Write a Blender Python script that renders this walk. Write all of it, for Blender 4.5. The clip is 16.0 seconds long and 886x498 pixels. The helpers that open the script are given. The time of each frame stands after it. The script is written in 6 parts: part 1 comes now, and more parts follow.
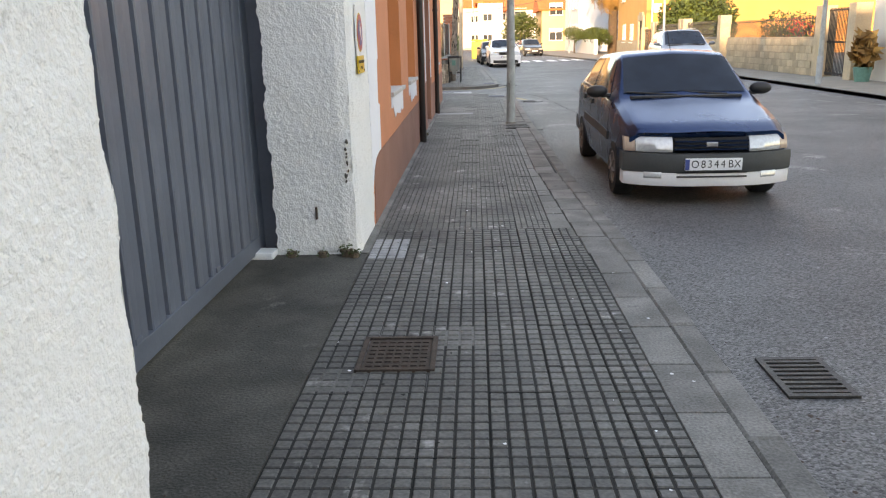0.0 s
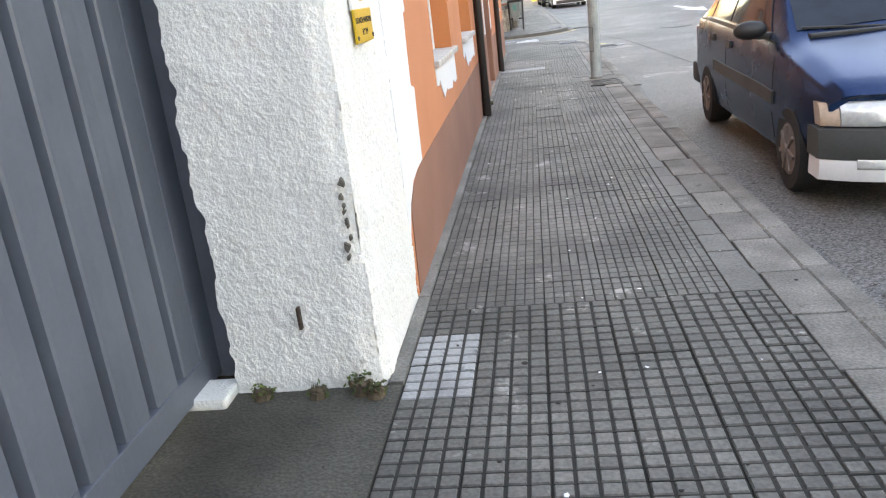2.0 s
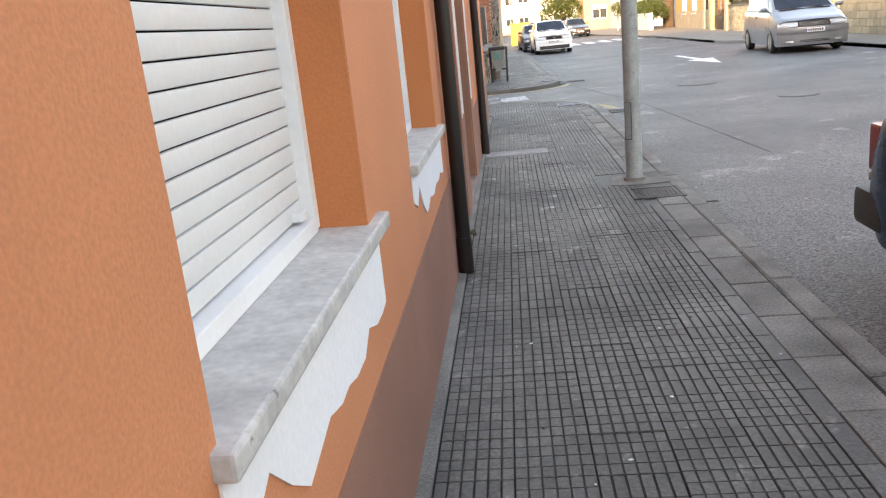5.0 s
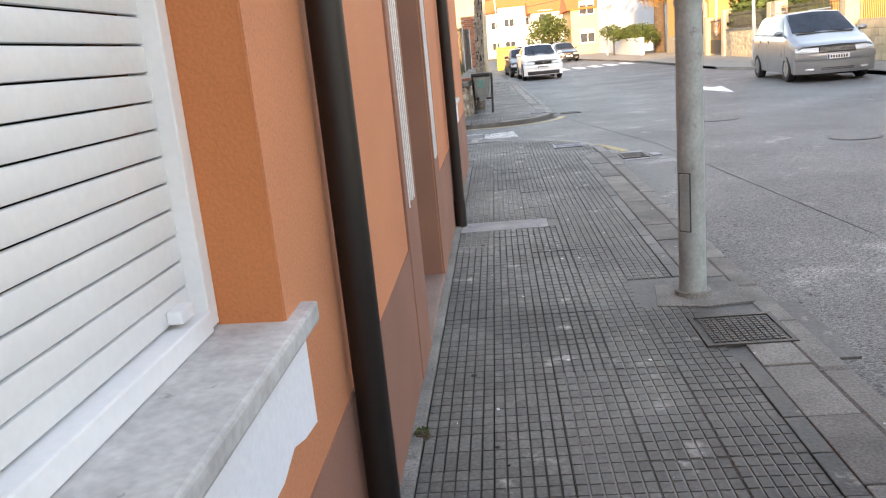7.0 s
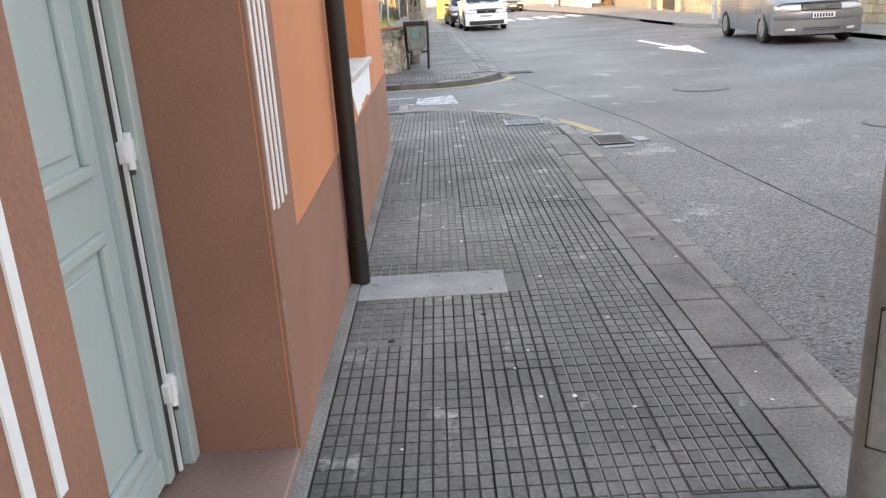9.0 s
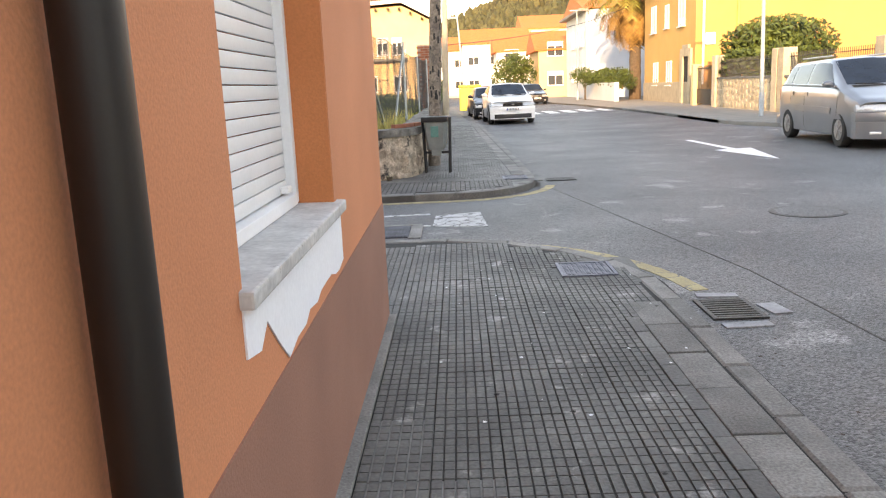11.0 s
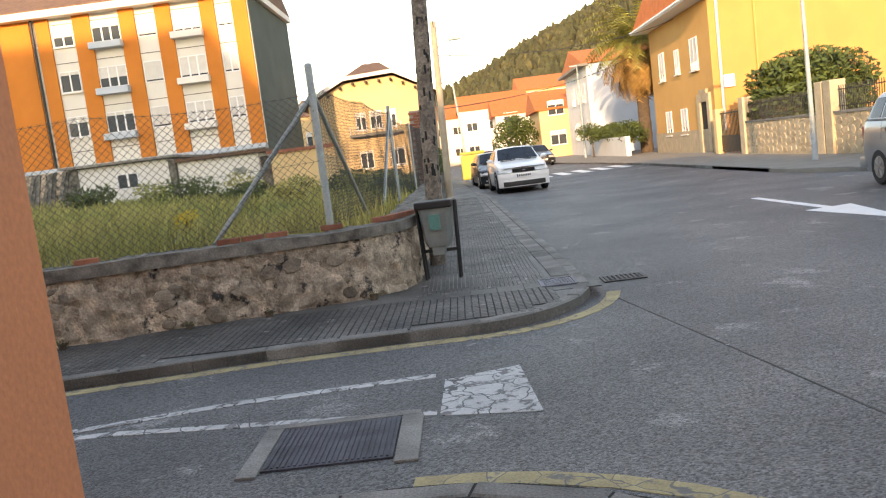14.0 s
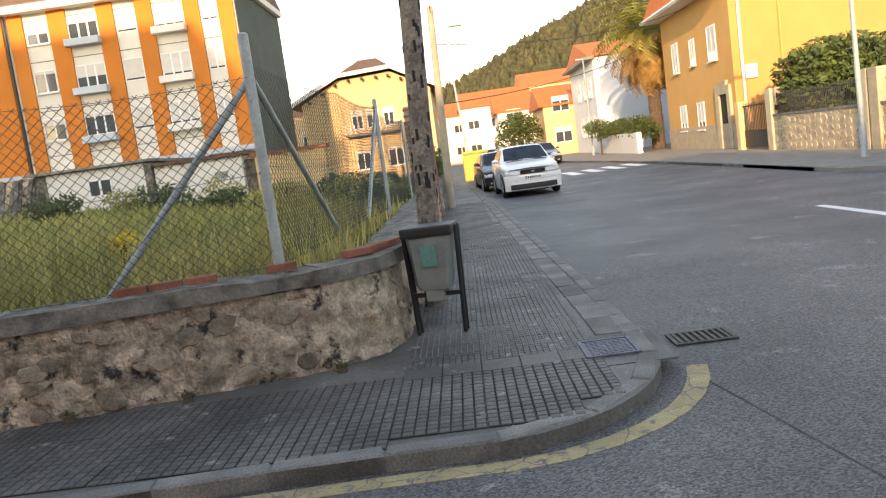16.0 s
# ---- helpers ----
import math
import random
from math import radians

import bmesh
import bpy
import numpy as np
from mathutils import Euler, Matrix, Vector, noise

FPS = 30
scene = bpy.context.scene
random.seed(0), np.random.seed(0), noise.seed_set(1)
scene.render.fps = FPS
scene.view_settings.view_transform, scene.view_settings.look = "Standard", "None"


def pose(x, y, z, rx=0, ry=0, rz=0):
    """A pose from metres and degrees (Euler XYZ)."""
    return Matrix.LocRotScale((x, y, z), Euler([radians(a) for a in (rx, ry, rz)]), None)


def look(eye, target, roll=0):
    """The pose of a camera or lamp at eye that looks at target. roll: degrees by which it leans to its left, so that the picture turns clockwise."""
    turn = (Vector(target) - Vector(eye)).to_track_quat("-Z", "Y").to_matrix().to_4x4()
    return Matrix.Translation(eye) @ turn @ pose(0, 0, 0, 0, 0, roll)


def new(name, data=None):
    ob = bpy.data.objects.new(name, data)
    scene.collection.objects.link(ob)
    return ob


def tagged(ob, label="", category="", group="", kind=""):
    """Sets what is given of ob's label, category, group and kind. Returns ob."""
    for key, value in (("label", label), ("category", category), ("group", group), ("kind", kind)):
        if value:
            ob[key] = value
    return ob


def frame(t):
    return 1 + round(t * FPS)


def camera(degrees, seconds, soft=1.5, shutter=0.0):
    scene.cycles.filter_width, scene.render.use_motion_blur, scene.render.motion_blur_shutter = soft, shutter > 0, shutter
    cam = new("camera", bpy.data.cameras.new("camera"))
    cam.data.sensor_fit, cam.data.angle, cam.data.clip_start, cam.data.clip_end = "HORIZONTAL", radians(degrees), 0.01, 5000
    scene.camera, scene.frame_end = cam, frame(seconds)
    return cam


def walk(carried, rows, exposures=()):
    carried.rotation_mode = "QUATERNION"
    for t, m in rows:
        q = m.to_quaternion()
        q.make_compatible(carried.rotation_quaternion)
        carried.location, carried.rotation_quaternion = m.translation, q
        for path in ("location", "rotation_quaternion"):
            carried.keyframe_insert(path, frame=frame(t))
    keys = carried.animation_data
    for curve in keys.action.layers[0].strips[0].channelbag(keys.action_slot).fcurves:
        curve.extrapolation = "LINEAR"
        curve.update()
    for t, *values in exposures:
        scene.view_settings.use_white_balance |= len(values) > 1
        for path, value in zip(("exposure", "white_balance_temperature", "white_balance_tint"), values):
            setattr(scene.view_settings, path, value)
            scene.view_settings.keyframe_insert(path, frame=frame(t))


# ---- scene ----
cam = camera(58.6, 16.0, 1.2)
METRES, EYE, TILT, LEAN, TURN = 22.7, 1.5, -0.62, 0.0, 2.6
ROWS = [
    (0.0, 0.0, 0.0, 0.0, -0.36, -14.19, 1.43),
    (0.5, 0.0009, 0.0318, -0.0006, 0.85, -14.27, 2.25),
    (1.0, -0.0003, 0.0629, -0.0008, 3.43, -15.02, 3.76),
    (1.5, 0.0004, 0.0926, -0.0016, 4.14, -15.98, 5.02),
    (2.0, -0.0027, 0.1255, -0.0018, 3.52, -17.41, 6.52),
    (2.5, -0.0039, 0.1562, -0.0013, 2.9, -17.38, 6.27),
    (3.0, -0.0055, 0.1876, -0.0007, 4.06, -14.29, 5.72),
    (3.5, -0.0054, 0.2196, 0.0006, 5.0, -13.61, 6.71),
    (4.0, -0.0054, 0.2515, 0.0023, 6.64, -12.24, 6.47),
    (4.5, -0.0059, 0.2847, 0.0034, 4.53, -13.52, 6.14),
    (5.0, -0.0045, 0.3189, 0.0037, 1.95, -14.83, 5.65),
    (7.5, 0.0046, 0.4768, 0.0041, 0.38, -13.17, 5.13),
    (8.0, 0.0084, 0.5093, 0.0036, -1.96, -15.34, 4.46),
    (8.5, 0.0086, 0.5433, 0.0033, -3.34, -16.69, 3.82),
    (9.0, 0.0112, 0.5733, 0.0019, -3.17, -17.21, 3.35),
    (9.5, 0.0115, 0.6058, 0.0028, -1.21, -14.49, 2.86),
    (10.0, 0.0127, 0.6387, 0.0029, -1.72, -11.95, 2.24),
    (12.5, 0.02, 0.7897, 0.0069, -0.47, -9.86, 4.53),
    (13.0, 0.0191, 0.82, 0.008, -0.25, -6.62, 6.04),
    (13.5, 0.0226, 0.8507, 0.0087, -0.96, -5.84, 7.35),
    (14.0, 0.022, 0.8789, 0.0076, -1.51, -6.1, 7.13),
    (14.5, 0.0246, 0.9088, 0.0079, -2.85, -7.86, 7.48),
    (15.0, 0.0255, 0.9393, 0.0086, -3.74, -8.95, 7.47),
    (15.5, 0.0266, 0.9696, 0.0094, -4.68, -8.01, 6.56),
    (16.0, 0.0276, 0.9967, 0.0118, -1.39, -6.2, 7.82),
]
walk(cam, [(t, pose(0, 0, EYE, TILT, LEAN, TURN) @ pose(METRES * x, METRES * y, METRES * z, 90 + pitch, roll, yaw)) for t, x, y, z, yaw, pitch, roll in ROWS],
     [(0.0, 2.72, 10400, 23), (0.5, 3.0, 10400, 23), (1.5, 3.4, 10600, 23), (2.6, 3.3, 10600, 23), (3.0, 2.95, 10000, 23), (3.5, 2.4, 10000, 23), (4.0, 2.55, 10400, 23), (4.5, 2.7, 11400, 24), (5.0, 3.0, 10400, 23), (7.5, 3.0, 10200, 23), (8.0, 3.25, 10400, 23), (9.0, 3.15, 10400, 23), (10.0, 2.95, 10400, 23), (12.5, 2.52, 10800, 24), (13.5, 2.2, 10400, 23), (14.5, 2.25, 9800, 20), (16.0, 2.2, 9800, 20)])


# ---- light ----
SUN_ELEV, SUN_AZ = 13.0, -10.0      # degrees; azimuth from -y towards +x
world = bpy.data.worlds.new("sky")
scene.world = world
world.use_nodes = True
wn = world.node_tree
sky = wn.nodes.new("ShaderNodeTexSky")
sky.sky_type, sky.sun_disc = "NISHITA", False
sky.sun_elevation, sky.sun_rotation = radians(SUN_ELEV), radians(180 - SUN_AZ)
sky.air_density, sky.dust_density, sky.ozone_density = 1.0, 0.4, 1.5
wn.links.new(sky.outputs[0], wn.nodes["Background"].inputs[0])
wn.nodes["Background"].inputs[1].default_value = 0.15
sun = new("sun", bpy.data.lights.new("sun", "SUN"))
sun.data.energy, sun.data.angle, sun.data.color = 1.6, radians(0.6), (1.0, 0.83, 0.64)
sa, se = radians(SUN_AZ), radians(SUN_ELEV)
sun.matrix_world = look((math.sin(sa) * math.cos(se) * 50, -math.cos(sa) * math.cos(se) * 50, math.sin(se) * 50), (0, 0, 0))


# ---- materials ----
def mat(name, a, b=None, rough=0.8, metal=0.0, scale=6.0, fine=60.0, bump=0.2, depth=0.01, grain=0.15, island=0.0, spots=None, spot_at=0.62, spot_scale=3.0, bump_scale=None, coords="Object", spec=0.5, coat=0.0):
    """A surface that varies between colours a and b at a large scale, with fine grain, relief and optional stains."""
    m = bpy.data.materials.new(name)
    m.use_nodes = True
    nt = m.node_tree
    N, L = nt.nodes.new, nt.links.new
    bs = nt.nodes["Principled BSDF"]
    b = b or tuple(c * 0.8 for c in a)
    geo = N("ShaderNodeNewGeometry")
    vec = geo.outputs["Position"]
    if coords == "Local":
        vec = N("ShaderNodeTexCoord").outputs["Object"]
    n1 = N("ShaderNodeTexNoise"); n1.inputs["Scale"].default_value = scale; n1.inputs["Detail"].default_value = 5
    n2 = N("ShaderNodeTexNoise"); n2.inputs["Scale"].default_value = fine; n2.inputs["Detail"].default_value = 3
    L(vec, n1.inputs["Vector"]); L(vec, n2.inputs["Vector"])
    r1 = N("ShaderNodeMapRange"); r1.inputs[1].default_value, r1.inputs[2].default_value = 0.32, 0.68
    L(n1.outputs["Fac"], r1.inputs[0])
    mix = N("ShaderNodeMix"); mix.data_type = "RGBA"
    mix.inputs[6].default_value, mix.inputs[7].default_value = (*a, 1), (*b, 1)
    L(r1.outputs[0], mix.inputs[0])
    col = mix.outputs[2]
    if spots:
        n3 = N("ShaderNodeTexNoise"); n3.inputs["Scale"].default_value = spot_scale; n3.inputs["Detail"].default_value = 6; n3.inputs["Roughness"].default_value = 0.65
        L(vec, n3.inputs["Vector"])
        r3 = N("ShaderNodeMapRange"); r3.inputs[1].default_value, r3.inputs[2].default_value = spot_at, spot_at + 0.06
        L(n3.outputs["Fac"], r3.inputs[0])
        mx = N("ShaderNodeMix"); mx.data_type = "RGBA"; mx.inputs[7].default_value = (*spots, 1)
        L(r3.outputs[0], mx.inputs[0]); L(col, mx.inputs[6]); col = mx.outputs[2]
    hv = N("ShaderNodeHueSaturation")
    r2 = N("ShaderNodeMapRange"); r2.inputs[3].default_value, r2.inputs[4].default_value = 1 - grain * 2, 1 + grain * 2
    L(n2.outputs["Fac"], r2.inputs[0])
    val = r2.outputs[0]
    if island:
        oi = N("ShaderNodeObjectInfo")
        add = N("ShaderNodeMath"); add.operation = "ADD"
        L(oi.outputs["Random"], add.inputs[0]); L(geo.outputs["Random Per Island"], add.inputs[1])
        fr = N("ShaderNodeMath"); fr.operation = "FRACT"; L(add.outputs[0], fr.inputs[0])
        ri = N("ShaderNodeMapRange"); ri.inputs[3].default_value, ri.inputs[4].default_value = 1 - island, 1 + island
        L(fr.outputs[0], ri.inputs[0])
        mu = N("ShaderNodeMath"); mu.operation = "MULTIPLY"; L(val, mu.inputs[0]); L(ri.outputs[0], mu.inputs[1]); val = mu.outputs[0]
    L(col, hv.inputs["Color"]); L(val, hv.inputs["Value"])
    L(hv.outputs[0], bs.inputs["Base Color"])
    rr = N("ShaderNodeMapRange"); rr.inputs[3].default_value, rr.inputs[4].default_value = max(0.03, rough - 0.08), min(1, rough + 0.08)
    L(n1.outputs["Fac"], rr.inputs[0]); L(rr.outputs[0], bs.inputs["Roughness"])
    bs.inputs["Metallic"].default_value = metal
    bs.inputs["Specular IOR Level"].default_value = spec
    bs.inputs["Coat Weight"].default_value = coat
    if bump:
        nb = n2
        if bump_scale:
            nb = N("ShaderNodeTexNoise"); nb.inputs["Scale"].default_value = bump_scale; nb.inputs["Detail"].default_value = 4
            L(vec, nb.inputs["Vector"])
        bp = N("ShaderNodeBump"); bp.inputs["Strength"].default_value = bump; bp.inputs["Distance"].default_value = depth
        L(nb.outputs["Fac"], bp.inputs["Height"]); L(bp.outputs[0], bs.inputs["Normal"])
    return m


def glass(name, tint=(0.6, 0.7, 0.75), rough=0.03):
    m = bpy.data.materials.new(name)
    m.use_nodes = True
    bs = m.node_tree.nodes["Principled BSDF"]
    bs.inputs["Base Color"].default_value = (*tint, 1)
    bs.inputs["Transmission Weight"].default_value, bs.inputs["Roughness"].default_value, bs.inputs["IOR"].default_value = 1.0, rough, 1.45
    return m


ORANGE = mat("orange_render", (0.68, 0.245, 0.118), (0.60, 0.213, 0.102), 0.9, scale=1.3, fine=130, bump=0.35, depth=0.003, grain=0.10)
ORANGE_D = mat("deeper_orange_reveal", (0.63, 0.20, 0.075), (0.55, 0.175, 0.065), 0.9, scale=2, fine=120, bump=0.4, depth=0.005, grain=0.08)
BROWN = mat("brown_dado_paint", (0.33, 0.148, 0.100), (0.28, 0.125, 0.086), 0.85, scale=2, fine=110, bump=0.35, depth=0.005, grain=0.10)
WHITE = mat("rough_white_stucco", (0.84, 0.835, 0.81), (0.79, 0.785, 0.76), 0.9, scale=3, fine=150, bump=0.7, depth=0.012, bump_scale=75, grain=0.05, spots=(0.50, 0.49, 0.46), spot_at=0.66, spot_scale=4)
PLASTER = mat("smooth_white_plaster", (0.82, 0.83, 0.86), (0.78, 0.79, 0.82), 0.85, scale=2, fine=60, bump=0.12, grain=0.04)
WHITEP = mat("white_paint", (0.8, 0.8, 0.8), (0.74, 0.74, 0.74), 0.5, scale=3, bump=0.05, grain=0.03)
PVC = mat("white_plastic", (0.44, 0.52, 0.51), (0.40, 0.475, 0.47), 0.4, scale=2, bump=0.03, grain=0.02)
SHUTTER = mat("shutter_plastic", (0.74, 0.74, 0.73), (0.68, 0.68, 0.67), 0.5, scale=3, bump=0.05, grain=0.03)
MARBLE = mat("weathered_marble", (0.56, 0.55, 0.53), (0.40, 0.39, 0.38), 0.6, scale=9, fine=50, bump=0.2, depth=0.004, grain=0.15, spots=(0.22, 0.21, 0.20), spot_at=0.64, spot_scale=14)
GATE = mat("grey_blue_gate_paint", (0.125, 0.145, 0.18), (0.098, 0.115, 0.145), 0.45, scale=2.5, fine=40, bump=0.08, grain=0.06)
TILE = mat("cement_tile", (0.136, 0.130, 0.119), (0.058, 0.056, 0.052), 0.65, scale=1.1, fine=55, bump=0.5, depth=0.006, grain=0.36, island=0.2, spots=(0.26, 0.25, 0.235), spot_at=0.61, spot_scale=3.4)
JOINT = mat("dirty_joint", (0.030, 0.029, 0.026), (0.018, 0.018, 0.016), 0.95, scale=5, fine=80, grain=0.2)
LIGHTJ = mat("pale_grout", (0.30, 0.29, 0.27), (0.16, 0.155, 0.15), 0.95, scale=3, fine=60, grain=0.2)
SOFTJ = mat("dusty_joint", (0.060, 0.058, 0.054), (0.030, 0.029, 0.028), 0.95, scale=2, fine=60, grain=0.2)
PALE = mat("pale_cement_patch", (0.36, 0.36, 0.36), (0.26, 0.26, 0.265), 0.9, scale=5, fine=60, bump=0.3, grain=0.15, spots=(0.15, 0.15, 0.15), spot_at=0.6, spot_scale=8)
KERB = mat("kerb_concrete", (0.25, 0.24, 0.22), (0.14, 0.135, 0.124), 0.9, scale=3.0, fine=80, bump=0.5, grain=0.34, island=0.2, spots=(0.12, 0.12, 0.11), spot_at=0.63, spot_scale=4)
APRON = mat("damp_concrete", (0.088, 0.082, 0.068), (0.036, 0.035, 0.030), 0.85, scale=2.6, fine=75, bump=0.7, grain=0.45, spots=(0.115, 0.108, 0.095), spot_at=0.62)
STEP = mat("pink_step_tile", (0.29, 0.18, 0.15), (0.23, 0.145, 0.12), 0.6, scale=3, bump=0.1)
IRON = mat("cast_iron", (0.085, 0.078, 0.072), (0.06, 0.055, 0.052), 0.6, 0.6, scale=12, fine=90, bump=0.4, grain=0.2)
BLUEIRON = mat("blue_grey_iron", (0.16, 0.165, 0.20), (0.11, 0.115, 0.14), 0.55, 0.5, scale=12, fine=90, bump=0.3, grain=0.15)
PLATEIRON = mat("dark_steel_plate", (0.085, 0.085, 0.105), (0.05, 0.048, 0.055), 0.6, 0.4, scale=7, fine=80, bump=0.4, grain=0.25)
RUST = mat("rusty_metal", (0.09, 0.062, 0.048), (0.06, 0.044, 0.036), 0.85, 0.3, scale=15, fine=100, bump=0.4, grain=0.25)
GALV = mat("galvanised_steel", (0.40, 0.45, 0.445), (0.30, 0.335, 0.33), 0.55, 0.2, scale=7, fine=45, bump=0.15, grain=0.14, spots=(0.20, 0.20, 0.18), spot_at=0.66, spot_scale=9)
PIPE = mat("dark_brown_pipe", (0.014, 0.008, 0.006), (0.010, 0.006, 0.005), 0.5, scale=4, bump=0.05, grain=0.1)
ROADPAINT = mat("worn_white_road_paint", (0.55, 0.55, 0.54), (0.45, 0.45, 0.44), 0.8, scale=6, fine=70, bump=0.4, grain=0.15, spots=(0.17, 0.165, 0.16), spot_at=0.535, spot_scale=9)
YELLOWPAINT = mat("worn_yellow_road_paint", (0.46, 0.37, 0.19), (0.36, 0.29, 0.16), 0.85, scale=6, fine=70, bump=0.4, grain=0.2, spots=(0.19, 0.18, 0.16), spot_at=0.57, spot_scale=9)
RUBBLE = mat("rubble_render", (0.60, 0.48, 0.365), (0.24, 0.185, 0.14), 0.95, scale=9, fine=40, bump=1.0, depth=0.03, grain=0.3, spots=(0.04, 0.035, 0.032), spot_at=0.555, spot_scale=3.2)
STONEFACE = mat("grey_brown_field_stone", (0.36, 0.29, 0.22), (0.17, 0.135, 0.105), 0.9, scale=7, fine=45, bump=0.8, depth=0.015, grain=0.3, island=0.4)
CAP = mat("mossy_coping", (0.26, 0.235, 0.20), (0.075, 0.066, 0.056), 0.95, scale=6, fine=50, bump=0.6, depth=0.015, grain=0.25)
BRICK = mat("red_brick", (0.34, 0.12, 0.07), (0.25, 0.09, 0.055), 0.9, scale=6, fine=60, bump=0.4, grain=0.2, island=0.25)
MORTAR = mat("mortar", (0.33, 0.30, 0.27), None, 0.95, bump=0.3)
WOODPOLE = mat("weathered_pole_wood", (0.25, 0.20, 0.16), (0.15, 0.12, 0.10), 0.9, scale=4, fine=50, bump=0.5, grain=0.25, spots=(0.04, 0.032, 0.028), spot_at=0.60, spot_scale=5)
MESHWIRE = mat("fence_wire", (0.09, 0.095, 0.09), None, 0.6, 0.5, bump=0)
GRASSM = mat("dry_grass", (0.46, 0.37, 0.13), (0.21, 0.24, 0.07), 0.9, scale=0.5, fine=6, bump=0, grain=0.25, island=0.35)
SOIL = mat("field_soil", (0.13, 0.12, 0.055), (0.08, 0.085, 0.03), 0.95, scale=1.2, fine=20, bump=0.6, depth=0.05, grain=0.25)
LEAF = mat("green_leaves", (0.085, 0.115, 0.022), (0.040, 0.062, 0.013), 0.6, scale=1.5, fine=20, bump=0, grain=0.25, island=0.4)
PALMLEAF = mat("palm_fronds", (0.26, 0.24, 0.04), (0.13, 0.14, 0.03), 0.6, scale=2, bump=0, grain=0.2, island=0.35)
DRYFROND = mat("dry_palm_fronds", (0.42, 0.24, 0.07), (0.22, 0.12, 0.04), 0.85, scale=2, bump=0, grain=0.25, island=0.4)
BARK = mat("bark", (0.12, 0.085, 0.055), (0.07, 0.05, 0.035), 0.95, scale=6, fine=40, bump=0.7, depth=0.02, grain=0.25)
FOREST = mat("forest_crowns", (0.065, 0.06, 0.026), (0.035, 0.04, 0.017), 0.95, scale=0.06, fine=0.7, bump=0.6, depth=1.0, grain=0.3, island=0.35)
YELLOW = mat("yellow_facade", (0.60, 0.275, 0.09), (0.55, 0.25, 0.085), 0.9, scale=0.7, fine=40, bump=0.15, grain=0.05)
TAN = mat("tan_facade", (0.60, 0.33, 0.11), (0.55, 0.30, 0.10), 0.9, scale=0.7, fine=40, bump=0.15, grain=0.05)
CREAM = mat("cream_facade", (0.70, 0.49, 0.26), (0.62, 0.43, 0.23), 0.9, scale=0.7, fine=40, bump=0.15, grain=0.07, spots=(0.60, 0.47, 0.24), spot_at=0.62, spot_scale=0.6)
WHITEF = mat("white_facade", (0.74, 0.72, 0.68), (0.68, 0.66, 0.62), 0.9, scale=0.7, fine=40, bump=0.15, grain=0.05)
PALEBLUE = mat("pale_blue_facade", (0.50, 0.56, 0.62), (0.44, 0.50, 0.56), 0.9, scale=0.7, fine=40, bump=0.15, grain=0.05)
APTORANGE = mat("apartment_orange", (0.62, 0.20, 0.035), (0.54, 0.17, 0.03), 0.9, scale=0.7, fine=40, bump=0.15, grain=0.06)
APTWHITE = mat("apartment_white", (0.72, 0.70, 0.64), (0.65, 0.63, 0.58), 0.9, scale=0.7, fine=40, bump=0.15, grain=0.05)
APTGREEN = mat("apartment_dark_green", (0.075, 0.095, 0.085), (0.06, 0.08, 0.07), 0.9, scale=0.7, fine=30, bump=0.15, grain=0.08)
ROOFTILE = mat("orange_roof_tile", (0.62, 0.17, 0.045), (0.52, 0.14, 0.04), 0.85, scale=3, fine=15, bump=0.5, depth=0.05, grain=0.2)
BROWNROOF = mat("brown_roof_tile", (0.20, 0.11, 0.07), (0.14, 0.08, 0.055), 0.9, scale=3, fine=15, bump=0.5, depth=0.05, grain=0.2, island=0.2)
STONEW = mat("flagstone", (0.50, 0.40, 0.27), (0.38, 0.31, 0.22), 0.9, scale=3, fine=30, bump=0.4, grain=0.15, island=0.2)
PAVE2 = mat("far_pavement", (0.26, 0.24, 0.21), (0.20, 0.19, 0.17), 0.9, scale=1.5, fine=30, bump=0.3, grain=0.15)
BLACKP = mat("black_plastic", (0.018, 0.018, 0.019), None, 0.5, scale=5, bump=0.05, grain=0.1)
RUBBER = mat("tyre_rubber", (0.02, 0.02, 0.02), None, 0.85, scale=9, bump=0.2)
ALLOY = mat("wheel_metal", (0.42, 0.41, 0.40), (0.30, 0.29, 0.28), 0.4, 0.7, scale=9, bump=0.05)
RUSTWHEEL = mat("dusty_wheel_cover", (0.24, 0.20, 0.18), (0.18, 0.15, 0.135), 0.55, 0.4, scale=9, bump=0.1)
CARBLUE = mat("dark_blue_green_car_paint", (0.013, 0.042, 0.112), (0.011, 0.037, 0.10), 0.26, 0.8, scale=2, bump=0, grain=0.03, spec=0.12, coat=0.05)
CARSILVER = mat("silver_car_paint", (0.26, 0.27, 0.285), (0.24, 0.25, 0.265), 0.32, 0.5, scale=2, bump=0, grain=0.02, coat=0.5)
CARWHITE = mat("white_car_paint", (0.78, 0.78, 0.78), (0.74, 0.74, 0.74), 0.3, 0.0, scale=2, bump=0, grain=0.02, coat=0.5)
CARBLACK = mat("black_car_paint", (0.02, 0.022, 0.026), None, 0.3, 0.2, scale=2, bump=0, grain=0.02, coat=0.5)
CARRED = mat("red_car_paint", (0.35, 0.03, 0.025), None, 0.3, 0.1, scale=2, bump=0, grain=0.02, coat=0.5)
BUMPER = mat("grey_bumper_plastic", (0.055, 0.06, 0.06), (0.045, 0.05, 0.05), 0.6, scale=4, bump=0.1, grain=0.1)
LAMPGLASS = mat("headlamp_lens", (0.62, 0.63, 0.62), (0.5, 0.51, 0.5), 0.15, 0.3, scale=30, bump=0.1, coat=0.8)
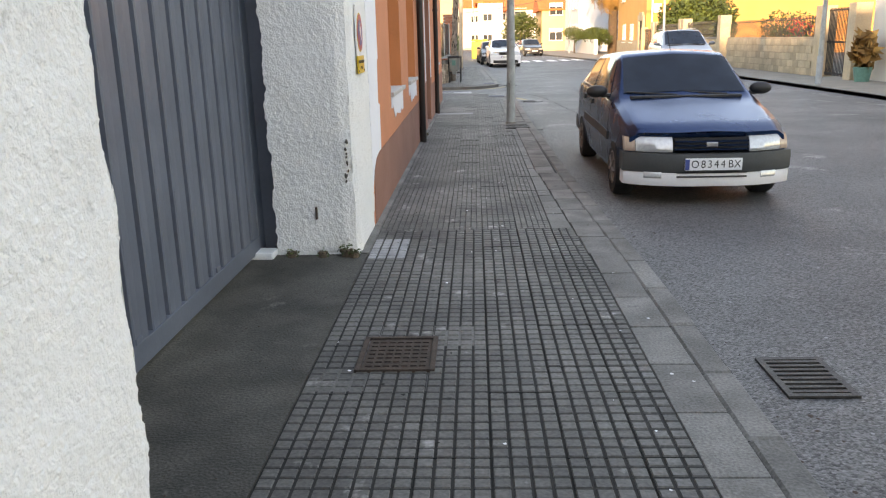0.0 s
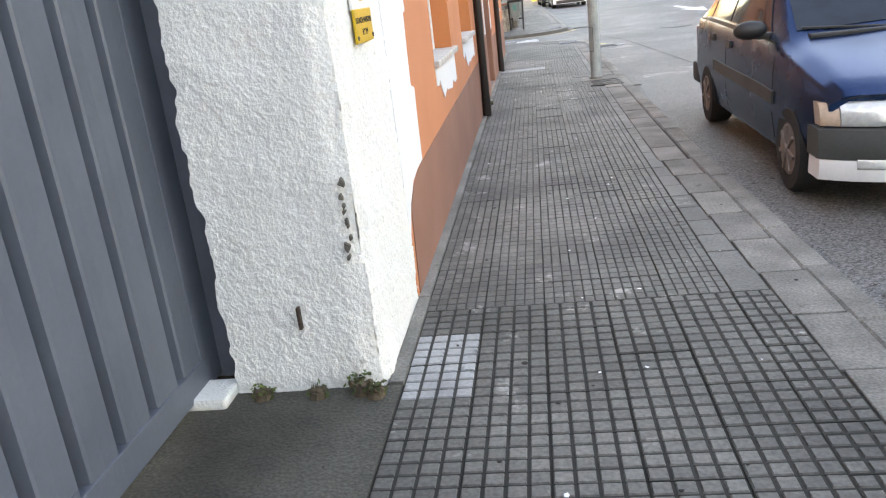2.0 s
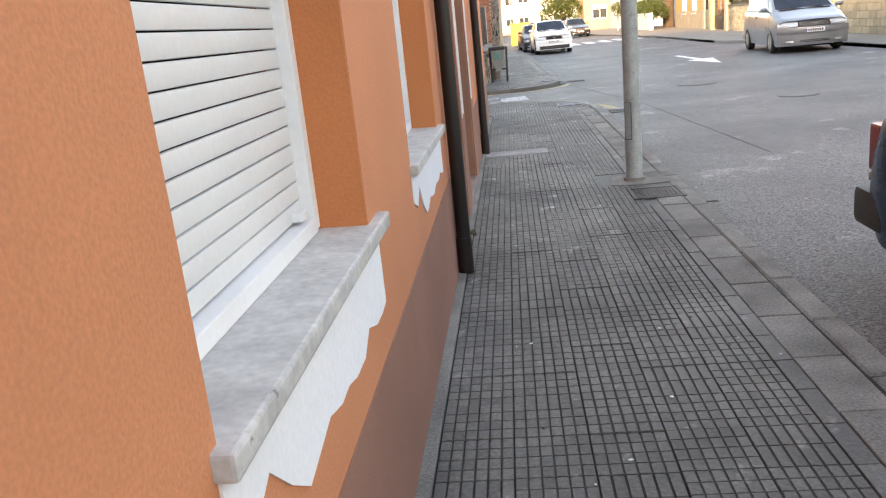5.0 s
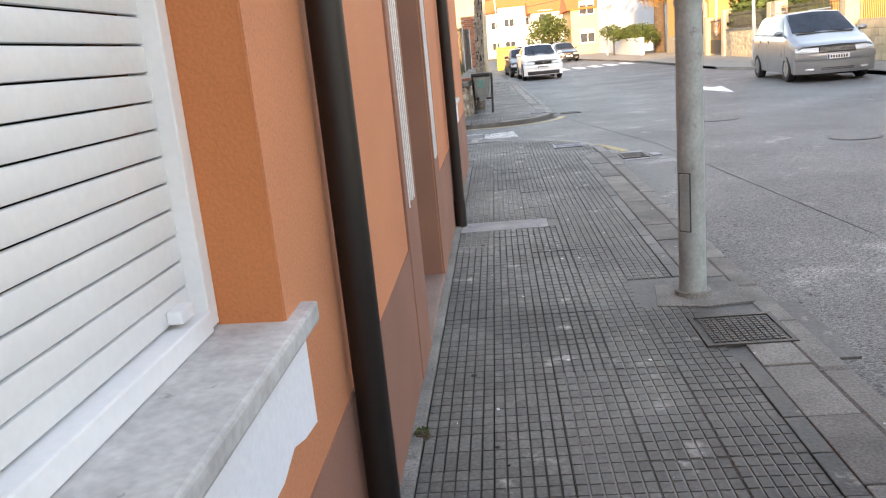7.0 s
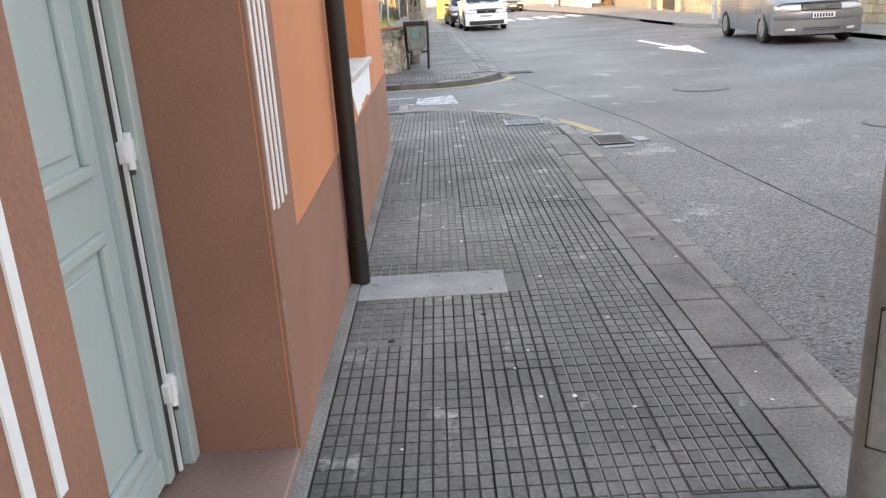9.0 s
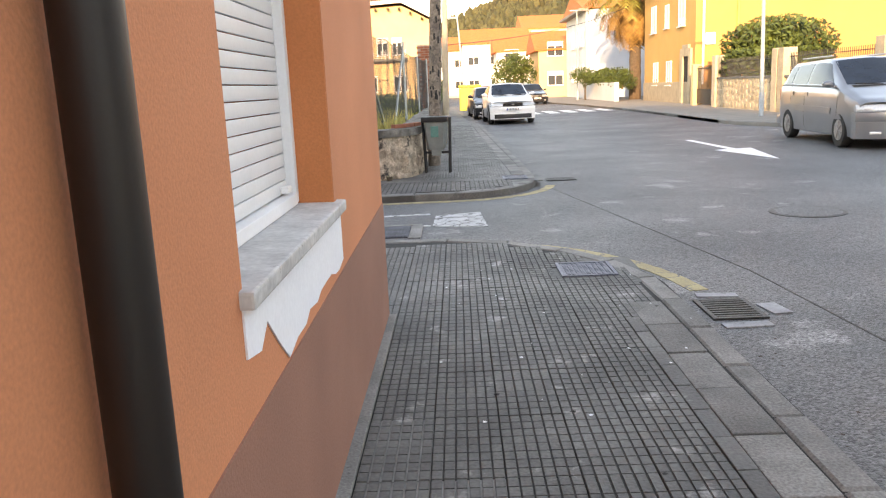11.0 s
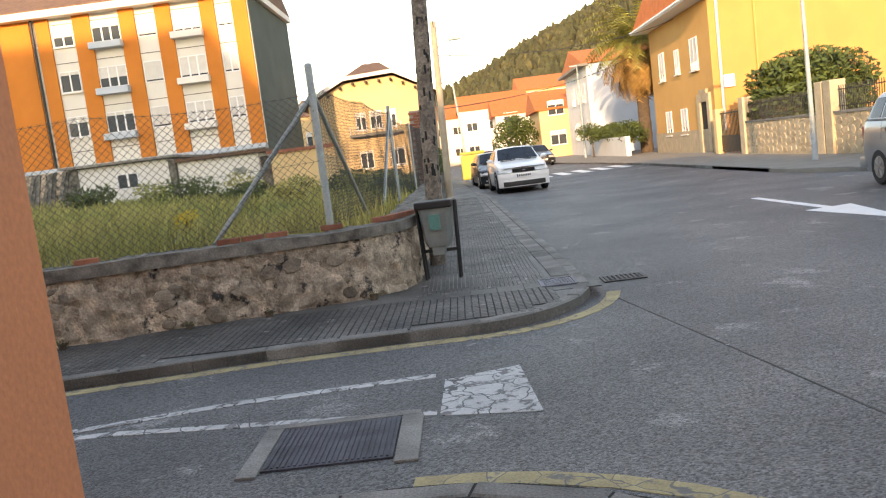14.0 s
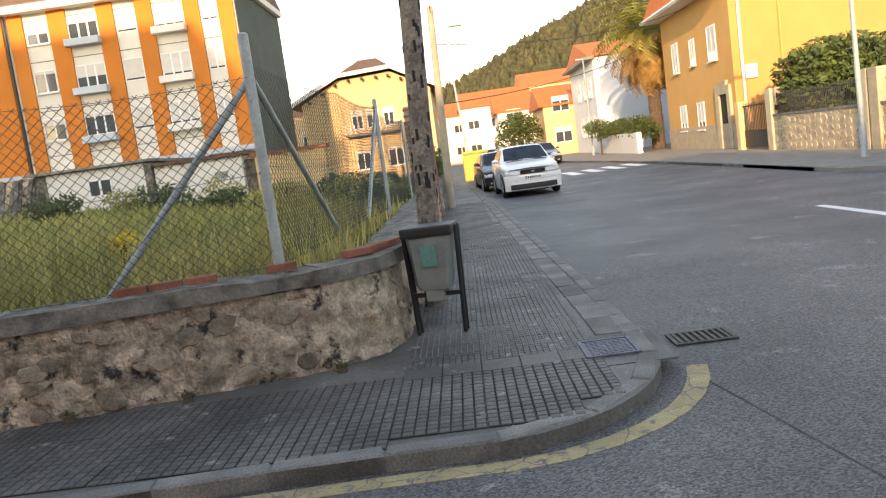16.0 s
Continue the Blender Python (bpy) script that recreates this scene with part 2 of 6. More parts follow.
AMBER = mat("amber_lens", (0.55, 0.40, 0.30), None, 0.2, scale=30, bump=0.1, coat=0.5)
CARGLASS = mat("dark_car_glass", (0.02, 0.03, 0.045), (0.012, 0.018, 0.028), 0.06, 0.0, scale=3, bump=0, grain=0.02, spec=0.22, coat=0.0)
WINGLASS = mat("window_glass", (0.05, 0.06, 0.065), (0.03, 0.035, 0.04), 0.06, 0.0, scale=1, bump=0, grain=0.05, coat=1.0)
DARK = mat("dark_opening", (0.02, 0.019, 0.018), None, 0.9, bump=0)
SIGNRED = mat("faded_sign_red", (0.45, 0.075, 0.10), (0.40, 0.07, 0.09), 0.45, scale=6, bump=0.05)
SIGNBLUE = mat("sign_blue", (0.045, 0.075, 0.25), (0.04, 0.065, 0.22), 0.4, scale=6, bump=0.05)
SIGNYELLOW = mat("sign_yellow", (0.66, 0.40, 0.02), (0.60, 0.36, 0.02), 0.45, scale=6, bump=0.05)
INK = mat("black_ink", (0.02, 0.02, 0.02), None, 0.6, bump=0)
BINGREY = mat("grey_bin_plastic", (0.27, 0.29, 0.27), (0.20, 0.22, 0.21), 0.6, scale=6, bump=0.1, grain=0.1)
BINGREEN = mat("teal_sticker", (0.10, 0.28, 0.24), (0.08, 0.22, 0.19), 0.5, scale=12, bump=0)
CONTAINER = mat("yellow_green_container", (0.36, 0.36, 0.06), (0.30, 0.30, 0.05), 0.6, bump=0.1)
REDFLOWER = mat("red_flowers", (0.55, 0.02, 0.02), None, 0.7, bump=0)
CABLE = mat("black_cable", (0.02, 0.02, 0.02), None, 0.6, bump=0)
CURTAIN = mat("pale_roller_blind", (0.62, 0.60, 0.56), (0.55, 0.53, 0.5), 0.8, scale=3, bump=0.05)


def cells(m, scale, lo, hi, crack=None, crack_width=0.03, bump=0.5, depth=0.006, warp=0.0):
    """Adds a Voronoi layer to a surface: each cell gets its own value; crack colours the cell borders."""
    nt = m.node_tree
    N, L = nt.nodes.new, nt.links.new
    bs = nt.nodes["Principled BSDF"]
    old = bs.inputs["Base Color"].links[0].from_socket
    vec = N("ShaderNodeNewGeometry").outputs["Position"]
    if warp:
        nz = N("ShaderNodeTexNoise"); nz.inputs["Scale"].default_value = scale * 0.8
        L(vec, nz.inputs["Vector"])
        sc = N("ShaderNodeVectorMath"); sc.operation = "SCALE"; sc.inputs[3].default_value = warp
        L(nz.outputs["Color"], sc.inputs[0])
        ad = N("ShaderNodeVectorMath"); ad.operation = "ADD"
        L(vec, ad.inputs[0]); L(sc.outputs[0], ad.inputs[1]); vec = ad.outputs[0]
    vo = N("ShaderNodeTexVoronoi"); vo.inputs["Scale"].default_value = scale
    L(vec, vo.inputs["Vector"])
    se = N("ShaderNodeSeparateColor"); L(vo.outputs["Color"], se.inputs[0])
    mr = N("ShaderNodeMapRange"); mr.inputs[3].default_value, mr.inputs[4].default_value = lo, hi
    L(se.outputs[0], mr.inputs[0])
    hv = N("ShaderNodeHueSaturation"); L(old, hv.inputs["Color"]); L(mr.outputs[0], hv.inputs["Value"])
    col, height = hv.outputs[0], vo.outputs["Distance"]
    if crack:
        ve = N("ShaderNodeTexVoronoi"); ve.feature = "DISTANCE_TO_EDGE"; ve.inputs["Scale"].default_value = scale
        L(vec, ve.inputs["Vector"])
        me = N("ShaderNodeMapRange"); me.inputs[1].default_value, me.inputs[2].default_value = crack_width * 0.5, crack_width
        L(ve.outputs["Distance"], me.inputs[0])
        mx = N("ShaderNodeMix"); mx.data_type = "RGBA"; mx.inputs[6].default_value = (*crack, 1)
        L(me.outputs[0], mx.inputs[0]); L(col, mx.inputs[7])
        col, height = mx.outputs[2], me.outputs[0]
    L(col, bs.inputs["Base Color"])
    bp = N("ShaderNodeBump"); bp.inputs["Strength"].default_value, bp.inputs["Distance"].default_value = bump, depth
    bp.invert = not crack
    L(height, bp.inputs["Height"])
    if bs.inputs["Normal"].links:
        L(bs.inputs["Normal"].links[0].from_socket, bp.inputs["Normal"])
    L(bp.outputs[0], bs.inputs["Normal"])
    return m


ASPHALT = cells(mat("worn_asphalt", (0.136, 0.132, 0.128), (0.080, 0.078, 0.078), 0.62, scale=0.5, fine=60, bump=0.6, depth=0.010, grain=0.4, spots=(0.21, 0.205, 0.197), spot_at=0.60, spot_scale=1.3), 85, 0.30, 1.65, bump=0.6, depth=0.008)
cells(ROADPAINT, 5.2, 0.85, 1.1, (0.11, 0.108, 0.105), 0.035, warp=0.26)
cells(YELLOWPAINT, 4.0, 0.85, 1.1, (0.16, 0.15, 0.14), 0.018, warp=0.3)
cells(RUBBLE, 4.2, 0.75, 1.3, bump=0.9, depth=0.05, warp=0.34)
cells(WOODPOLE, 26, 0.6, 1.3)


# ---- building blocks ----
def box(bm, x0, x1, y0, y1, z0, z1, bev=0.0, m=None):
    M = Matrix.Translation(((x0 + x1) / 2, (y0 + y1) / 2, (z0 + z1) / 2)) @ Matrix.Diagonal((abs(x1 - x0), abs(y1 - y0), abs(z1 - z0), 1))
    r = bmesh.ops.create_cube(bm, size=1, matrix=(m @ M) if m else M)
    if bev:
        es = list({e for v in r["verts"] for e in v.link_edges})
        bmesh.ops.bevel(bm, geom=es, offset=bev, segments=2, affect="EDGES", profile=0.6)
    return bm


def cyl(bm, p, q, r0, r1=None, seg=14, caps=True):
    p, q = Vector(p), Vector(q)
    d = q - p
    M = Matrix.Translation((p + q) / 2) @ d.to_track_quat("Z", "Y").to_matrix().to_4x4()
    bmesh.ops.create_cone(bm, cap_ends=caps, segments=seg, radius1=r0, radius2=r0 if r1 is None else r1, depth=d.length, matrix=M)
    return bm


def prism(bm, pts, off):
    """A flat outline pts (3D, in order) thickened by the vector off."""
    vs = [bm.verts.new(p) for p in pts]
    f = bm.faces.new(vs)
    r = bmesh.ops.extrude_face_region(bm, geom=[f])
    bmesh.ops.translate(bm, verts=[v for v in r["geom"] if isinstance(v, bmesh.types.BMVert)], vec=off)
    bmesh.ops.recalc_face_normals(bm, faces=bm.faces)
    return bm


def bmnew():
    return bmesh.new()


def mesh_of(bm, name, material, smooth=False):
    me = bpy.data.meshes.new(name)
    bm.to_mesh(me)
    bm.free()
    me.materials.append(material)
    if smooth:
        me.shade_smooth()
        me.set_sharp_from_angle(angle=radians(40))
    return me


def part(name, bm, material, parent=None, label="", smooth=False):
    ob = new(name, mesh_of(bm, name, material, smooth))
    if parent:
        ob.parent = parent
    if label:
        ob["label"] = label
    return ob


def B(*a, **k):
    return box(bmnew(), *a, **k)


def C(*a, **k):
    return cyl(bmnew(), *a, **k)


def thing(name, label, category, loc=(0, 0, 0), group="", kind="", rz=0):
    ob = new(name)
    ob.matrix_basis = pose(*loc, 0, 0, rz)
    return tagged(ob, label, category, group, kind)


def struct(name, bm, material, label, category="", smooth=False):
    return tagged(part(name, bm, material, None, "", smooth), label, category or name.split("_")[0], kind="structure")


def text_mesh(s, size, M, material, name, parent, depth=0.001):
    cu = bpy.data.curves.new(name, "FONT")
    cu.body, cu.size, cu.extrude, cu.align_x, cu.align_y = s, size, depth, "CENTER", "CENTER"
    tmp = bpy.data.objects.new(name, cu)
    scene.collection.objects.link(tmp)
    me = bpy.data.meshes.new_from_object(tmp.evaluated_get(bpy.context.evaluated_depsgraph_get()))
    bpy.data.objects.remove(tmp)
    me.transform(M)
    me.materials.clear()
    me.materials.append(material)
    ob = new(name, me)
    ob.parent = parent
    return ob


def rough_panel(bm, o, u, v, nu, nv, off, amp=0.008, scale=28.0, edge=0.0):
    """A grid from o along u and v, pushed along off by noise; edge makes its outline wander."""
    o, u, v, off = Vector(o), Vector(u), Vector(v), Vector(off)
    g = []
    for i in range(nu + 1):
        row = []
        for j in range(nv + 1):
            p = o + u * (i / nu) + v * (j / nv)
            h = noise.noise(p * scale) * 0.6 + noise.noise(p * scale * 2.3) * 0.3 + noise.noise(p * 5) * 0.9
            q = p + off * amp * h
            if edge:
                w = noise.noise(Vector((p.z * 5, 3.1, 0.7))) + 0.5 * noise.noise(Vector((p.z * 17, 1.1, 0.2)))
                if i in (0, nu):
                    q += u.normalized() * edge * w
            row.append(bm.verts.new(q))
        g.append(row)
    for i in range(nu):
        for j in range(nv):
            bm.faces.new((g[i][j], g[i + 1][j], g[i + 1][j + 1], g[i][j + 1]))
    return bm


# ---- ground, road and pavements ----
ROAD = -0.10
WALLX = -0.86


def left_kerb(y):
    """x of the far pavement's kerb beyond the side street."""
    return 0.82 - 0.0 * y if y < 29 else 0.82 - 0.02 * (y - 29) - 0.0007 * max(0, y - 45) ** 2


def ground_sheet():
    bm = bmnew()
    xs = [-900, -300, -120, -60, -30, -15, -8, -4, -2, 0, 2, 4, 6, 8, 10, 12, 16, 30, 60, 120, 300, 900]
    ys = [-900, -300, -100, -40, -20, -10, -4, 0, 4, 8, 12, 16, 20, 24, 28, 34, 42, 50, 60, 75, 100, 150, 300, 900]
    g = [[bm.verts.new((x, y, ROAD)) for y in ys] for x in xs]
    for i in range(len(xs) - 1):
        for j in range(len(ys) - 1):
            bm.faces.new((g[i][j], g[i + 1][j], g[i + 1][j + 1], g[i][j + 1]))
    return struct("road", bm, ASPHALT, "worn grey asphalt road with pale patches", "road")


ground_sheet()


def arc(cx, cy, rx, ry, a0, a1, n):
    return [(cx + rx * math.cos(radians(a0 + (a1 - a0) * i / n)), cy + ry * math.sin(radians(a0 + (a1 - a0) * i / n))) for i in range(n + 1)]


def slab(name, outline, z0, z1, material, label, category="pavement"):
    return struct(name, prism(bmnew(), [(x, y, z0) for x, y in outline], Vector((0, 0, z1 - z0))), material, label, category)


# kerb line of the near corner and of the far corner, outer edge
NEAR = [(1.17, -6.0), (1.16, 5.0), (1.07, 9.0), (1.04, 14.0), (1.06, 20.6)] + arc(-0.85, 21.1, 1.93, 2.3, 8, 90, 10) + [(-3.0, 23.3), (-14.0, 22.4)]
FARC = [(-14.0, 25.2), (-5.0, 26.2), (-2.1, 26.6), (-0.9, 26.65)] + arc(-0.5, 28.2, 1.3, 1.55, -85, 0, 8)
FAR = FARC + [(left_kerb(y), y) for y in (31, 34, 38, 42, 46, 50, 56, 62, 70, 80, 90, 105)]
slab("pavement_near", NEAR + [(-14.0, 20.0), (-2.6, 20.0), (-2.6, -6.0)], ROAD - 0.2, -0.012, JOINT, "dark bedding under the ribbed cement tiles")
slab("pavement_far", FAR + [(-22.0, 105.0), (-1.05, 45.0), (-1.05, 29.6), (-1.6, 28.75), (-14.0, 26.1)], ROAD - 0.2, -0.012, TILE, "bedding under the grey cement tiles of the next block")
near_pave = bpy.data.objects["pavement_near"]
far_pave = bpy.data.objects["pavement_far"]
# far side of the street
RK = [(9.5, -8), (9.5, 36.0)] + [(9.4 - 1.3 * (0.5 - 0.5 * math.cos(math.pi * i / 6)), 36.5 + 5 * i / 6) for i in range(7)] + [(8.1, 48), (8.0, 56), (7.4, 66), (6.2, 78), (3.6, 95), (1.0, 108)]
slab("pavement_opposite", RK + [(40, 108), (40, -8)], ROAD - 0.2, 0.0, PAVE2, "pale cement pavement on the sunny side of the street")


def kerb_run(name, pts, width, label, step=0.5, z1=0.0, parent=None, hi=60):
    """Kerb stones along a polyline of outer edges, inward to its left."""
    d = [0.0]
    for a, b in zip(pts, pts[1:]):
        d.append(d[-1] + math.dist(a, b))
    def at(s):
        s = min(max(s, 0), d[-1] - 1e-6)
        k = max(i for i in range(len(d) - 1) if d[i] <= s)
        f = (s - d[k]) / (d[k + 1] - d[k])
        a, b = Vector(pts[k]), Vector(pts[k + 1])
        return a.lerp(b, f), (b - a).normalized()
    top = thing(name, label, "kerb", kind="structure")
    n = int(d[-1] / step)
    for i in range(n):
        p, q = at(i * d[-1] / n + 0.006), at((i + 1) * d[-1] / n - 0.006)
        o = []
        for (c, t), in ((p,), (q,)):
            left = Vector((-t.y, t.x))
            o.append((c, c + left * width))
        z = z1 + random.uniform(-0.004, 0.004)
        pts3 = [(*o[0][0], ROAD - 0.1), (*o[1][0], ROAD - 0.1), (*o[1][1], ROAD - 0.1), (*o[0][1], ROAD - 0.1)]
        bm = prism(bmnew(), pts3, Vector((0, 0, z - ROAD + 0.1)))
        es = [e for e in bm.edges if all(v.co.z > z - 0.01 for v in e.verts)]
        bmesh.ops.bevel(bm, geom=es, offset=0.012, segments=1, affect="EDGES")
        part("kerb_stone", bm, KERB, top)
    return top


kerb_run("kerb_near", NEAR[:17], 0.14, "worn grey concrete kerb stones along the near pavement", 0.62)
kerb_run("kerb_far", FAR[:18], 0.14, "worn rounded kerb stones round the far corner", 0.62)
kerb_run("kerb_opposite", RK[::-1], 0.16, "concrete kerb on the opposite pavement", 1.6, z1=0.006)

# gate forecourt
slab("apron", [(-0.803, 1.2), (-0.803, 5.55), (-1.75, 5.6), (-1.75, 1.2)], -0.05, 0.002, APRON, "dark damp concrete apron before the gate")


# ---- orange building ----
def wall_x(name, x0, x1, y0, y1, z0, z1, holes, material, label):
    """A wall in the plane x with rectangular holes (y0, y1, z0, z1)."""
    ys = sorted({y0, y1, *[h[0] for h in holes], *[h[1] for h in holes]})
    zs = sorted({z0, z1, *[h[2] for h in holes], *[h[3] for h in holes]})
    bm = bmnew()
    for a, b in zip(ys, ys[1:]):
        for c, d in zip(zs, zs[1:]):
            if not any(h[0] <= a and b <= h[1] and h[2] <= c and d <= h[3] for h in holes):
                box(bm, x0, x1, a, b, c, d)
    bmesh.ops.remove_doubles(bm, verts=bm.verts, dist=1e-4)
    bad = [f for f in bm.faces if any(o is not f and (o.calc_center_median() - f.calc_center_median()).length < 1e-4 for o in f.verts[0].link_faces)]
    bmesh.ops.delete(bm, geom=list(set(bad)), context="FACES")
    bmesh.ops.recalc_face_normals(bm, faces=bm.faces)
    return struct(name, bm, material, label, "wall")


WINS = [(8.15, 9.36, 1.0, 2.3), (10.36, 11.58, 1.0, 2.3), (17.6, 18.95, 1.0, 2.3)]
DOOR = (14.0, 15.24, 0.0, 2.25)
wall_x("wall_orange", -1.16, WALLX, 6.45, 20.78, -0.05, 6.4, WINS + [DOOR], ORANGE, "orange rendered house wall on the pavement")
struct("wall_side", B(-14.0, -1.16, 20.48, 20.777, -0.05, 6.4), ORANGE, "orange side wall along the side street", "wall")
struct("wall_inner", B(-1.75, -1.66, 6.4, 20.3, -0.05, 6.4), DARK, "plain inner wall behind the windows", "wall")
struct("roof", B(-14.2, -0.6, 6.3, 20.9, 6.4, 6.6), BROWNROOF, "flat roof edge of the orange house", "roof")


def dado(y0, y1, zt0, zt1, name="dado"):
    bm = prism(bmnew(), [(WALLX, y0, 0.0), (WALLX, y1, 0.0), (WALLX, y1, zt1), (WALLX, y0, zt0)], Vector((0.006, 0, 0)))
    return struct(name, bm, BROWN, "brown painted band along the foot of the wall", "dado")


def dz(y):
    return 0.56 + (y - 7.0) * 0.0125


dado(7.08, 13.55, dz(7.08), dz(13.55))
dado(15.6, 20.78, dz(15.6), dz(20.78))
struct("dado", prism(bmnew(), [(WALLX, 6.50, 0), (WALLX, 7.08, 0), (WALLX, 7.08, dz(7.08)), (WALLX, 6.9, 0.55), (WALLX, 6.72, 0.52), (WALLX, 6.56, 0.44)], Vector((0.006, 0, 0))), BROWN, "brown painted band ending at bare plaster", "dado")
struct("dado", B(-3.0, WALLX, 20.777, 20.783, 0.0, 0.73), BROWN, "brown painted band round the corner", "dado")
# bare plaster where the orange paint stops
struct("plaster_patch", prism(bmnew(), [(WALLX, 6.43, 0.3), (WALLX, 6.56, 0.46), (WALLX, 6.72, 0.54), (WALLX, 6.9, 0.565), (WALLX, 7.09, 0.57), (WALLX, 7.10, 0.8), (WALLX, 7.12, 0.96), (WALLX, 7.01, 0.985), (WALLX, 7.03, 1.2), (WALLX, 7.05, 1.35), (WALLX, 7.11, 1.36), (WALLX, 7.10, 1.62), (WALLX, 7.12, 2.2), (WALLX, 7.16, 3.4), (WALLX, 6.43, 3.4)], Vector((0.005, 0, 0))), PLASTER, "smooth white plaster with a ragged painted edge", "plaster")
# brown pilasters beside the door with white grooved strips
for k, (a, b) in enumerate(((13.55, 14.0), (15.24, 15.6))):
    struct("door_surround", B(WALLX - 0.002, WALLX + 0.012, a, b, 0.0, 3.0, 0.004), BROWN, "brown painted door surround", "trim")
    strips = (13.66, 13.73, 13.80, 13.87) if k == 0 else (15.27, 15.335, 15.40, 15.465)
    for y in strips:
        struct("trim_strip", B(WALLX + 0.010, WALLX + 0.016, y, y + 0.022, 0.82 + 0.0 * k + random.uniform(-.02, .02), 2.9), WHITEP, "white painted strip on the door surround", "trim")
struct("door_reveal", B(-1.3, WALLX - 0.003, 15.236, 15.246, 0.02, 2.25), BROWN, "brown painted door reveal", "trim")
struct("door_reveal", B(-1.3, WALLX - 0.003, 13.994, 14.004, 0.02, 2.25), BROWN, "brown painted door reveal", "trim")
struct("door_step", B(-1.5, WALLX + 0.012, 14.004, 15.236, -0.03, 0.05, 0.006), STEP, "pinkish tiled door step", "step")
# cement strip between wall and tiles
struct("wall_foot", B(WALLX, WALLX + 0.06, 5.57, 6.45, -0.03, 0.008, 0.004), KERB, "grey cement fillet at the foot of the pier", "trim")
struct("wall_foot", B(WALLX, WALLX + 0.055, 6.45, 20.78, -0.03, 0.012, 0.004), KERB, "grey cement fillet at the foot of the wall", "trim")
# window reveals take a deeper orange than the wall face
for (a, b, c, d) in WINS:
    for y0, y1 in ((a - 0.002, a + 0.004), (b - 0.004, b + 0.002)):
        struct("window_reveal", B(-1.16, WALLX - 0.004, y0, y1, c, d), ORANGE_D, "window reveal in a deeper orange than the wall", "trim")


def ragged(y0, y1, z_top, depth_a, depth_b, seed):
    rnd = random.Random(seed)
    pts = [(WALLX, y0, z_top), (WALLX, y1, z_top)]
    n = 14
    for i in range(n + 1):
        f = 1 - i / n
        dd = depth_a + (depth_b - depth_a) * (1 - f) + 0.025 * rnd.uniform(-1, 1)
        if f < 0.25:
            dd *= 0.55 + 0.25 * math.sin(f * 40)
        pts.append((WALLX, y0 + (y1 - y0) * f + (0.02 if 0 < i < n else 0) * rnd.uniform(-1, 1), z_top - dd))
    return prism(bmnew(), pts, Vector((0.005, 0, 0)))


for k, (a, b, c, d) in enumerate(WINS):
    w = thing("window_%d" % (k + 1), "window with white roller shutter lowered behind a marble sill", "window", kind="structure")
    bm = bmnew()
    z = c + 0.055
    while z < d:                                   # shutter slats, each rounded
        box(bm, -1.045, -1.03, a + 0.045, b - 0.045, z, z + 0.047, 0.006)
        z += 0.05
    part("shutter", bm, SHUTTER, w, "white roller shutter of rounded slats", True)
    fr = bmnew()
    box(fr, -1.07, -0.995, a + 0.004, a + 0.05, c + 0.01, d, 0.004)
    box(fr, -1.07, -0.995, b - 0.05, b - 0.004, c + 0.01, d, 0.004)
    box(fr, -1.07, -0.99, a + 0.05, b - 0.05, c + 0.006, c + 0.05, 0.004)
    part("window_frame", fr, WHITEP, w)
    part("shutter_stop", B(-1.03, -1.0, b - 0.16, b - 0.10, c + 0.06, c + 0.085, 0.004), WHITEP, w)
    sl = bmnew()
    box(sl, -1.07, WALLX + 0.035, a - 0.03, b + (0.17, 0.13, 0.08)[k], c - 0.04, c + 0.004, 0.008)
    for v in sl.verts:
        v.co.z += -0.02 * (v.co.x + 0.95) + 0.004 * noise.noise(v.co * 9)
    part("window_sill", sl, MARBLE, w, "stained grey marble sill")
    part("plaster_patch", ragged(a - 0.02, b + 0.1, c - 0.035, 0.22, 0.24, 5 + k), PLASTER, w, "white plaster left unpainted below the sill")

# front door
d1 = thing("door_1", "pale grey-white panelled front door standing closed", "door", kind="structure")
part("door_frame", box(box(box(bmnew(), -1.29, -1.17, 14.01, 14.07, 0.05, 2.24, 0.006), -1.29, -1.17, 15.17, 15.232, 0.05, 2.24, 0.006), -1.29, -1.17, 14.07, 15.17, 2.17, 2.24, 0.006), PVC, d1)
leaf = part("leaf", B(-1.275, -1.225, 14.075, 15.06, 0.07, 2.165, 0.005), PVC, d1)
# the dark of the hinge gap is put in as a black strip
part("gap", B(-1.262, -1.203, 15.085, 15.166, 0.06, 2.16), BLACKP, d1, "black strip standing in for the shade of the hinge gap")
for (za, zb) in ((0.22, 0.88), (1.02, 2.0)):
    for ya, yb in ((14.2, 14.95),):
        bm = bmnew()
        for q in ((ya, yb, za, za + 0.035), (ya, yb, zb - 0.035, zb), (ya, ya + 0.035, za + 0.035, zb - 0.035), (yb - 0.035, yb, za + 0.035, zb - 0.035)):
            box(bm, -1.226, -1.207, *q, 0.008)
        part("panel_moulding", bm, PVC, d1)
        part("panel", B(-1.226, -1.216, ya + 0.07, yb - 0.07, za + 0.07, zb - 0.07, 0.006), PVC, d1)
part("kick_plate", B(-1.226, -1.214, 14.085, 15.05, 0.075, 0.16, 0.003), PVC, d1)
part("seal_strip", B(-1.204, -1.194, 15.118, 15.134, 0.06, 2.16), WHITEP, d1)
part("leaf_edge", B(-1.226, -1.200, 15.035, 15.082, 0.07, 2.165, 0.004), PVC, d1)
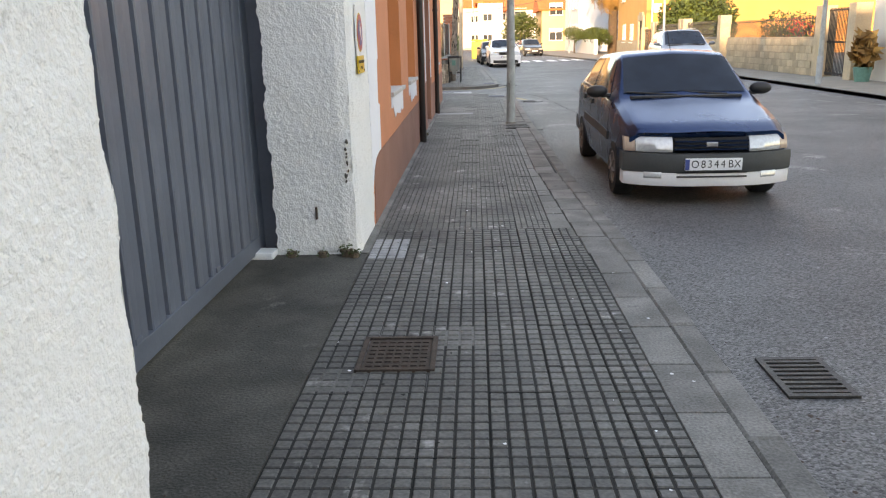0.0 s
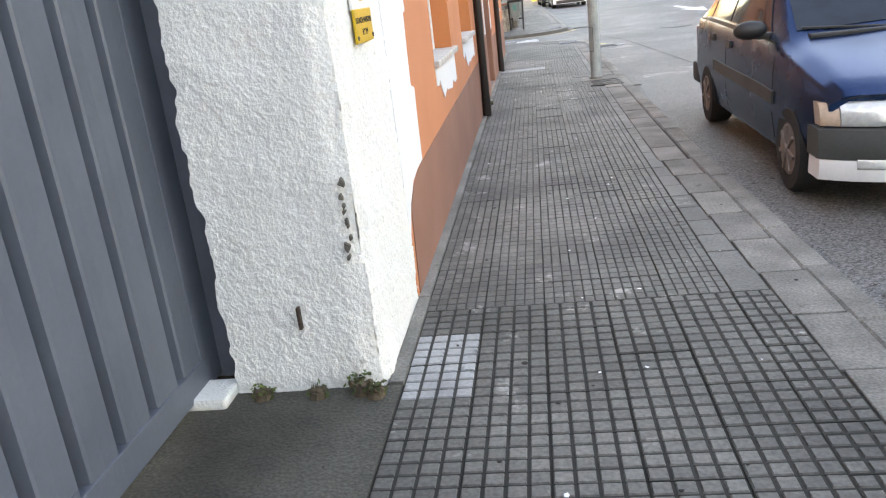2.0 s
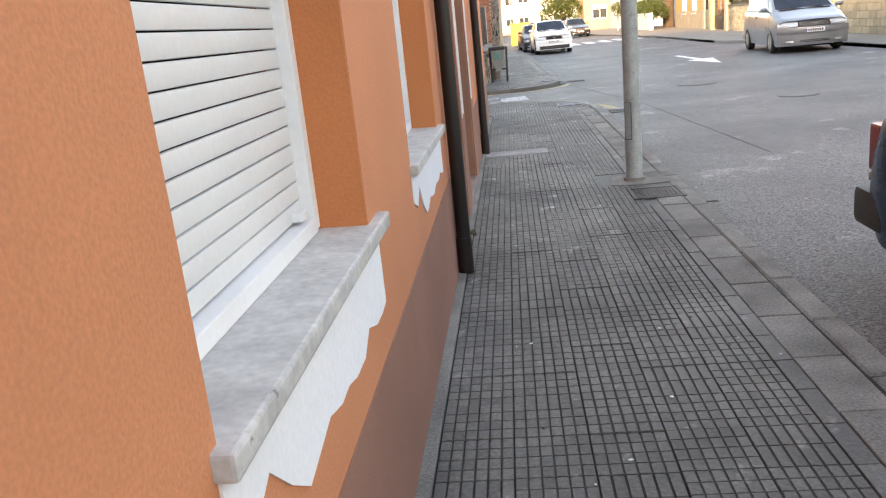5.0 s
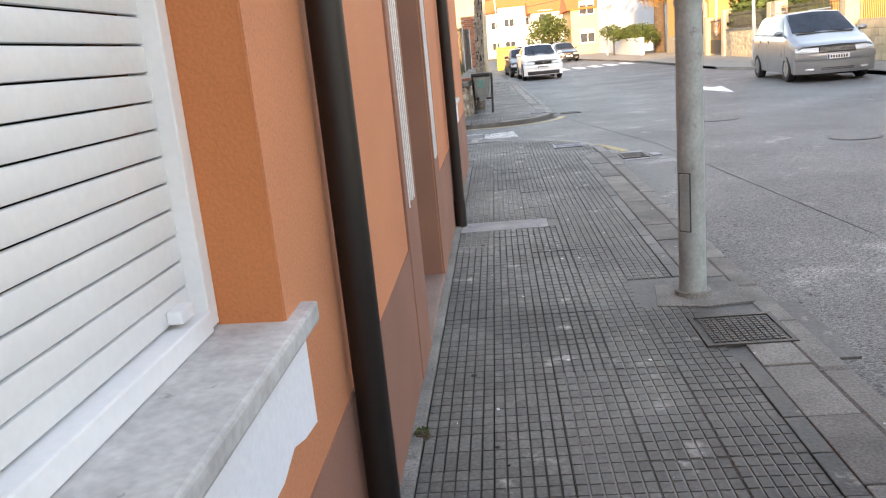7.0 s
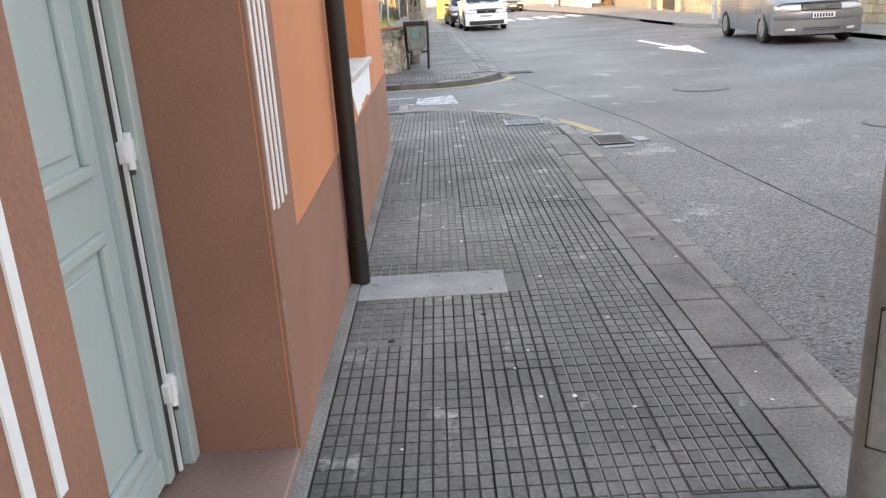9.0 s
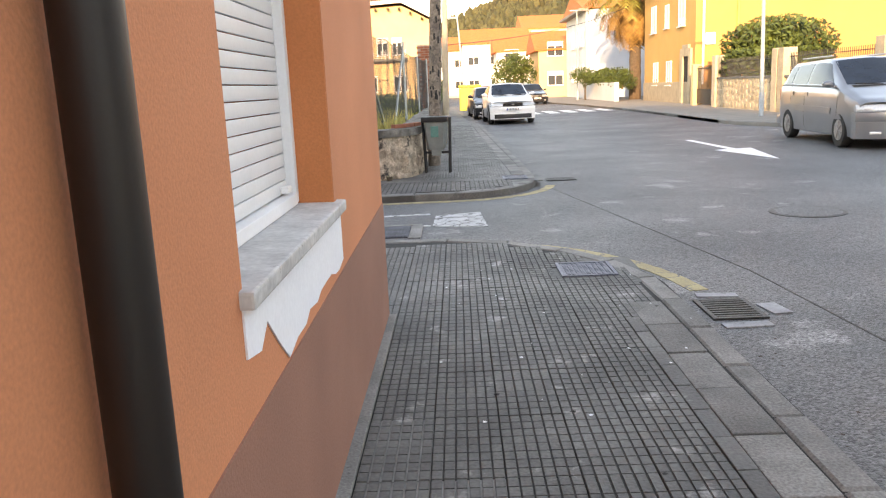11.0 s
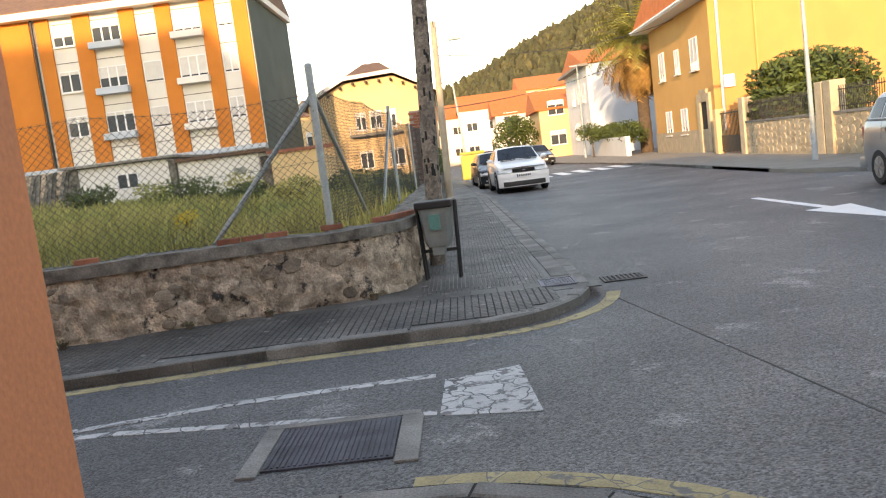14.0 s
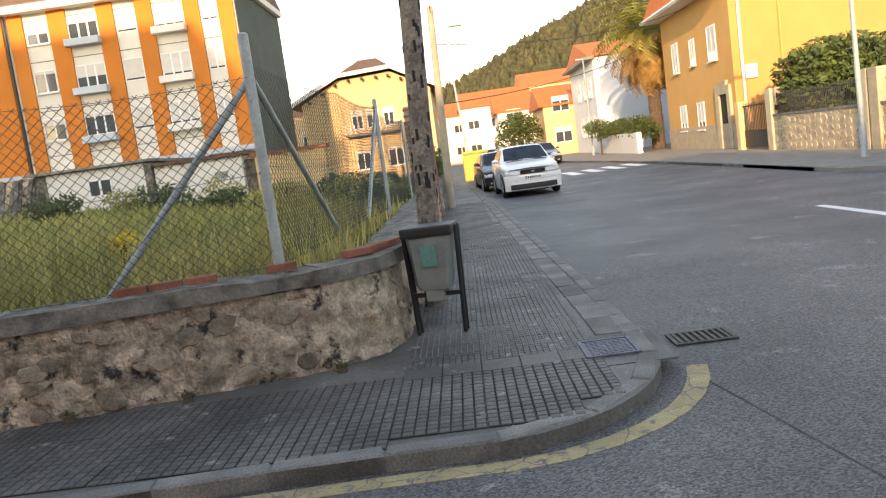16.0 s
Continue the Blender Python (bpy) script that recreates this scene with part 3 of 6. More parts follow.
for z in (0.33, 1.05, 1.85):
    h = part("hinge", box(cyl(bmnew(), (-1.185, 15.135, z - 0.05), (-1.185, 15.135, z + 0.05), 0.012), -1.225, -1.18, 15.10, 15.17, z - 0.03, z + 0.03, 0.004), WHITEP, d1)
    part("hinge_pin", C((-1.185, 15.135, z - 0.065), (-1.185, 15.135, z - 0.045), 0.008), IRON, h)


def downpipe(y, y_top, label):
    t = thing("downpipe", label, "pipe", (WALLX + 0.056, y, 0))
    lean = (y_top - y)
    part("pipe", C((0, 0, 0.22), (0, lean, 6.3), 0.045, seg=20), PIPE, t, smooth=True)
    part("shoe", C((0, 0, 0.005), (0, 0, 0.24), 0.050, seg=20), PIPE, t, smooth=True)
    for z in (2.1, 4.2):
        part("bracket", box(cyl(bmnew(), (0, lean * z / 6.3, z - 0.02), (0, lean * z / 6.3, z + 0.02), 0.058), -0.056, 0, lean * z / 6.3 - 0.015, lean * z / 6.3 + 0.015, z - 0.015, z + 0.015), PIPE, t)


downpipe(12.06, 12.06, "dark brown downpipe fixed to the orange wall")
downpipe(16.88, 16.88, "dark brown downpipe beside the front door")


# ---- white piers, gate ----
def pier(name, y0, y1, x_back, label, worn_start):
    bm = bmnew()
    h = 2.7
    n = int((y1 - y0) / 0.010)
    rough_panel(bm, (WALLX, y0, -0.02), (0, y1 - y0, 0), (0, 0, h), n, int(h / 0.010), (1, 0, 0), 0.009, 44)
    w = WALLX - x_back
    rough_panel(bm, (WALLX, y0, -0.02), (-w, 0, 0), (0, 0, h), int(w / 0.011), int(h / 0.011), (0, -1, 0), 0.009, 38)
    rough_panel(bm, (WALLX, y1, -0.02), (-w, 0, 0), (0, 0, h), int(w / 0.016), int(h / 0.03), (0, 1, 0), 0.010, 24)
    bmesh.ops.remove_doubles(bm, verts=bm.verts, dist=0.004)
    box(bm, x_back, WALLX - 0.03, y0 + 0.03, y1 - 0.03, -0.02, h)
    # worn wavy corners
    for v in bm.verts:
        dxy = abs(v.co.x - WALLX) + min(abs(v.co.y - y0), abs(v.co.y - y1))
        k = max(0, 1 - dxy / 0.10) if (abs(v.co.y - y0) < abs(v.co.y - y1)) == worn_start else 0
        s = 1 if abs(v.co.y - y0) < abs(v.co.y - y1) else -1
        v.co += Vector((-0.022, 0.022 * s, 0)) * k * (1 + 0.8 * noise.noise(Vector((0, s, v.co.z * 4))))
        if v.co.x < x_back + 0.05:
            v.co.x += 0.022 * noise.noise(Vector((2, y0, v.co.z * 7))) + 0.012 * noise.noise(Vector((5, y0, v.co.z * 23)))
        v.co.x += 0.012 * noise.noise(Vector((v.co.x, v.co.y * 1.5, v.co.z * 1.2)))
    bmesh.ops.recalc_face_normals(bm, faces=bm.faces)
    return struct(name, bm, WHITE, label, "pier", True)


pier("wall_pier", 5.55, 6.46, -1.47, "rough white stucco gate pier with chipped paint", True)
pier("wall_pier_near", -0.6, 1.87, -1.47, "rough white stucco wall beside the gate", False)
struct("wall_behind", B(-1.6, -1.47, -3.0, 1.80, 0, 3.3), WHITE, "plain white wall", "wall")
struct("wall_return", B(-1.9, -1.4, 5.72, 6.5, 0, 3.3), GATE, "grey gate post recess", "wall")
struct("threshold_stone", B(-1.66, -1.47, 5.42, 5.6, 0.0, 0.05, 0.015), WHITE, "small white cement block at the gate foot", "stone")

g = thing("gate", "grey-blue painted ribbed sheet-metal gate, closed", "gate", (-1.65, 0, 0))
bm = bmnew()
pts, y = [], 1.6
while y < 5.52:
    pts += [(y, 0.045), (y + 0.075, 0.041), (y + 0.150, 0.045), (y + 0.158, 0.038), (y + 0.166, -0.03), (y + 0.200, -0.03), (y + 0.214, 0.040)]
    y += 0.225
pv = [[bm.verts.new((d, yy, z)) for z in (0.14, 3.2)] for yy, d in pts]
for a, b in zip(pv, pv[1:]):
    bm.faces.new((a[0], b[0], b[1], a[1]))
part("sheet", bm, GATE, g, "ribbed sheet metal")
part("bottom_rail", B(-0.01, 0.052, 1.6, 5.62, 0.03, 0.15, 0.006), GATE, g)
part("edge_post", B(-0.03, 0.05, 5.56, 5.72, 0.02, 3.2, 0.006), GATE, g)
for y in (2.2, 3.4, 4.6):
    part("lug", B(0.03, 0.05, y, y + 0.07, 0.15, 0.18, 0.003), GATE, g)


# ---- unseen plain blocks added behind the walk to shade the street ----
def shade_block(name, x0, x1, y0, y1, h, material, label):
    t = thing(name, label, "house")
    part("wall", B(x0, x1, y0, y1, ROAD, h), material, t)
    part("roof", B(x0 - 0.4, x1 + 0.4, y0 - 0.4, y1 + 0.4, h, h + 0.3), BROWNROOF, t)


# added out of view; each block's height and edges shape the shade
for hx0, hx1, hh, hm in ((-60.0, -27.2, 28.0, WHITEF), (-27.0, -20.2, 21.5, CREAM), (-20.0, -2.7, 17.0, WHITEF), (-2.5, 1.1, 14.0, CREAM), (1.3, 34.0, 11.4, WHITEF)):
    shade_block("house", hx0, hx1, -34.0, -16.0, hh, hm, "unseen pale block added behind the walk to shade the street")


# ---- cars ----
def loft(bm, rings, close_ends=True):
    vs = [[bm.verts.new(p) for p in r] for r in rings]
    n = len(rings[0])
    for a, b in zip(vs, vs[1:]):
        for i in range(n):
            j = (i + 1) % n
            bm.faces.new((a[i], a[j], b[j], b[i]))
    if close_ends:
        bm.faces.new(vs[0][::-1])
        bm.faces.new(vs[-1])
    bmesh.ops.recalc_face_normals(bm, faces=bm.faces)
    return bm


def baked(ob):
    """Applies the modifiers of ob to its mesh."""
    me = bpy.data.meshes.new_from_object(ob.evaluated_get(bpy.context.evaluated_depsgraph_get()))
    ob.modifiers.clear()
    ob.data = me


def wheel(parent, x, y, r, side, rim_mat, seg=24):
    w = part("wheel", C((x - side * 0.10, y, r), (x + side * 0.10, y, r), r * 0.60, seg=seg), rim_mat, parent, smooth=True)
    bm = bmnew()
    prof = [(-0.10, 0.62), (-0.10, 0.93), (-0.07, 1.0), (0.07, 1.0), (0.10, 0.93), (0.10, 0.62)]
    rings = []
    for i in range(seg):
        a = 2 * math.pi * i / seg
        rings.append([(x + side * px, y + r * pr * math.cos(a), r + r * pr * math.sin(a)) for px, pr in prof])
    rings.append(rings[0])
    loft(bm, rings, False)
    part("tyre", bm, RUBBER, w, smooth=True)
    bm = bmnew()
    for i in range(7):
        a = 2 * math.pi * i / 7
        m = Matrix.Translation((x + side * 0.103, y, r)) @ Matrix.Rotation(a, 4, "X")
        box(bm, -0.012, 0.012, -r * 0.05, r * 0.05, r * 0.12, r * 0.55, 0.006, m)
    cyl(bm, (x + side * 0.09, y, r), (x + side * 0.122, y, r), r * 0.17, r * 0.12)
    part("rim", bm, rim_mat, w)


def lerp_keys(keys, y):
    """Linear interpolation of rows (y, a, b, ...) at y."""
    if y <= keys[0][0]:
        return keys[0][1:]
    for a, b in zip(keys, keys[1:]):
        if y <= b[0]:
            f = (y - a[0]) / (b[0] - a[0])
            return [p + (q - p) * f for p, q in zip(a[1:], b[1:])]
    return keys[-1][1:]


def car(label, loc, rz, L, W, H, wb, r, front_over, hood, belt, ws_base, ws_top, roof_end, tail, paint, rim, lower=None, bumper=None, plate="", amber=False, grille=3, rails=False, glass_low=0.0, mouth=False, group="parked cars"):
    """A car with its front at y=0 facing -y, tail at y=L, shaped from one curved skin."""
    t = thing("car", label, "car", loc, group, rz=rz)
    hw = W / 2
    fw, rw = front_over, front_over + wb
    nose_k, tail_k = 0.26, 0.16
    # y, sill z, belt z, top z, belt half width, top half width, flank half width
    keys = [(0.0, 0.27, hood - 0.22, hood - 0.15, 0.90, 0.80, 0.93), (0.10, 0.22, hood - 0.14, hood - 0.08, 0.91, 0.80, 0.95), (0.45, 0.20, hood - 0.07, hood - 0.01, 0.93, 0.80, 0.985),
            (ws_base - 0.06, 0.20, belt - 0.05, belt + 0.015, 0.94, 0.82, 1.0), (ws_base, 0.20, belt - 0.02, belt + 0.04, 0.945, 0.84, 1.0), (ws_top, 0.20, belt, H - 0.02, 0.945, 0.72, 1.0),
            (ws_top + 0.5, 0.20, belt + 0.005, H, 0.945, 0.73, 1.0), (roof_end, 0.20, belt + 0.03, H - 0.05, 0.935, 0.71, 0.99), (tail, 0.21, belt + 0.03, belt + 0.12, 0.92, 0.78, 0.975),
            (L - 0.06, 0.24, belt - 0.06, belt, 0.90, 0.78, 0.955), (L, 0.30, belt - 0.16, belt - 0.10, 0.88, 0.76, 0.93)]

    def station(y):
        n = 5
        rows = [lerp_keys(keys, min(max(y + (k / n) * 0.09, 0), L)) for k in range(-n, n + 1)]
        return [sum(c) / len(rows) for c in zip(*rows)]

    def point(y, v, side):
        zl, zb, zt, wbelt, wtop, wmid = station(y)
        dz = max(0.0, zt - zb)
        sec = [(0.0, wmid * 0.84, zl), (0.07, wmid * 0.955, zl + 0.03), (0.22, wmid, zl + (zb - zl) * 0.42), (0.40, wmid * 0.985, zl + (zb - zl) * 0.80), (0.47, wmid * 0.965, zb - 0.012), (0.50, wbelt, zb + 0.01),
               (0.66, wbelt + (wtop - wbelt) * 0.46, zb + dz * 0.5), (0.80, wbelt + (wtop - wbelt) * 0.90, zb + dz * 0.86), (0.86, wtop * 0.93, zb + dz * 0.955), (0.93, wtop * 0.55, zb + dz * 0.99), (1.0, 0.0, zt + 0.012)]
        x, z = lerp_keys(sec, v)
        x *= hw
        u = abs(x) / hw
        yy = y + nose_k * u ** 3 * max(0, 1 - y / 0.75) - tail_k * u ** 3 * max(0, 1 - (L - y) / 0.6)
        return Vector((x * side, yy, z))

    vs = (0.0, 0.07, 0.14, 0.22, 0.31, 0.40, 0.47, 0.50, 0.58, 0.66, 0.73, 0.80, 0.86, 0.93)
    ys = [L * i / 54 for i in range(55)]
    rings = [[point(y, v, 1) for v in vs] + [point(y, 1.0, 1)] + [point(y, v, -1) for v in reversed(vs)] for y in ys]
    body = part("body", loft(bmnew(), rings), paint, t, smooth=True)
    cut = bmnew()
    for y in (fw, rw):
        for s in (1, -1):
            cyl(cut, (s * hw * 0.55, y, r), (s * hw * 1.3, y, r), r * 1.15, seg=28)
    cutter = part("cutter", cut, DARK)
    md = body.modifiers.new("arches", "BOOLEAN")
    md.operation, md.object, md.solver = "DIFFERENCE", cutter, "EXACT"
    baked(body)
    bpy.data.objects.remove(cutter)
    body.data.shade_smooth(); body.data.set_sharp_from_angle(angle=radians(38))
    part("underbody", B(-hw * 0.52, hw * 0.52, 0.25, L - 0.25, 0.16, belt - 0.3), DARK, t)

    def pane(name, y0, y1, v0, v1, side, material=CARGLASS, lift=0.006, nu=8, nv=6):
        """A piece of the skin between two lines y0(v), y1(v), lifted off it; side 0 spans both sides."""
        bmp = bmnew()
        cols = [(v0 + (v1 - v0) * j / nv, side) for j in range(nv + 1)] if side else [(v0 + (1 - v0) * j / nv, 1) for j in range(nv + 1)] + [(1 - (1 - v0) * j / nv, -1) for j in range(1, nv + 1)]
        g = [[point(y0(v) + (y1(v) - y0(v)) * i / nu, v, sd) for v, sd in cols] for i in range(nu + 1)]
        c = Vector((0, L * 0.5, belt * 0.6))
        out = []
        for i in range(nu + 1):
            row = []
            for j in range(len(cols)):
                a = g[min(i + 1, nu)][j] - g[max(i - 1, 0)][j]
                b = g[i][min(j + 1, len(cols) - 1)] - g[i][max(j - 1, 0)]
                n = a.cross(b).normalized()
                if n.dot(g[i][j] - c) < 0:
                    n = -n
                row.append((bmp.verts.new(g[i][j] + n * lift), bmp.verts.new(g[i][j] - n * 0.012)))
            out.append(row)
        m = len(cols)
        for i in range(nu):
            for j in range(m - 1):
                for k in (0, 1):
                    bmp.faces.new((out[i][j][k], out[i + 1][j][k], out[i + 1][j + 1][k], out[i][j + 1][k]))
        for i in range(nu):
            for j in (0, m - 1):
                bmp.faces.new((out[i][j][0], out[i + 1][j][0], out[i + 1][j][1], out[i][j][1]))
        for j in range(m - 1):
            for i in (0, nu):
                bmp.faces.new((out[i][j][0], out[i][j + 1][0], out[i][j + 1][1], out[i][j][1]))
        bmesh.ops.recalc_face_normals(bmp, faces=bmp.faces)
        return part(name, bmp, material, t, smooth=True)

    pane("windscreen", lambda v: ws_base + 0.05, lambda v: ws_top - 0.05, 0.845, 1, 0)
    pane("rear_window", lambda v: roof_end + 0.10, lambda v: tail - 0.07, 0.845, 1, 0)
    v0, v1 = 0.535 + glass_low, 0.79
    rise = lambda v: (v - 0.5) / 0.36

    def front_line(v):
        return ws_base + 0.14 + (ws_top - ws_base) * 0.98 * rise(v)

    def rear_line(v):
        return tail - 0.16 - (tail - roof_end) * 0.95 * rise(v)
    ym = ws_base + (tail - ws_base) * 0.50
    yr = rw - 0.02
    for s in (1, -1):
        pane("side_window", front_line, lambda v: ym - 0.045, v0, v1, s)
        pane("side_window", lambda v: ym + 0.035, lambda v: min(yr, rear_line(v) - 0.16) - 0.03, v0, v1, s)
        pane("quarter_window", lambda v: min(yr, rear_line(v) - 0.16) + 0.03, rear_line, v0, v1 - 0.02, s)
        pane("side_moulding", lambda v: fw + r * 1.25, lambda v: rw - r * 1.25, 0.245, 0.305, s, bumper or paint, 0.014)
        pane("window_trim", lambda v: ws_base + 0.08, lambda v: tail - 0.10, 0.500, 0.522, s, BLACKP, 0.007, 16, 2)
        for y in (ws_base + 0.02, ym, rw - 0.12):
            pane("door_seam", lambda v, y=y: y - 0.004, lambda v, y=y: y + 0.004, 0.10 if y < rw - 0.3 else 0.34, 0.495, s, DARK, 0.002, 1, 8)
        for y in (ym - 0.20, rw - 0.32):
            hd = pane("door_handle", lambda v, y=y: y, lambda v, y=y: y + 0.15, 0.405, 0.435, s, bumper or paint, 0.02, 4, 2)
        mr = bmnew()
        my = ws_base + 0.30
        bmesh.ops.create_uvsphere(mr, u_segments=14, v_segments=8, radius=1, matrix=Matrix.Translation((s * (hw + 0.075), my, belt + 0.085)) @ Matrix.Diagonal((0.12, 0.065, 0.068, 1)))
        box(mr, s * (hw * 0.90), s * (hw + 0.03), my - 0.02, my + 0.04, belt + 0.015, belt + 0.06, 0.012)
        part("wing_mirror", mr, BLACKP if bumper else paint, t, smooth=True)
        for y in (fw, rw):
            wheel(t, s * (hw - 0.105), y, r, s, rim)

    def bar(x0, x1, z0, z1, off, thick=0.10, n=10, slant=0.0, taper=0.0):
        """A bar across the nose that follows its curve, proud of it by off."""
        rows = []
        for i in range(n + 1):
            x = x0 + (x1 - x0) * i / n
            yy = nose_k * (abs(x) / hw) ** 3 - off
            a, b = z0 + taper * abs(i / n) * 0.5, z1 - taper * abs(i / n) * 0.5
            rows.append([(x, yy + 0.012, a), (x, yy, a + (b - a) * 0.2), (x, yy + slant * 0.5, a + (b - a) * 0.7), (x, yy + slant + 0.010, b), (x, yy + thick + slant, b), (x, yy + thick, a)])
        return loft(bmnew(), rows)

    zl0, zl1 = hood - 0.315, hood - 0.175
    part("bumper", bar(-hw * 0.985, hw * 0.985, hood - 0.50, hood - 0.325, 0.085, 0.2, 20), bumper or paint, t, smooth=True)
    sp = part("front_skirt", bar(-hw * 0.97, hw * 0.97, 0.21, hood - 0.505, 0.065, 0.2, 20, slant=-0.015), lower or paint, t, smooth=True)
    for z in (0.295, 0.335):
        part("skirt_slot", bar(-hw * 0.40, hw * 0.40, z, z + 0.016, 0.083, 0.03), BLACKP, sp)
    for s in (1, -1):
        part("fog_lamp", bar(s * hw * 0.57, s * hw * 0.76, 0.285, 0.345, 0.083, 0.04), LAMPGLASS, sp, smooth=True)
        part("headlight", bar(s * hw * 0.44, s * hw * 0.84, zl0, zl1, 0.022, 0.10, slant=0.05), LAMPGLASS, t, "clear ribbed headlight", True)
        part("indicator", bar(s * hw * 0.845, s * hw * 0.955, zl0, zl1 - 0.01, 0.022, 0.10, slant=0.05), AMBER if amber else LAMPGLASS, t, smooth=True)
        tl = part("tail_light", B(s * hw * 0.74, s * hw * 0.93, L - 0.22, L - 0.075, belt - 0.30, belt - 0.04, 0.02), CARRED, t)
        part("rear_reflector", B(s * hw * 0.80, s * hw * 0.93, L - 0.14, L - 0.085, belt - 0.36, belt - 0.31, 0.01), AMBER, tl)
    part("rear_bumper", box(bmnew(), -hw * 0.96, hw * 0.96, L - 0.32, L + 0.06, 0.30, 0.52, 0.045), bumper or lower or paint, t, smooth=True)
    part("grille_backing", bar(-hw * 0.42, hw * 0.42, zl0 + 0.012, zl1 - 0.01, 0.012, 0.08), DARK, t)
    for k in range(grille):
        z = zl0 + 0.02 + (zl1 - zl0 - 0.03) * k / grille
        part("grille_slat", bar(-hw * 0.42, hw * 0.42, z, z + 0.016, 0.026, 0.04), paint if bumper else (ALLOY if not mouth else BLACKP), t)
    if mouth:
        part("lower_grille", bar(-hw * 0.80, hw * 0.80, 0.24, 0.40, 0.092, 0.06), BLACKP, t, "black lower air intake")
        for s in (1, -1):
            for y in (fw, rw):
                rg = bmnew()
                rows = []
                for i in range(17):
                    a = math.pi * i / 16
                    rows.append([(s * (hw * 0.99 + dx), y + rr * math.cos(a), r + rr * math.sin(a)) for dx, rr in ((-0.06, r * 1.13), (0.012, r * 1.13), (0.012, r * 1.27), (-0.06, r * 1.27))])
                part("arch_trim", loft(rg, rows), BLACKP, t)
    part("badge", bar(-0.05, 0.05, hood - 0.265, hood - 0.215, 0.034, 0.02, 4), ALLOY, t)
    zp = hood - 0.415
    pl = part("number_plate", B(-0.26, 0.26, -0.115, -0.085, zp - 0.055, zp + 0.055, 0.004), WHITEP, t, "white number plate with black characters")
    part("plate_band", B(-0.262, -0.222, -0.118, -0.115, zp - 0.05, zp + 0.05), SIGNBLUE, pl)
    if plate:
        words = plate.split()
        for w_, xo in zip(words, (-0.17, -0.005, 0.185)):
            for k, ch in enumerate(w_):
                text_mesh(ch, 0.10, pose(xo + (k - (len(w_) - 1) / 2) * 0.060, -0.1155, zp, 90, 0, 0) @ Matrix.Diagonal((0.9, 1, 1, 1)), INK, "plate_character", pl)
    else:
        for i in range(7):
            part("plate_bar", B(-0.19 + i * 0.06, -0.155 + i * 0.06, -0.118, -0.115, zp - 0.035, zp + 0.035), INK, pl)
    for s in (0.55, -0.10):
        part("wiper", cyl(bmnew(), (hw * s, ws_base - 0.0, belt + 0.05), (hw * s - 0.52, ws_base + 0.06, belt + 0.085), 0.011, seg=6), BLACKP, t)
    part("cowl", B(-hw * 0.72, hw * 0.72, ws_base - 0.06, ws_base + 0.03, belt + 0.012, belt + 0.05, 0.012), BLACKP, t)
    if rails:
        for s in (1, -1):
            part("roof_rail", C((s * hw * 0.60, ws_top + 0.35, H + 0.035), (s * hw * 0.58, roof_end - 0.2, H + 0.02), 0.018, seg=8), ALLOY if rails == 1 else BLACKP, t, smooth=True)
    else:
        part("aerial", C((0, ws_top + 0.1, H), (0, ws_top + 0.32, H + 0.22), 0.005, seg=6), BLACKP, t)
    return t


car("dark blue-green hatchback with white front skirt, parked at the kerb", (2.20, 7.48, ROAD), -0.8, 4.36, 1.61, 1.43, 2.74, 0.285, 0.74, 0.84, 0.93, 1.12, 1.80, 3.45, 4.18, CARBLUE, RUSTWHEEL, lower=WHITEP, bumper=BUMPER, plate="O 8344 BX", amber=True)
car("silver people carrier parked across the street", (8.12, 31.0, ROAD), -4, 4.8, 1.95, 1.78, 3.0, 0.34, 0.93, 1.03, 1.16, 1.05, 2.05, 4.42, 4.76, CARSILVER, ALLOY, rails=1, grille=5)
car("white compact crossover with black lower trim parked along the far kerb", (1.78, 47.0, ROAD), 3, 4.3, 1.80, 1.58, 2.6, 0.34, 0.85, 1.00, 1.06, 1.20, 2.05, 3.4, 4.15, CARWHITE, ALLOY, lower=CARWHITE, grille=4, mouth=True)
car("black hatchback parked behind the white car", (1.3, 52.2, ROAD), 5, 4.1, 1.75, 1.46, 2.5, 0.31, 0.8, 0.85, 0.96, 1.1, 1.8, 3.3, 3.9, CARBLACK, ALLOY)
for lab, x, y, rz, pt in (("dark grey car parked before the white garden wall", 5.4, 74.0, 8, CARBLACK), ("dark blue car parked far along the street", 3.9, 85.0, 12, CARBLUE), ("red car parked far along the street", 2.9, 92.0, 12, CARRED), ("dark car parked far down the street", -4.5, 92.0, 14, CARBLACK)):
    car(lab, (x, y, ROAD), rz, 4.2, 1.75, 1.5, 2.5, 0.31, 0.8, 0.88, 0.98, 1.1, 1.8, 3.3, 3.9, pt, ALLOY)


# ---- street furniture ----
lp = thing("street_lamp", "galvanised steel lamp post on a concrete foot", "street lamp", (0.64, 14.58, 0))
part("pole", C((0, 0, 0), (0, 0, 7.5), 0.076, 0.05, seg=24), GALV, lp, smooth=True)
ad = part("access_door", B(-0.0775, -0.055, -0.032, 0.032, 0.39, 0.72, 0.008, pose(0, 0, 0, 0, 0, 48)), GALV, lp, "flush service door")
part("door_gap", B(-0.0752, -0.055, -0.034, 0.034, 0.387, 0.723, 0, pose(0, 0, 0, 0, 0, 48)), BUMPER, ad)
part("band", C((0, 0, 1.62), (0, 0, 1.645), 0.077, seg=24), GALV, lp)
part("collar", C((0, 0, 0), (0, 0, 0.03), 0.10, seg=24), KERB, lp)
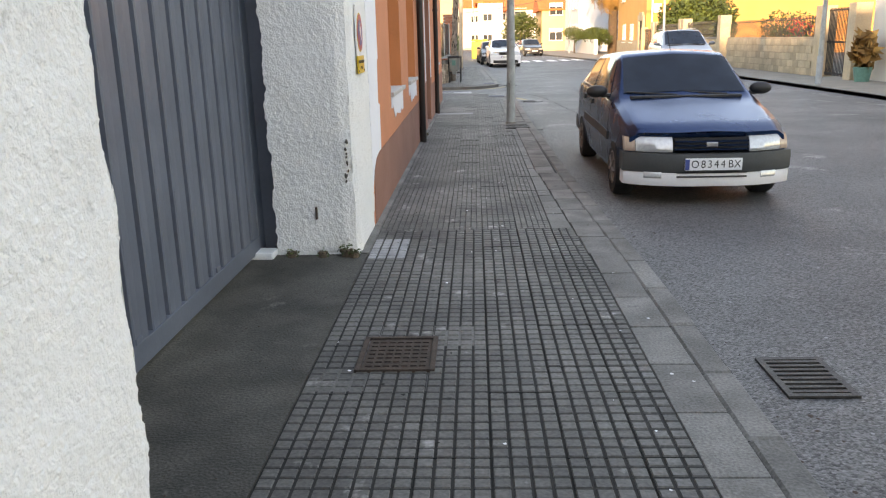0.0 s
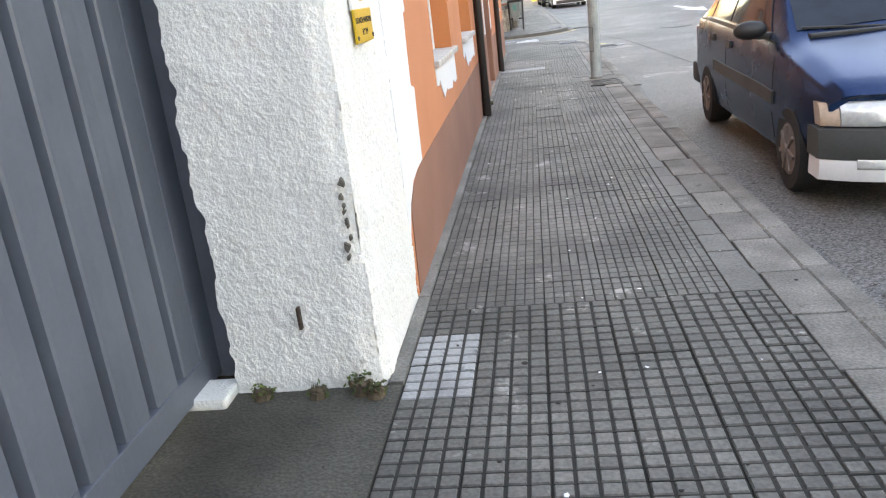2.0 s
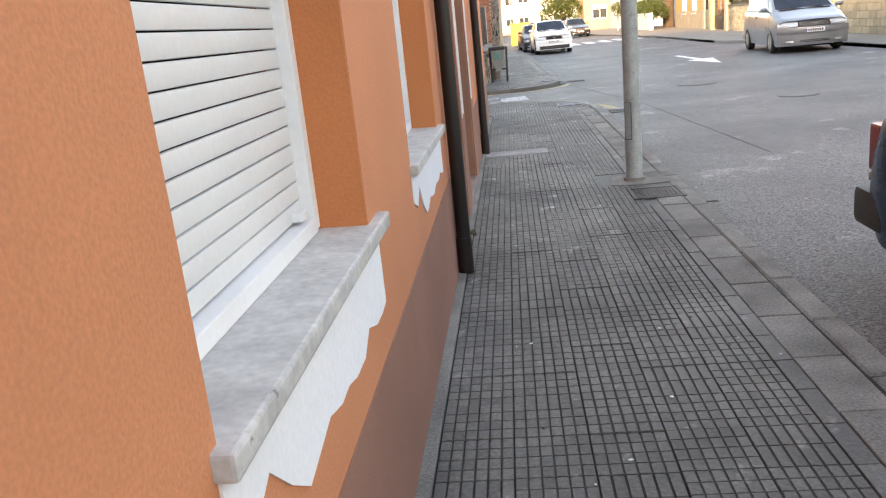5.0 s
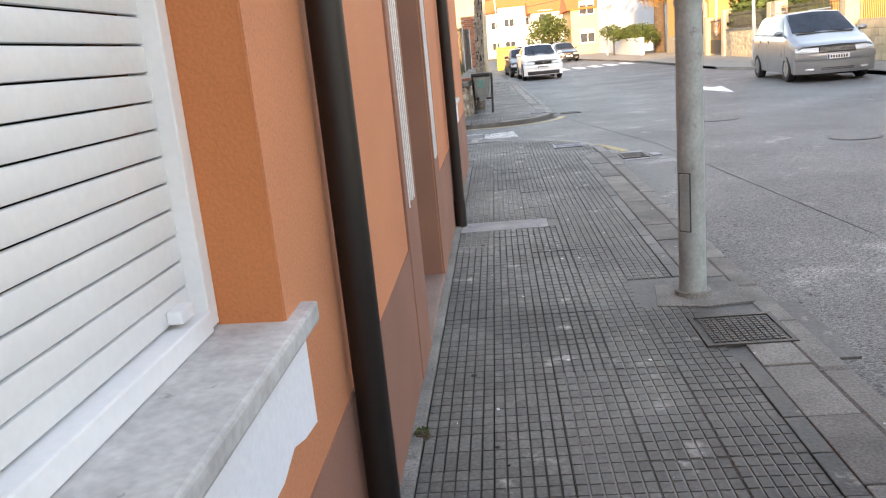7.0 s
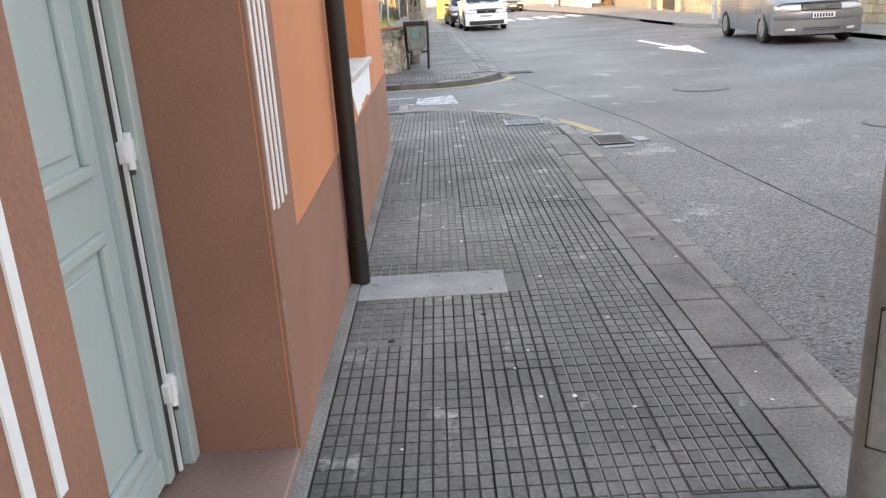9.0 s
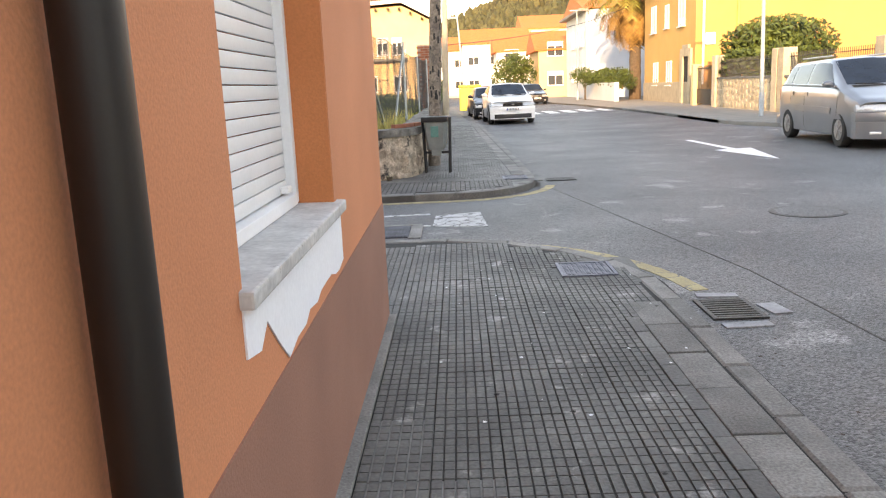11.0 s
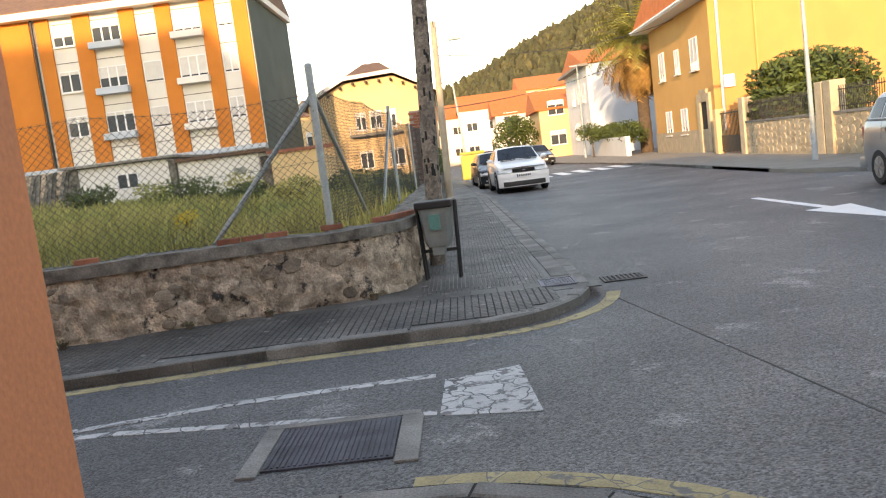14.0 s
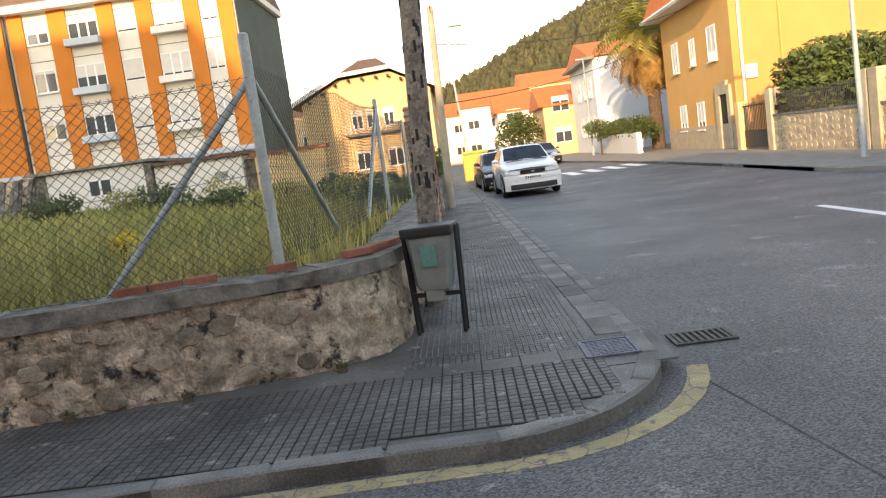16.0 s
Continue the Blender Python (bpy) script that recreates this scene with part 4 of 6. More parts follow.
struct("lamp_footing", prism(bmnew(), [(0.40, 14.40, -0.03), (0.66, 14.34, -0.03), (0.93, 14.38, -0.03), (0.92, 14.76, -0.03), (0.72, 14.84, -0.03), (0.46, 14.78, -0.03)], Vector((0, 0, 0.034))), KERB, "pale concrete footing of the lamp post", "pavement")


def lid(x0, x1, y0, y1, z, material, label, n=9, skew=0.0):
    t = thing("manhole_cover", label, "manhole cover", ((x0 + x1) / 2, (y0 + y1) / 2, z), rz=skew)
    w, h = (x1 - x0) / 2, (y1 - y0) / 2
    fr = bmnew()
    for q in ((-w, w, -h, -h + 0.025), (-w, w, h - 0.025, h), (-w, -w + 0.025, -h + 0.025, h - 0.025), (w - 0.025, w, -h + 0.025, h - 0.025)):
        box(fr, *q, -0.03, 0.010)
    part("frame", fr, material, t)
    bm = bmnew()
    box(bm, -w + 0.03, w - 0.03, -h + 0.03, h - 0.03, -0.03, 0.003)
    for i in range(n):
        for j in range(n):
            cx, cy = -w + 0.04 + (2 * w - 0.08) * (i + 0.5) / n, -h + 0.04 + (2 * h - 0.08) * (j + 0.5) / n
            s = (2 * w - 0.08) / n * 0.36
            box(bm, cx - s, cx + s, cy - s, cy + s, 0.0, 0.009)
    part("lid", bm, material, t)


LIDS = [(-0.59, -0.21, 3.43, 3.86), (0.51, 0.94, 13.75, 14.17), (0.36, 0.78, 21.63, 22.08), (0.29, 0.67, 27.97, 28.42)]
lid(*LIDS[0], 0.0, RUST, "rusty cast-iron cover set in the tiles", 7)
lid(*LIDS[1], 0.0, IRON, "dark cast-iron cover beside the lamp post", 11)
lid(*LIDS[2], 0.0, BLUEIRON, "blue-grey cast-iron cover near the kerb", 9)
lid(*LIDS[3], 0.0, BLUEIRON, "blue-grey cast-iron cover on the far corner", 9)


for a, b, c, d in LIDS:
    struct("cover_surround", B(a - 0.2, b + 0.2, c - 0.2, d + 0.2, -0.02, -0.0068), TILE, "cement bedding round the iron cover", "pavement")
struct("footing_surround", B(0.3, 0.92, 14.3, 14.95, -0.02, -0.0066), TILE, "cement bedding round the lamp footing", "pavement")


def drain(x0, x1, y0, y1, label, along_x=True, rz=0):
    t = thing("drain_grate", label, "drain", ((x0 + x1) / 2, (y0 + y1) / 2, ROAD), rz=rz)
    w, h = (x1 - x0) / 2, (y1 - y0) / 2
    part("pit", B(-w, w, -h, h, 0.001, 0.004), DARK, t)
    fr = bmnew()
    for q in ((-w, w, -h, -h + 0.03), (-w, w, h - 0.03, h), (-w, -w + 0.03, -h + 0.03, h - 0.03), (w - 0.03, w, -h + 0.03, h - 0.03)):
        box(fr, *q, 0, 0.014)
    part("frame", fr, IRON, t)
    n = 8
    for i in range(n):
        if along_x:
            y = -h + 0.03 + (2 * h - 0.06) * (i + 0.5) / n
            part("bar", B(-w + 0.03, w - 0.03, y - 0.012, y + 0.012, 0, 0.014), IRON, t)
        else:
            x = -w + 0.03 + (2 * w - 0.06) * (i + 0.5) / n
            part("bar", B(x - 0.012, x + 0.012, -h + 0.03, h - 0.03, 0, 0.014), IRON, t)


drain(1.39, 1.71, 3.32, 3.77, "cast-iron road drain grate by the kerb")
drain(1.20, 1.55, 20.74, 21.2, "cast-iron road drain at the corner")
drain(1.0, 1.46, 28.34, 28.68, "cast-iron road drain at the far corner", False)
# big rusty grating in the side street
t = thing("gutter_grating", "dark blue-grey ribbed steel plate in a cracked concrete surround", "grating", (-1.3, 24.32, ROAD))
part("plate", B(-0.36, 0.36, -0.33, 0.33, 0, 0.012), PLATEIRON, t)
bm = bmnew()
for i in range(22):
    box(bm, -0.34 + i * 0.0315, -0.325 + i * 0.0315, -0.31, 0.31, 0.012, 0.018)
part("ribs", bm, PLATEIRON, t)
bm = bmnew()
for q in ((-0.48, 0.48, 0.34, 0.42), (0.37, 0.50, -0.4, 0.335), (-0.48, -0.37, -0.4, 0.335)):
    box(bm, *q, 0, 0.015, 0.004)
part("surround", bm, KERB, t)
# round covers in the road
for x, y, r in ((4.3, 21.0, 0.33), (3.45, 24.6, 0.40)):
    t = thing("road_cover", "round iron cover sunk in a worn patch of asphalt", "manhole cover", (x, y, ROAD))
    part("rim", C((0, 0, 0), (0, 0, 0.006), r, seg=32), IRON, t)
    part("lid", C((0, 0, 0), (0, 0, 0.009), r * 0.88, seg=32), ASPHALT, t)


def paint(name, pts, material, label, z=0.004):
    return struct(name, prism(bmnew(), [(x, y, ROAD) for x, y in pts], Vector((0, 0, z))), material, label, "road marking")


paint("road_marking_stop", [(-0.70, 24.60), (-0.08, 24.47), (-0.14, 25.52), (-0.68, 25.36)], ROADPAINT, "cracked white painted block on the road")
paint("road_marking_line", [(-0.72, 24.62), (-0.72, 24.70), (-2.9, 25.03), (-4.2, 25.1), (-4.2, 25.02), (-2.9, 24.94)], ROADPAINT, "worn white line in the side street")
paint("road_marking_line", [(-0.75, 25.45), (-0.75, 25.55), (-2.2, 25.42), (-3.6, 25.12), (-3.6, 25.03), (-2.2, 25.32)], ROADPAINT, "worn white line in the side street")


def strip(outer, w, material, label, side=1):
    pts = [Vector(p) for p in outer]
    off = []
    for i, p in enumerate(pts):
        d = (pts[min(i + 1, len(pts) - 1)] - pts[max(i - 1, 0)]).normalized()
        off.append(p + Vector((-d.y, d.x)) * w * side)
    for k in range(len(pts) - 1):
        paint("road_marking_edge", [tuple(pts[k]), tuple(pts[k + 1]), tuple(off[k + 1]), tuple(off[k])], material, label)


strip([(x + 0.17 * max(0, min(1, (x + 0.9) / 1.2)) + 0.03, y + 0.16 * (y - 20.6) / 2.8) for x, y in NEAR[5:16]], 0.14, YELLOWPAINT, "worn yellow line round the near corner", -1)
strip([(x + 0.15 * max(0, min(1, (x + 1) / 1.5)), y - 0.06) for x, y in FARC[1:12]], 0.14, YELLOWPAINT, "worn yellow line round the far corner", -1)
# turn arrow and far markings
paint("road_marking_arrow", [(5.15, 35.4), (5.3, 35.4), (5.42, 32.6), (5.75, 32.7), (5.4, 30.3), (4.95, 32.5), (5.25, 32.55)], WHITEP, "white arrow painted on the road")
for i in range(6):
    x = 2.4 + i * 0.95
    paint("road_marking_crossing", [(x, 56.0 + i * .2), (x + 0.5, 56.0 + i * .2), (x + 0.4, 59.5 + i * .2), (x - 0.1, 59.5 + i * .2)], WHITEP, "white zebra stripe across the road")
# seam in the asphalt
paint("road_seam", [(0.955, 27.5), (0.97, 27.5), (1.9, 22.0), (2.3, 16.0), (2.285, 16.0), (1.885, 22.0)], APRON, "tarred seam in the asphalt", 0.0025)

# no-parking sign on the pier
sg = thing("no_parking_sign", "no-parking sign with yellow licence plate fixed to the white pier", "sign", (WALLX + 0.018, 5.96, 1.30))
part("backing", B(-0.012, 0, -0.15, 0.15, 0.10, 0.46, 0.003), WHITEP, sg)
part("yellow_panel", B(-0.006, 0.004, -0.155, 0.155, -0.02, 0.105, 0.003), SIGNYELLOW, sg)
def disc(r, x, seg=40):
    return C((x - 0.002, 0, 0.27), (x, 0, 0.27), r, seg=seg)
part("rim", disc(0.138, 0.0025), SIGNYELLOW, sg)
part("red_disc", disc(0.128, 0.004), SIGNRED, sg)
part("blue_disc", disc(0.092, 0.0055), SIGNBLUE, sg)
part("red_bar", B(0.0045, 0.007, -0.016, 0.016, -0.10, 0.10, m=Matrix.Translation((0, 0, 0.27)) @ Matrix.Rotation(radians(-45), 4, "X")), SIGNRED, sg)
part("worn_patch", prism(bmnew(), [(0.007, -0.03, 0.30), (0.007, 0.0, 0.34), (0.007, 0.03, 0.27), (0.007, 0.045, 0.21), (0.007, 0.015, 0.24), (0.007, -0.02, 0.26)], Vector((0.001, 0, 0))), WHITEP, sg, "scratched pale patch")
text_mesh("LICENCIA MUNICIPAL", 0.030, pose(0.0045, 0, 0.062, 90, 0, 90), INK, "lettering", sg)
text_mesh("Nº 219", 0.034, pose(0.0045, 0, 0.018, 90, 0, 90), INK, "lettering", sg)
for y, z in ((-0.14, 0.0), (0.14, 0.0)):
    part("screw", C((0.002, y, z), (0.008, y, z), 0.008, seg=10), IRON, sg)
# rust stain and chips on the pier
rnd = random.Random(4)
for k in range(9):
    zz = 0.55 + 0.033 * k + rnd.uniform(-.01, .01)
    if rnd.random() < 0.85:
        w, h = rnd.uniform(0.006, 0.013), rnd.uniform(0.010, 0.022)
        xx = -0.918 + rnd.uniform(-0.012, 0.012)
        pts = [(xx + w * math.cos(a) * rnd.uniform(.6, 1.2), 5.53, zz + h * math.sin(a) * rnd.uniform(.35, 1.3)) for a in [i * math.pi / 4 for i in range(8)]]
        struct("paint_chip", prism(bmnew(), pts, Vector((0, 0.02, 0))), CAP, "dark chipped spot in the white stucco", "stain")
struct("rust_stain", B(-1.165, -1.152, 5.525, 5.55, 0.27, 0.36, 0.003), RUST, "rusty iron stub in the stucco", "stain")


# ---- the empty plot: rubble wall, fence, field ----
WL = [(-1.02, 45.0), (-1.02, 31.0), (-1.03, 29.4), (-1.18, 28.95), (-1.55, 28.62), (-2.1, 28.47), (-4.0, 28.0), (-9.0, 26.9), (-14.0, 25.9)]


def along(pts, step):
    out = []
    for a, b in zip(pts, pts[1:]):
        n = max(1, round(math.dist(a, b) / step))
        for i in range(n):
            out.append(Vector(a).lerp(Vector(b), i / n))
    out.append(Vector(pts[-1]))
    return out


def wall_sheet(pts, z0, z1, thick, step, amp, cap):
    P2 = along(pts, step)
    bm = bmnew()
    nz = max(2, int((z1 - z0) / step))
    cols = []
    for i, p in enumerate(P2):
        d = (P2[min(i + 1, len(P2) - 1)] - P2[max(i - 1, 0)]).normalized()
        out = Vector((-d.y, d.x))
        top = z1 + (0.05 * noise.noise(Vector((p.x * 1.3, p.y * 1.3, 4))) if not cap else 0.04 * noise.noise(Vector((p.x * 1.3, p.y * 1.3, 4))))
        col = []
        for j in range(nz + 1):
            z = z0 + (top - z0) * j / nz
            q = Vector((p.x, p.y, z))
            h = noise.noise(q * 5) * 0.7 + noise.noise(q * 11) * 0.5 + noise.noise(q * 27) * 0.25
            cell = noise.cell(q * 6.5) * 0.4
            col.append(bm.verts.new((p.x + out.x * amp * (h + cell), p.y + out.y * amp * (h + cell), z)))
        for f in (0.33, 0.66, 1.0):
            q = Vector((p.x - out.x * thick * f, p.y - out.y * thick * f, top))
            col.append(bm.verts.new(q + Vector((0, 0, amp * noise.noise(q * 8)))))
        col.append(bm.verts.new((p.x - out.x * thick, p.y - out.y * thick, z0)))
        cols.append(col)
    for a, b in zip(cols, cols[1:]):
        for j in range(len(a) - 1):
            bm.faces.new((a[j], a[j + 1], b[j + 1], b[j]))
    bmesh.ops.recalc_face_normals(bm, faces=bm.faces)
    return bm


WR = WL[::-1]
WR = [(x, y) for x, y in WR]
def shifted(pts, d):
    P2 = [Vector(p) for p in pts]
    o = []
    for i, p in enumerate(P2):
        t_ = (P2[min(i + 1, len(P2) - 1)] - P2[max(i - 1, 0)]).normalized()
        o.append((p.x - t_.y * d, p.y + t_.x * d))
    return o
# outward is to the street side
struct("wall_rubble", wall_sheet(WL, -0.05, 0.68, 0.34, 0.04, 0.045, False), RUBBLE, "low rubble wall with flaking render", "wall", True)
struct("wall_coping", wall_sheet(shifted(WL, 0.04), 0.67, 0.79, 0.42, 0.05, 0.020, True), CAP, "dark mossy coping of the low rubble wall", "coping", True)
# red bricks left on the coping
bk = None
for i, (x, y, rz) in enumerate([(-1.9 + 0.0, 28.75, 14), (-2.5, 28.62, 14), (-2.75, 28.55, 14), (-3.0, 28.49, 14), (-1.22, 29.3, 62), (-1.1, 29.55, 66), (-4.4, 28.1, 13), (-5.1, 27.98, 13), (-1.35, 29.1, 40)]):
    b = thing("brick", "broken red brick lying on the coping", "brick", (x, y, 0.795), "bricks on the wall", rz=rz)
    bm = B(-0.12, 0.12, -0.055, 0.055, 0, 0.06, 0.008)
    part("block", bm, BRICK, b)


def field_z(x, y):
    return 0.62 + 0.045 * max(0, -x - 5) + 0.05 * noise.noise(Vector((x * 0.5, y * 0.5, 0)))


bm = bmnew()
nx, ny = 60, 50
g = [[None] * (ny + 1) for _ in range(nx + 1)]
for i in range(nx + 1):
    for j in range(ny + 1):
        x, y0 = -40 + 38.7 * i / nx, 26.2
        x = min(x, -1.35)
        base = 28.8 + min(0, (x + 2) * 0.235)
        y = base + (60 - base) * (j / ny) ** 1.5
        g[i][j] = bm.verts.new((x, y, field_z(x, y)))
for i in range(nx):
    for j in range(ny):
        bm.faces.new((g[i][j], g[i + 1][j], g[i + 1][j + 1], g[i][j + 1]))
tagged(struct("ground_field", bm, SOIL, "rough soil of the empty plot", "ground", True))


def blades(name, n, region, hmin, hmax, seed, material, label, w=0.012):
    rnd = random.Random(seed)
    verts, faces = [], []
    k = 0
    while k < n:
        x, y = rnd.uniform(region[0], region[1]), region[2] + (region[3] - region[2]) * rnd.random() ** 1.6
        if y < 28.95 + min(0, (x + 2) * 0.235):
            continue
        if noise.noise(Vector((x * 0.8, y * 0.8, 7))) < rnd.uniform(-0.6, 0.2):
            continue
        z = field_z(x, y) - 0.02
        h = rnd.uniform(hmin, hmax) * (0.7 + 0.6 * noise.noise(Vector((x * .4, y * .4, 2))) + 0.3)
        a = rnd.uniform(0, 6.28)
        dx, dy = math.cos(a), math.sin(a)
        lx, ly = rnd.uniform(-.35, .35) * h, rnd.uniform(-.35, .35) * h
        ww = w * (1 + (y - 28) * 0.09)
        i0 = len(verts)
        verts += [(x - dx * ww, y - dy * ww, z), (x + dx * ww, y + dy * ww, z), (x + lx * .4 + dx * ww * .6, y + ly * .4 + dy * ww * .6, z + h * .6), (x + lx * .4 - dx * ww * .6, y + ly * .4 - dy * ww * .6, z + h * .6), (x + lx, y + ly, z + h)]
        faces += [(i0, i0 + 1, i0 + 2, i0 + 3), (i0 + 3, i0 + 2, i0 + 4)]
        k += 1
    me = bpy.data.meshes.new(name)
    me.from_pydata(verts, [], faces)
    me.materials.append(material)
    return tagged(new(name, me), label, "grass", kind="stuff")


blades("grass", 42000, (-26, -1.5, 28.3, 54), 0.18, 0.44, 3, GRASSM, "tall dry yellow-green grass in the empty plot")


def leafy(bm_or_lists, c, r, n, size, rnd, flat=1.0, shell=0.55):
    verts, faces = bm_or_lists
    for _ in range(n):
        while True:
            p = Vector((rnd.uniform(-1, 1), rnd.uniform(-1, 1), rnd.uniform(-1, 1)))
            if shell < p.length < 1 and noise.noise(p * 2.3 + Vector(c)) > -0.28:
                break
        p = Vector((c[0] + p.x * r[0], c[1] + p.y * r[1], c[2] + p.z * r[2] * flat))
        u = Vector((rnd.uniform(-1, 1), rnd.uniform(-1, 1), rnd.uniform(-1, 1))).normalized()
        v = u.orthogonal().normalized()
        s = size * rnd.uniform(0.6, 1.3)
        i0 = len(verts)
        verts += [tuple(p - u * s), tuple(p + v * s * 0.45), tuple(p + u * s), tuple(p - v * s * 0.45)]
        faces.append((i0, i0 + 1, i0 + 2, i0 + 3))


def lmesh(name, lists, material, parent=None):
    me = bpy.data.meshes.new(name)
    me.from_pydata(lists[0], [], lists[1])
    me.materials.append(material)
    ob = new(name, me)
    if parent:
        ob.parent = parent
    return ob


def bush(name, label, c, r, n, size, seed, category="bush", trunk=0.0, material=None):
    rnd = random.Random(seed)
    t = thing(name, label, category, (c[0], c[1], c[2]))
    ls = ([], [])
    k = 7
    for i in range(k):
        a = i * 2.4
        q = (r[0] * 0.5 * math.cos(a), r[1] * 0.5 * math.sin(a), trunk + r[2] * (0.9 + 0.5 * rnd.uniform(-1, 1)))
        leafy(ls, q, (r[0] * 0.62, r[1] * 0.62, r[2] * 0.62), n // k, size, rnd, 1.0, 0.3)
    lmesh("crown", ls, material or LEAF, t)
    bm = bmnew()
    cyl(bm, (0, 0, -0.05), (0, 0, trunk + r[2] * 0.8), 0.05 + r[2] * 0.04, 0.03, 8)
    for i in range(4):
        a = i * 1.7
        cyl(bm, (0, 0, trunk + r[2] * 0.3), (r[0] * 0.6 * math.cos(a), r[1] * 0.6 * math.sin(a), trunk + r[2] * 1.1), 0.03, 0.012, 6)
    part("trunk", bm, BARK, t)
    return t


for i, (x, y, s) in enumerate([(-7.0, 44, 0.55), (-9.5, 46.5, 0.8), (-13.2, 47, 0.7), (-4.2, 47, 0.6), (-2.6, 43, 0.5), (-2.0, 38, 0.4), (-3.2, 49.0, 0.5)]):
    bush("bush", "low wild green bush in the empty plot", (x, y, field_z(x, y)), (s * 1.3, s, s * 0.7), 900, 0.07, 20 + i)
bush("flower_clump", "clump of bright yellow wild flowers", (-5.2, 33.5, field_z(-5.2, 33.5)), (0.22, 0.2, 0.25), 200, 0.03, 77, "flowers", material=mat("yellow_petals", (0.75, 0.50, 0.02), None, 0.7, bump=0))


for i, (x, y, s) in enumerate([(-6.0, 47.5, 0.6), (-8.2, 48.5, 0.75), (-11.3, 48.0, 0.6), (-3.6, 44.5, 0.55), (-2.4, 40.5, 0.45), (-5.0, 41.0, 0.4)]):
    bush("bush", "tall yellow-green weeds before the sheds", (x, y, field_z(x, y)), (s * 1.2, s, s * 0.8), 700, 0.06, 320 + i, material=GRASSM)


# ---- chain-link fence ----
def chainlink(a, b, z0a, z0b, z1, pitch=0.085, r=0.0029, sag=0.06, hmul=1.0):
    a, b = Vector((*a, 0)), Vector((*b, 0))
    L = (b - a).length
    d = (b - a) / L
    verts, faces = [], []
    H = z1 - min(z0a, z0b)
    def pt(s, z):
        f = s / L
        zz = z * (z1 - (z0a + (z0b - z0a) * f)) / H + (z0a + (z0b - z0a) * f)
        wob = 0.03 * noise.noise(Vector((s * 1.3, z * 1.5, 1)))
        nrm = Vector((-d.y, d.x, 0))
        return a + d * s + nrm * wob + Vector((0, 0, zz - sag * math.sin(math.pi * min(1, f * 2 % 1)) * z / H))
    def seg(p, q):
        t_ = (q - p).normalized()
        u = t_.orthogonal().normalized() * r
        v = t_.cross(u).normalized() * r
        i0 = len(verts)
        for e in (p, q):
            verts.extend([tuple(e + u), tuple(e - u * 0.5 + v * 0.87), tuple(e - u * 0.5 - v * 0.87)])
        faces.extend([(i0, i0 + 1, i0 + 4, i0 + 3), (i0 + 1, i0 + 2, i0 + 5, i0 + 4), (i0 + 2, i0, i0 + 3, i0 + 5)])
    n = int((L + H) / pitch)
    for k in range(n):
        for sgn in (1, -1):
            s0 = k * pitch - (H if sgn > 0 else 0)
            prev = None
            m = 10
            for i in range(m + 1):
                z = H * i / m
                s = s0 + z if sgn > 0 else s0 - z + 0.0
                if 0 <= s <= L:
                    p = pt(s, z)
                    if prev is not None:
                        seg(prev, p)
                    prev = p
                else:
                    prev = None
    for z in (0.02, H * 0.5, H - 0.02):
        prev = None
        for i in range(31):
            p = pt(L * i / 30, z)
            if prev is not None:
                seg(prev, p)
            prev = p
    return verts, faces


fe = thing("fence", "sagging galvanised chain-link fence on steel posts above the wall", "fence")
for nm, args in (("chain_link", ((-1.92, 28.72), (-6.6, 27.6), 0.82, 0.75, 2.32)), ("chain_link", ((-6.6, 27.6), (-13.0, 26.2), 0.75, 0.75, 2.3)), ("chain_link", ((-1.90, 28.78), (-1.62, 35.3), 0.82, 0.78, 2.42)), ("chain_link", ((-1.60, 35.4), (-1.30, 41.5), 0.8, 0.8, 2.3))):
    lmesh(nm, chainlink(*args), MESHWIRE, fe)
for x, y, z1, r in ((-1.91, 28.75, 2.62, 0.042), (-1.62, 35.3, 2.52, 0.035), (-1.45, 38.5, 2.3, 0.03), (-1.3, 41.5, 2.3, 0.03), (-6.6, 27.6, 2.5, 0.04)):
    pb = part("post", C((x, y, 0.70), (x, y, z1), r, seg=14), GALV, fe, smooth=True)
    part("cap", C((x, y, z1), (x, y, z1 + 0.02), r * 1.08, r * 0.6, seg=14), GALV, pb)
for p, q in (((-1.93, 28.76, 2.28), (-3.15, 28.46, 0.80)), ((-1.90, 28.80, 2.28), (-1.78, 31.2, 0.78)), ((-6.64, 27.6, 2.2), (-7.9, 27.3, 0.78)), ((-6.56, 27.6, 2.2), (-5.3, 27.9, 0.78)), ((-1.63, 35.25, 2.3), (-1.72, 33.2, 0.78))):
    part("brace", C(p, q, 0.028, seg=10), GALV, fe, smooth=True)

# litter bin on its stand
bn = thing("litter_bin", "grey litter bin with black lined rim on a dark metal stand", "litter bin", (-0.74, 29.35, 0), rz=-10)
bm = bmnew()
rings = []
for z, w, d in ((0.40, 0.125, 0.10), (0.46, 0.155, 0.125), (0.90, 0.195, 0.15), (0.92, 0.20, 0.155)):
    rings.append([(w * sx + 0.0, d * sy, z) for sx, sy in ((-1, -.7), (-.8, -1), (.8, -1), (1, -.7), (1, .7), (.8, 1), (-.8, 1), (-1, .7))])
part("bucket", loft(bm, rings), BINGREY, bn, smooth=True)
part("sticker", B(-0.06, 0.07, -0.151, -0.140, 0.62, 0.80, m=pose(0, 0, 0, 2.5)), BINGREEN, bn, "faded teal sticker")
part("liner", B(-0.225, 0.225, -0.175, 0.175, 0.86, 0.95, 0.02), BLACKP, bn, "black bag folded over the rim")
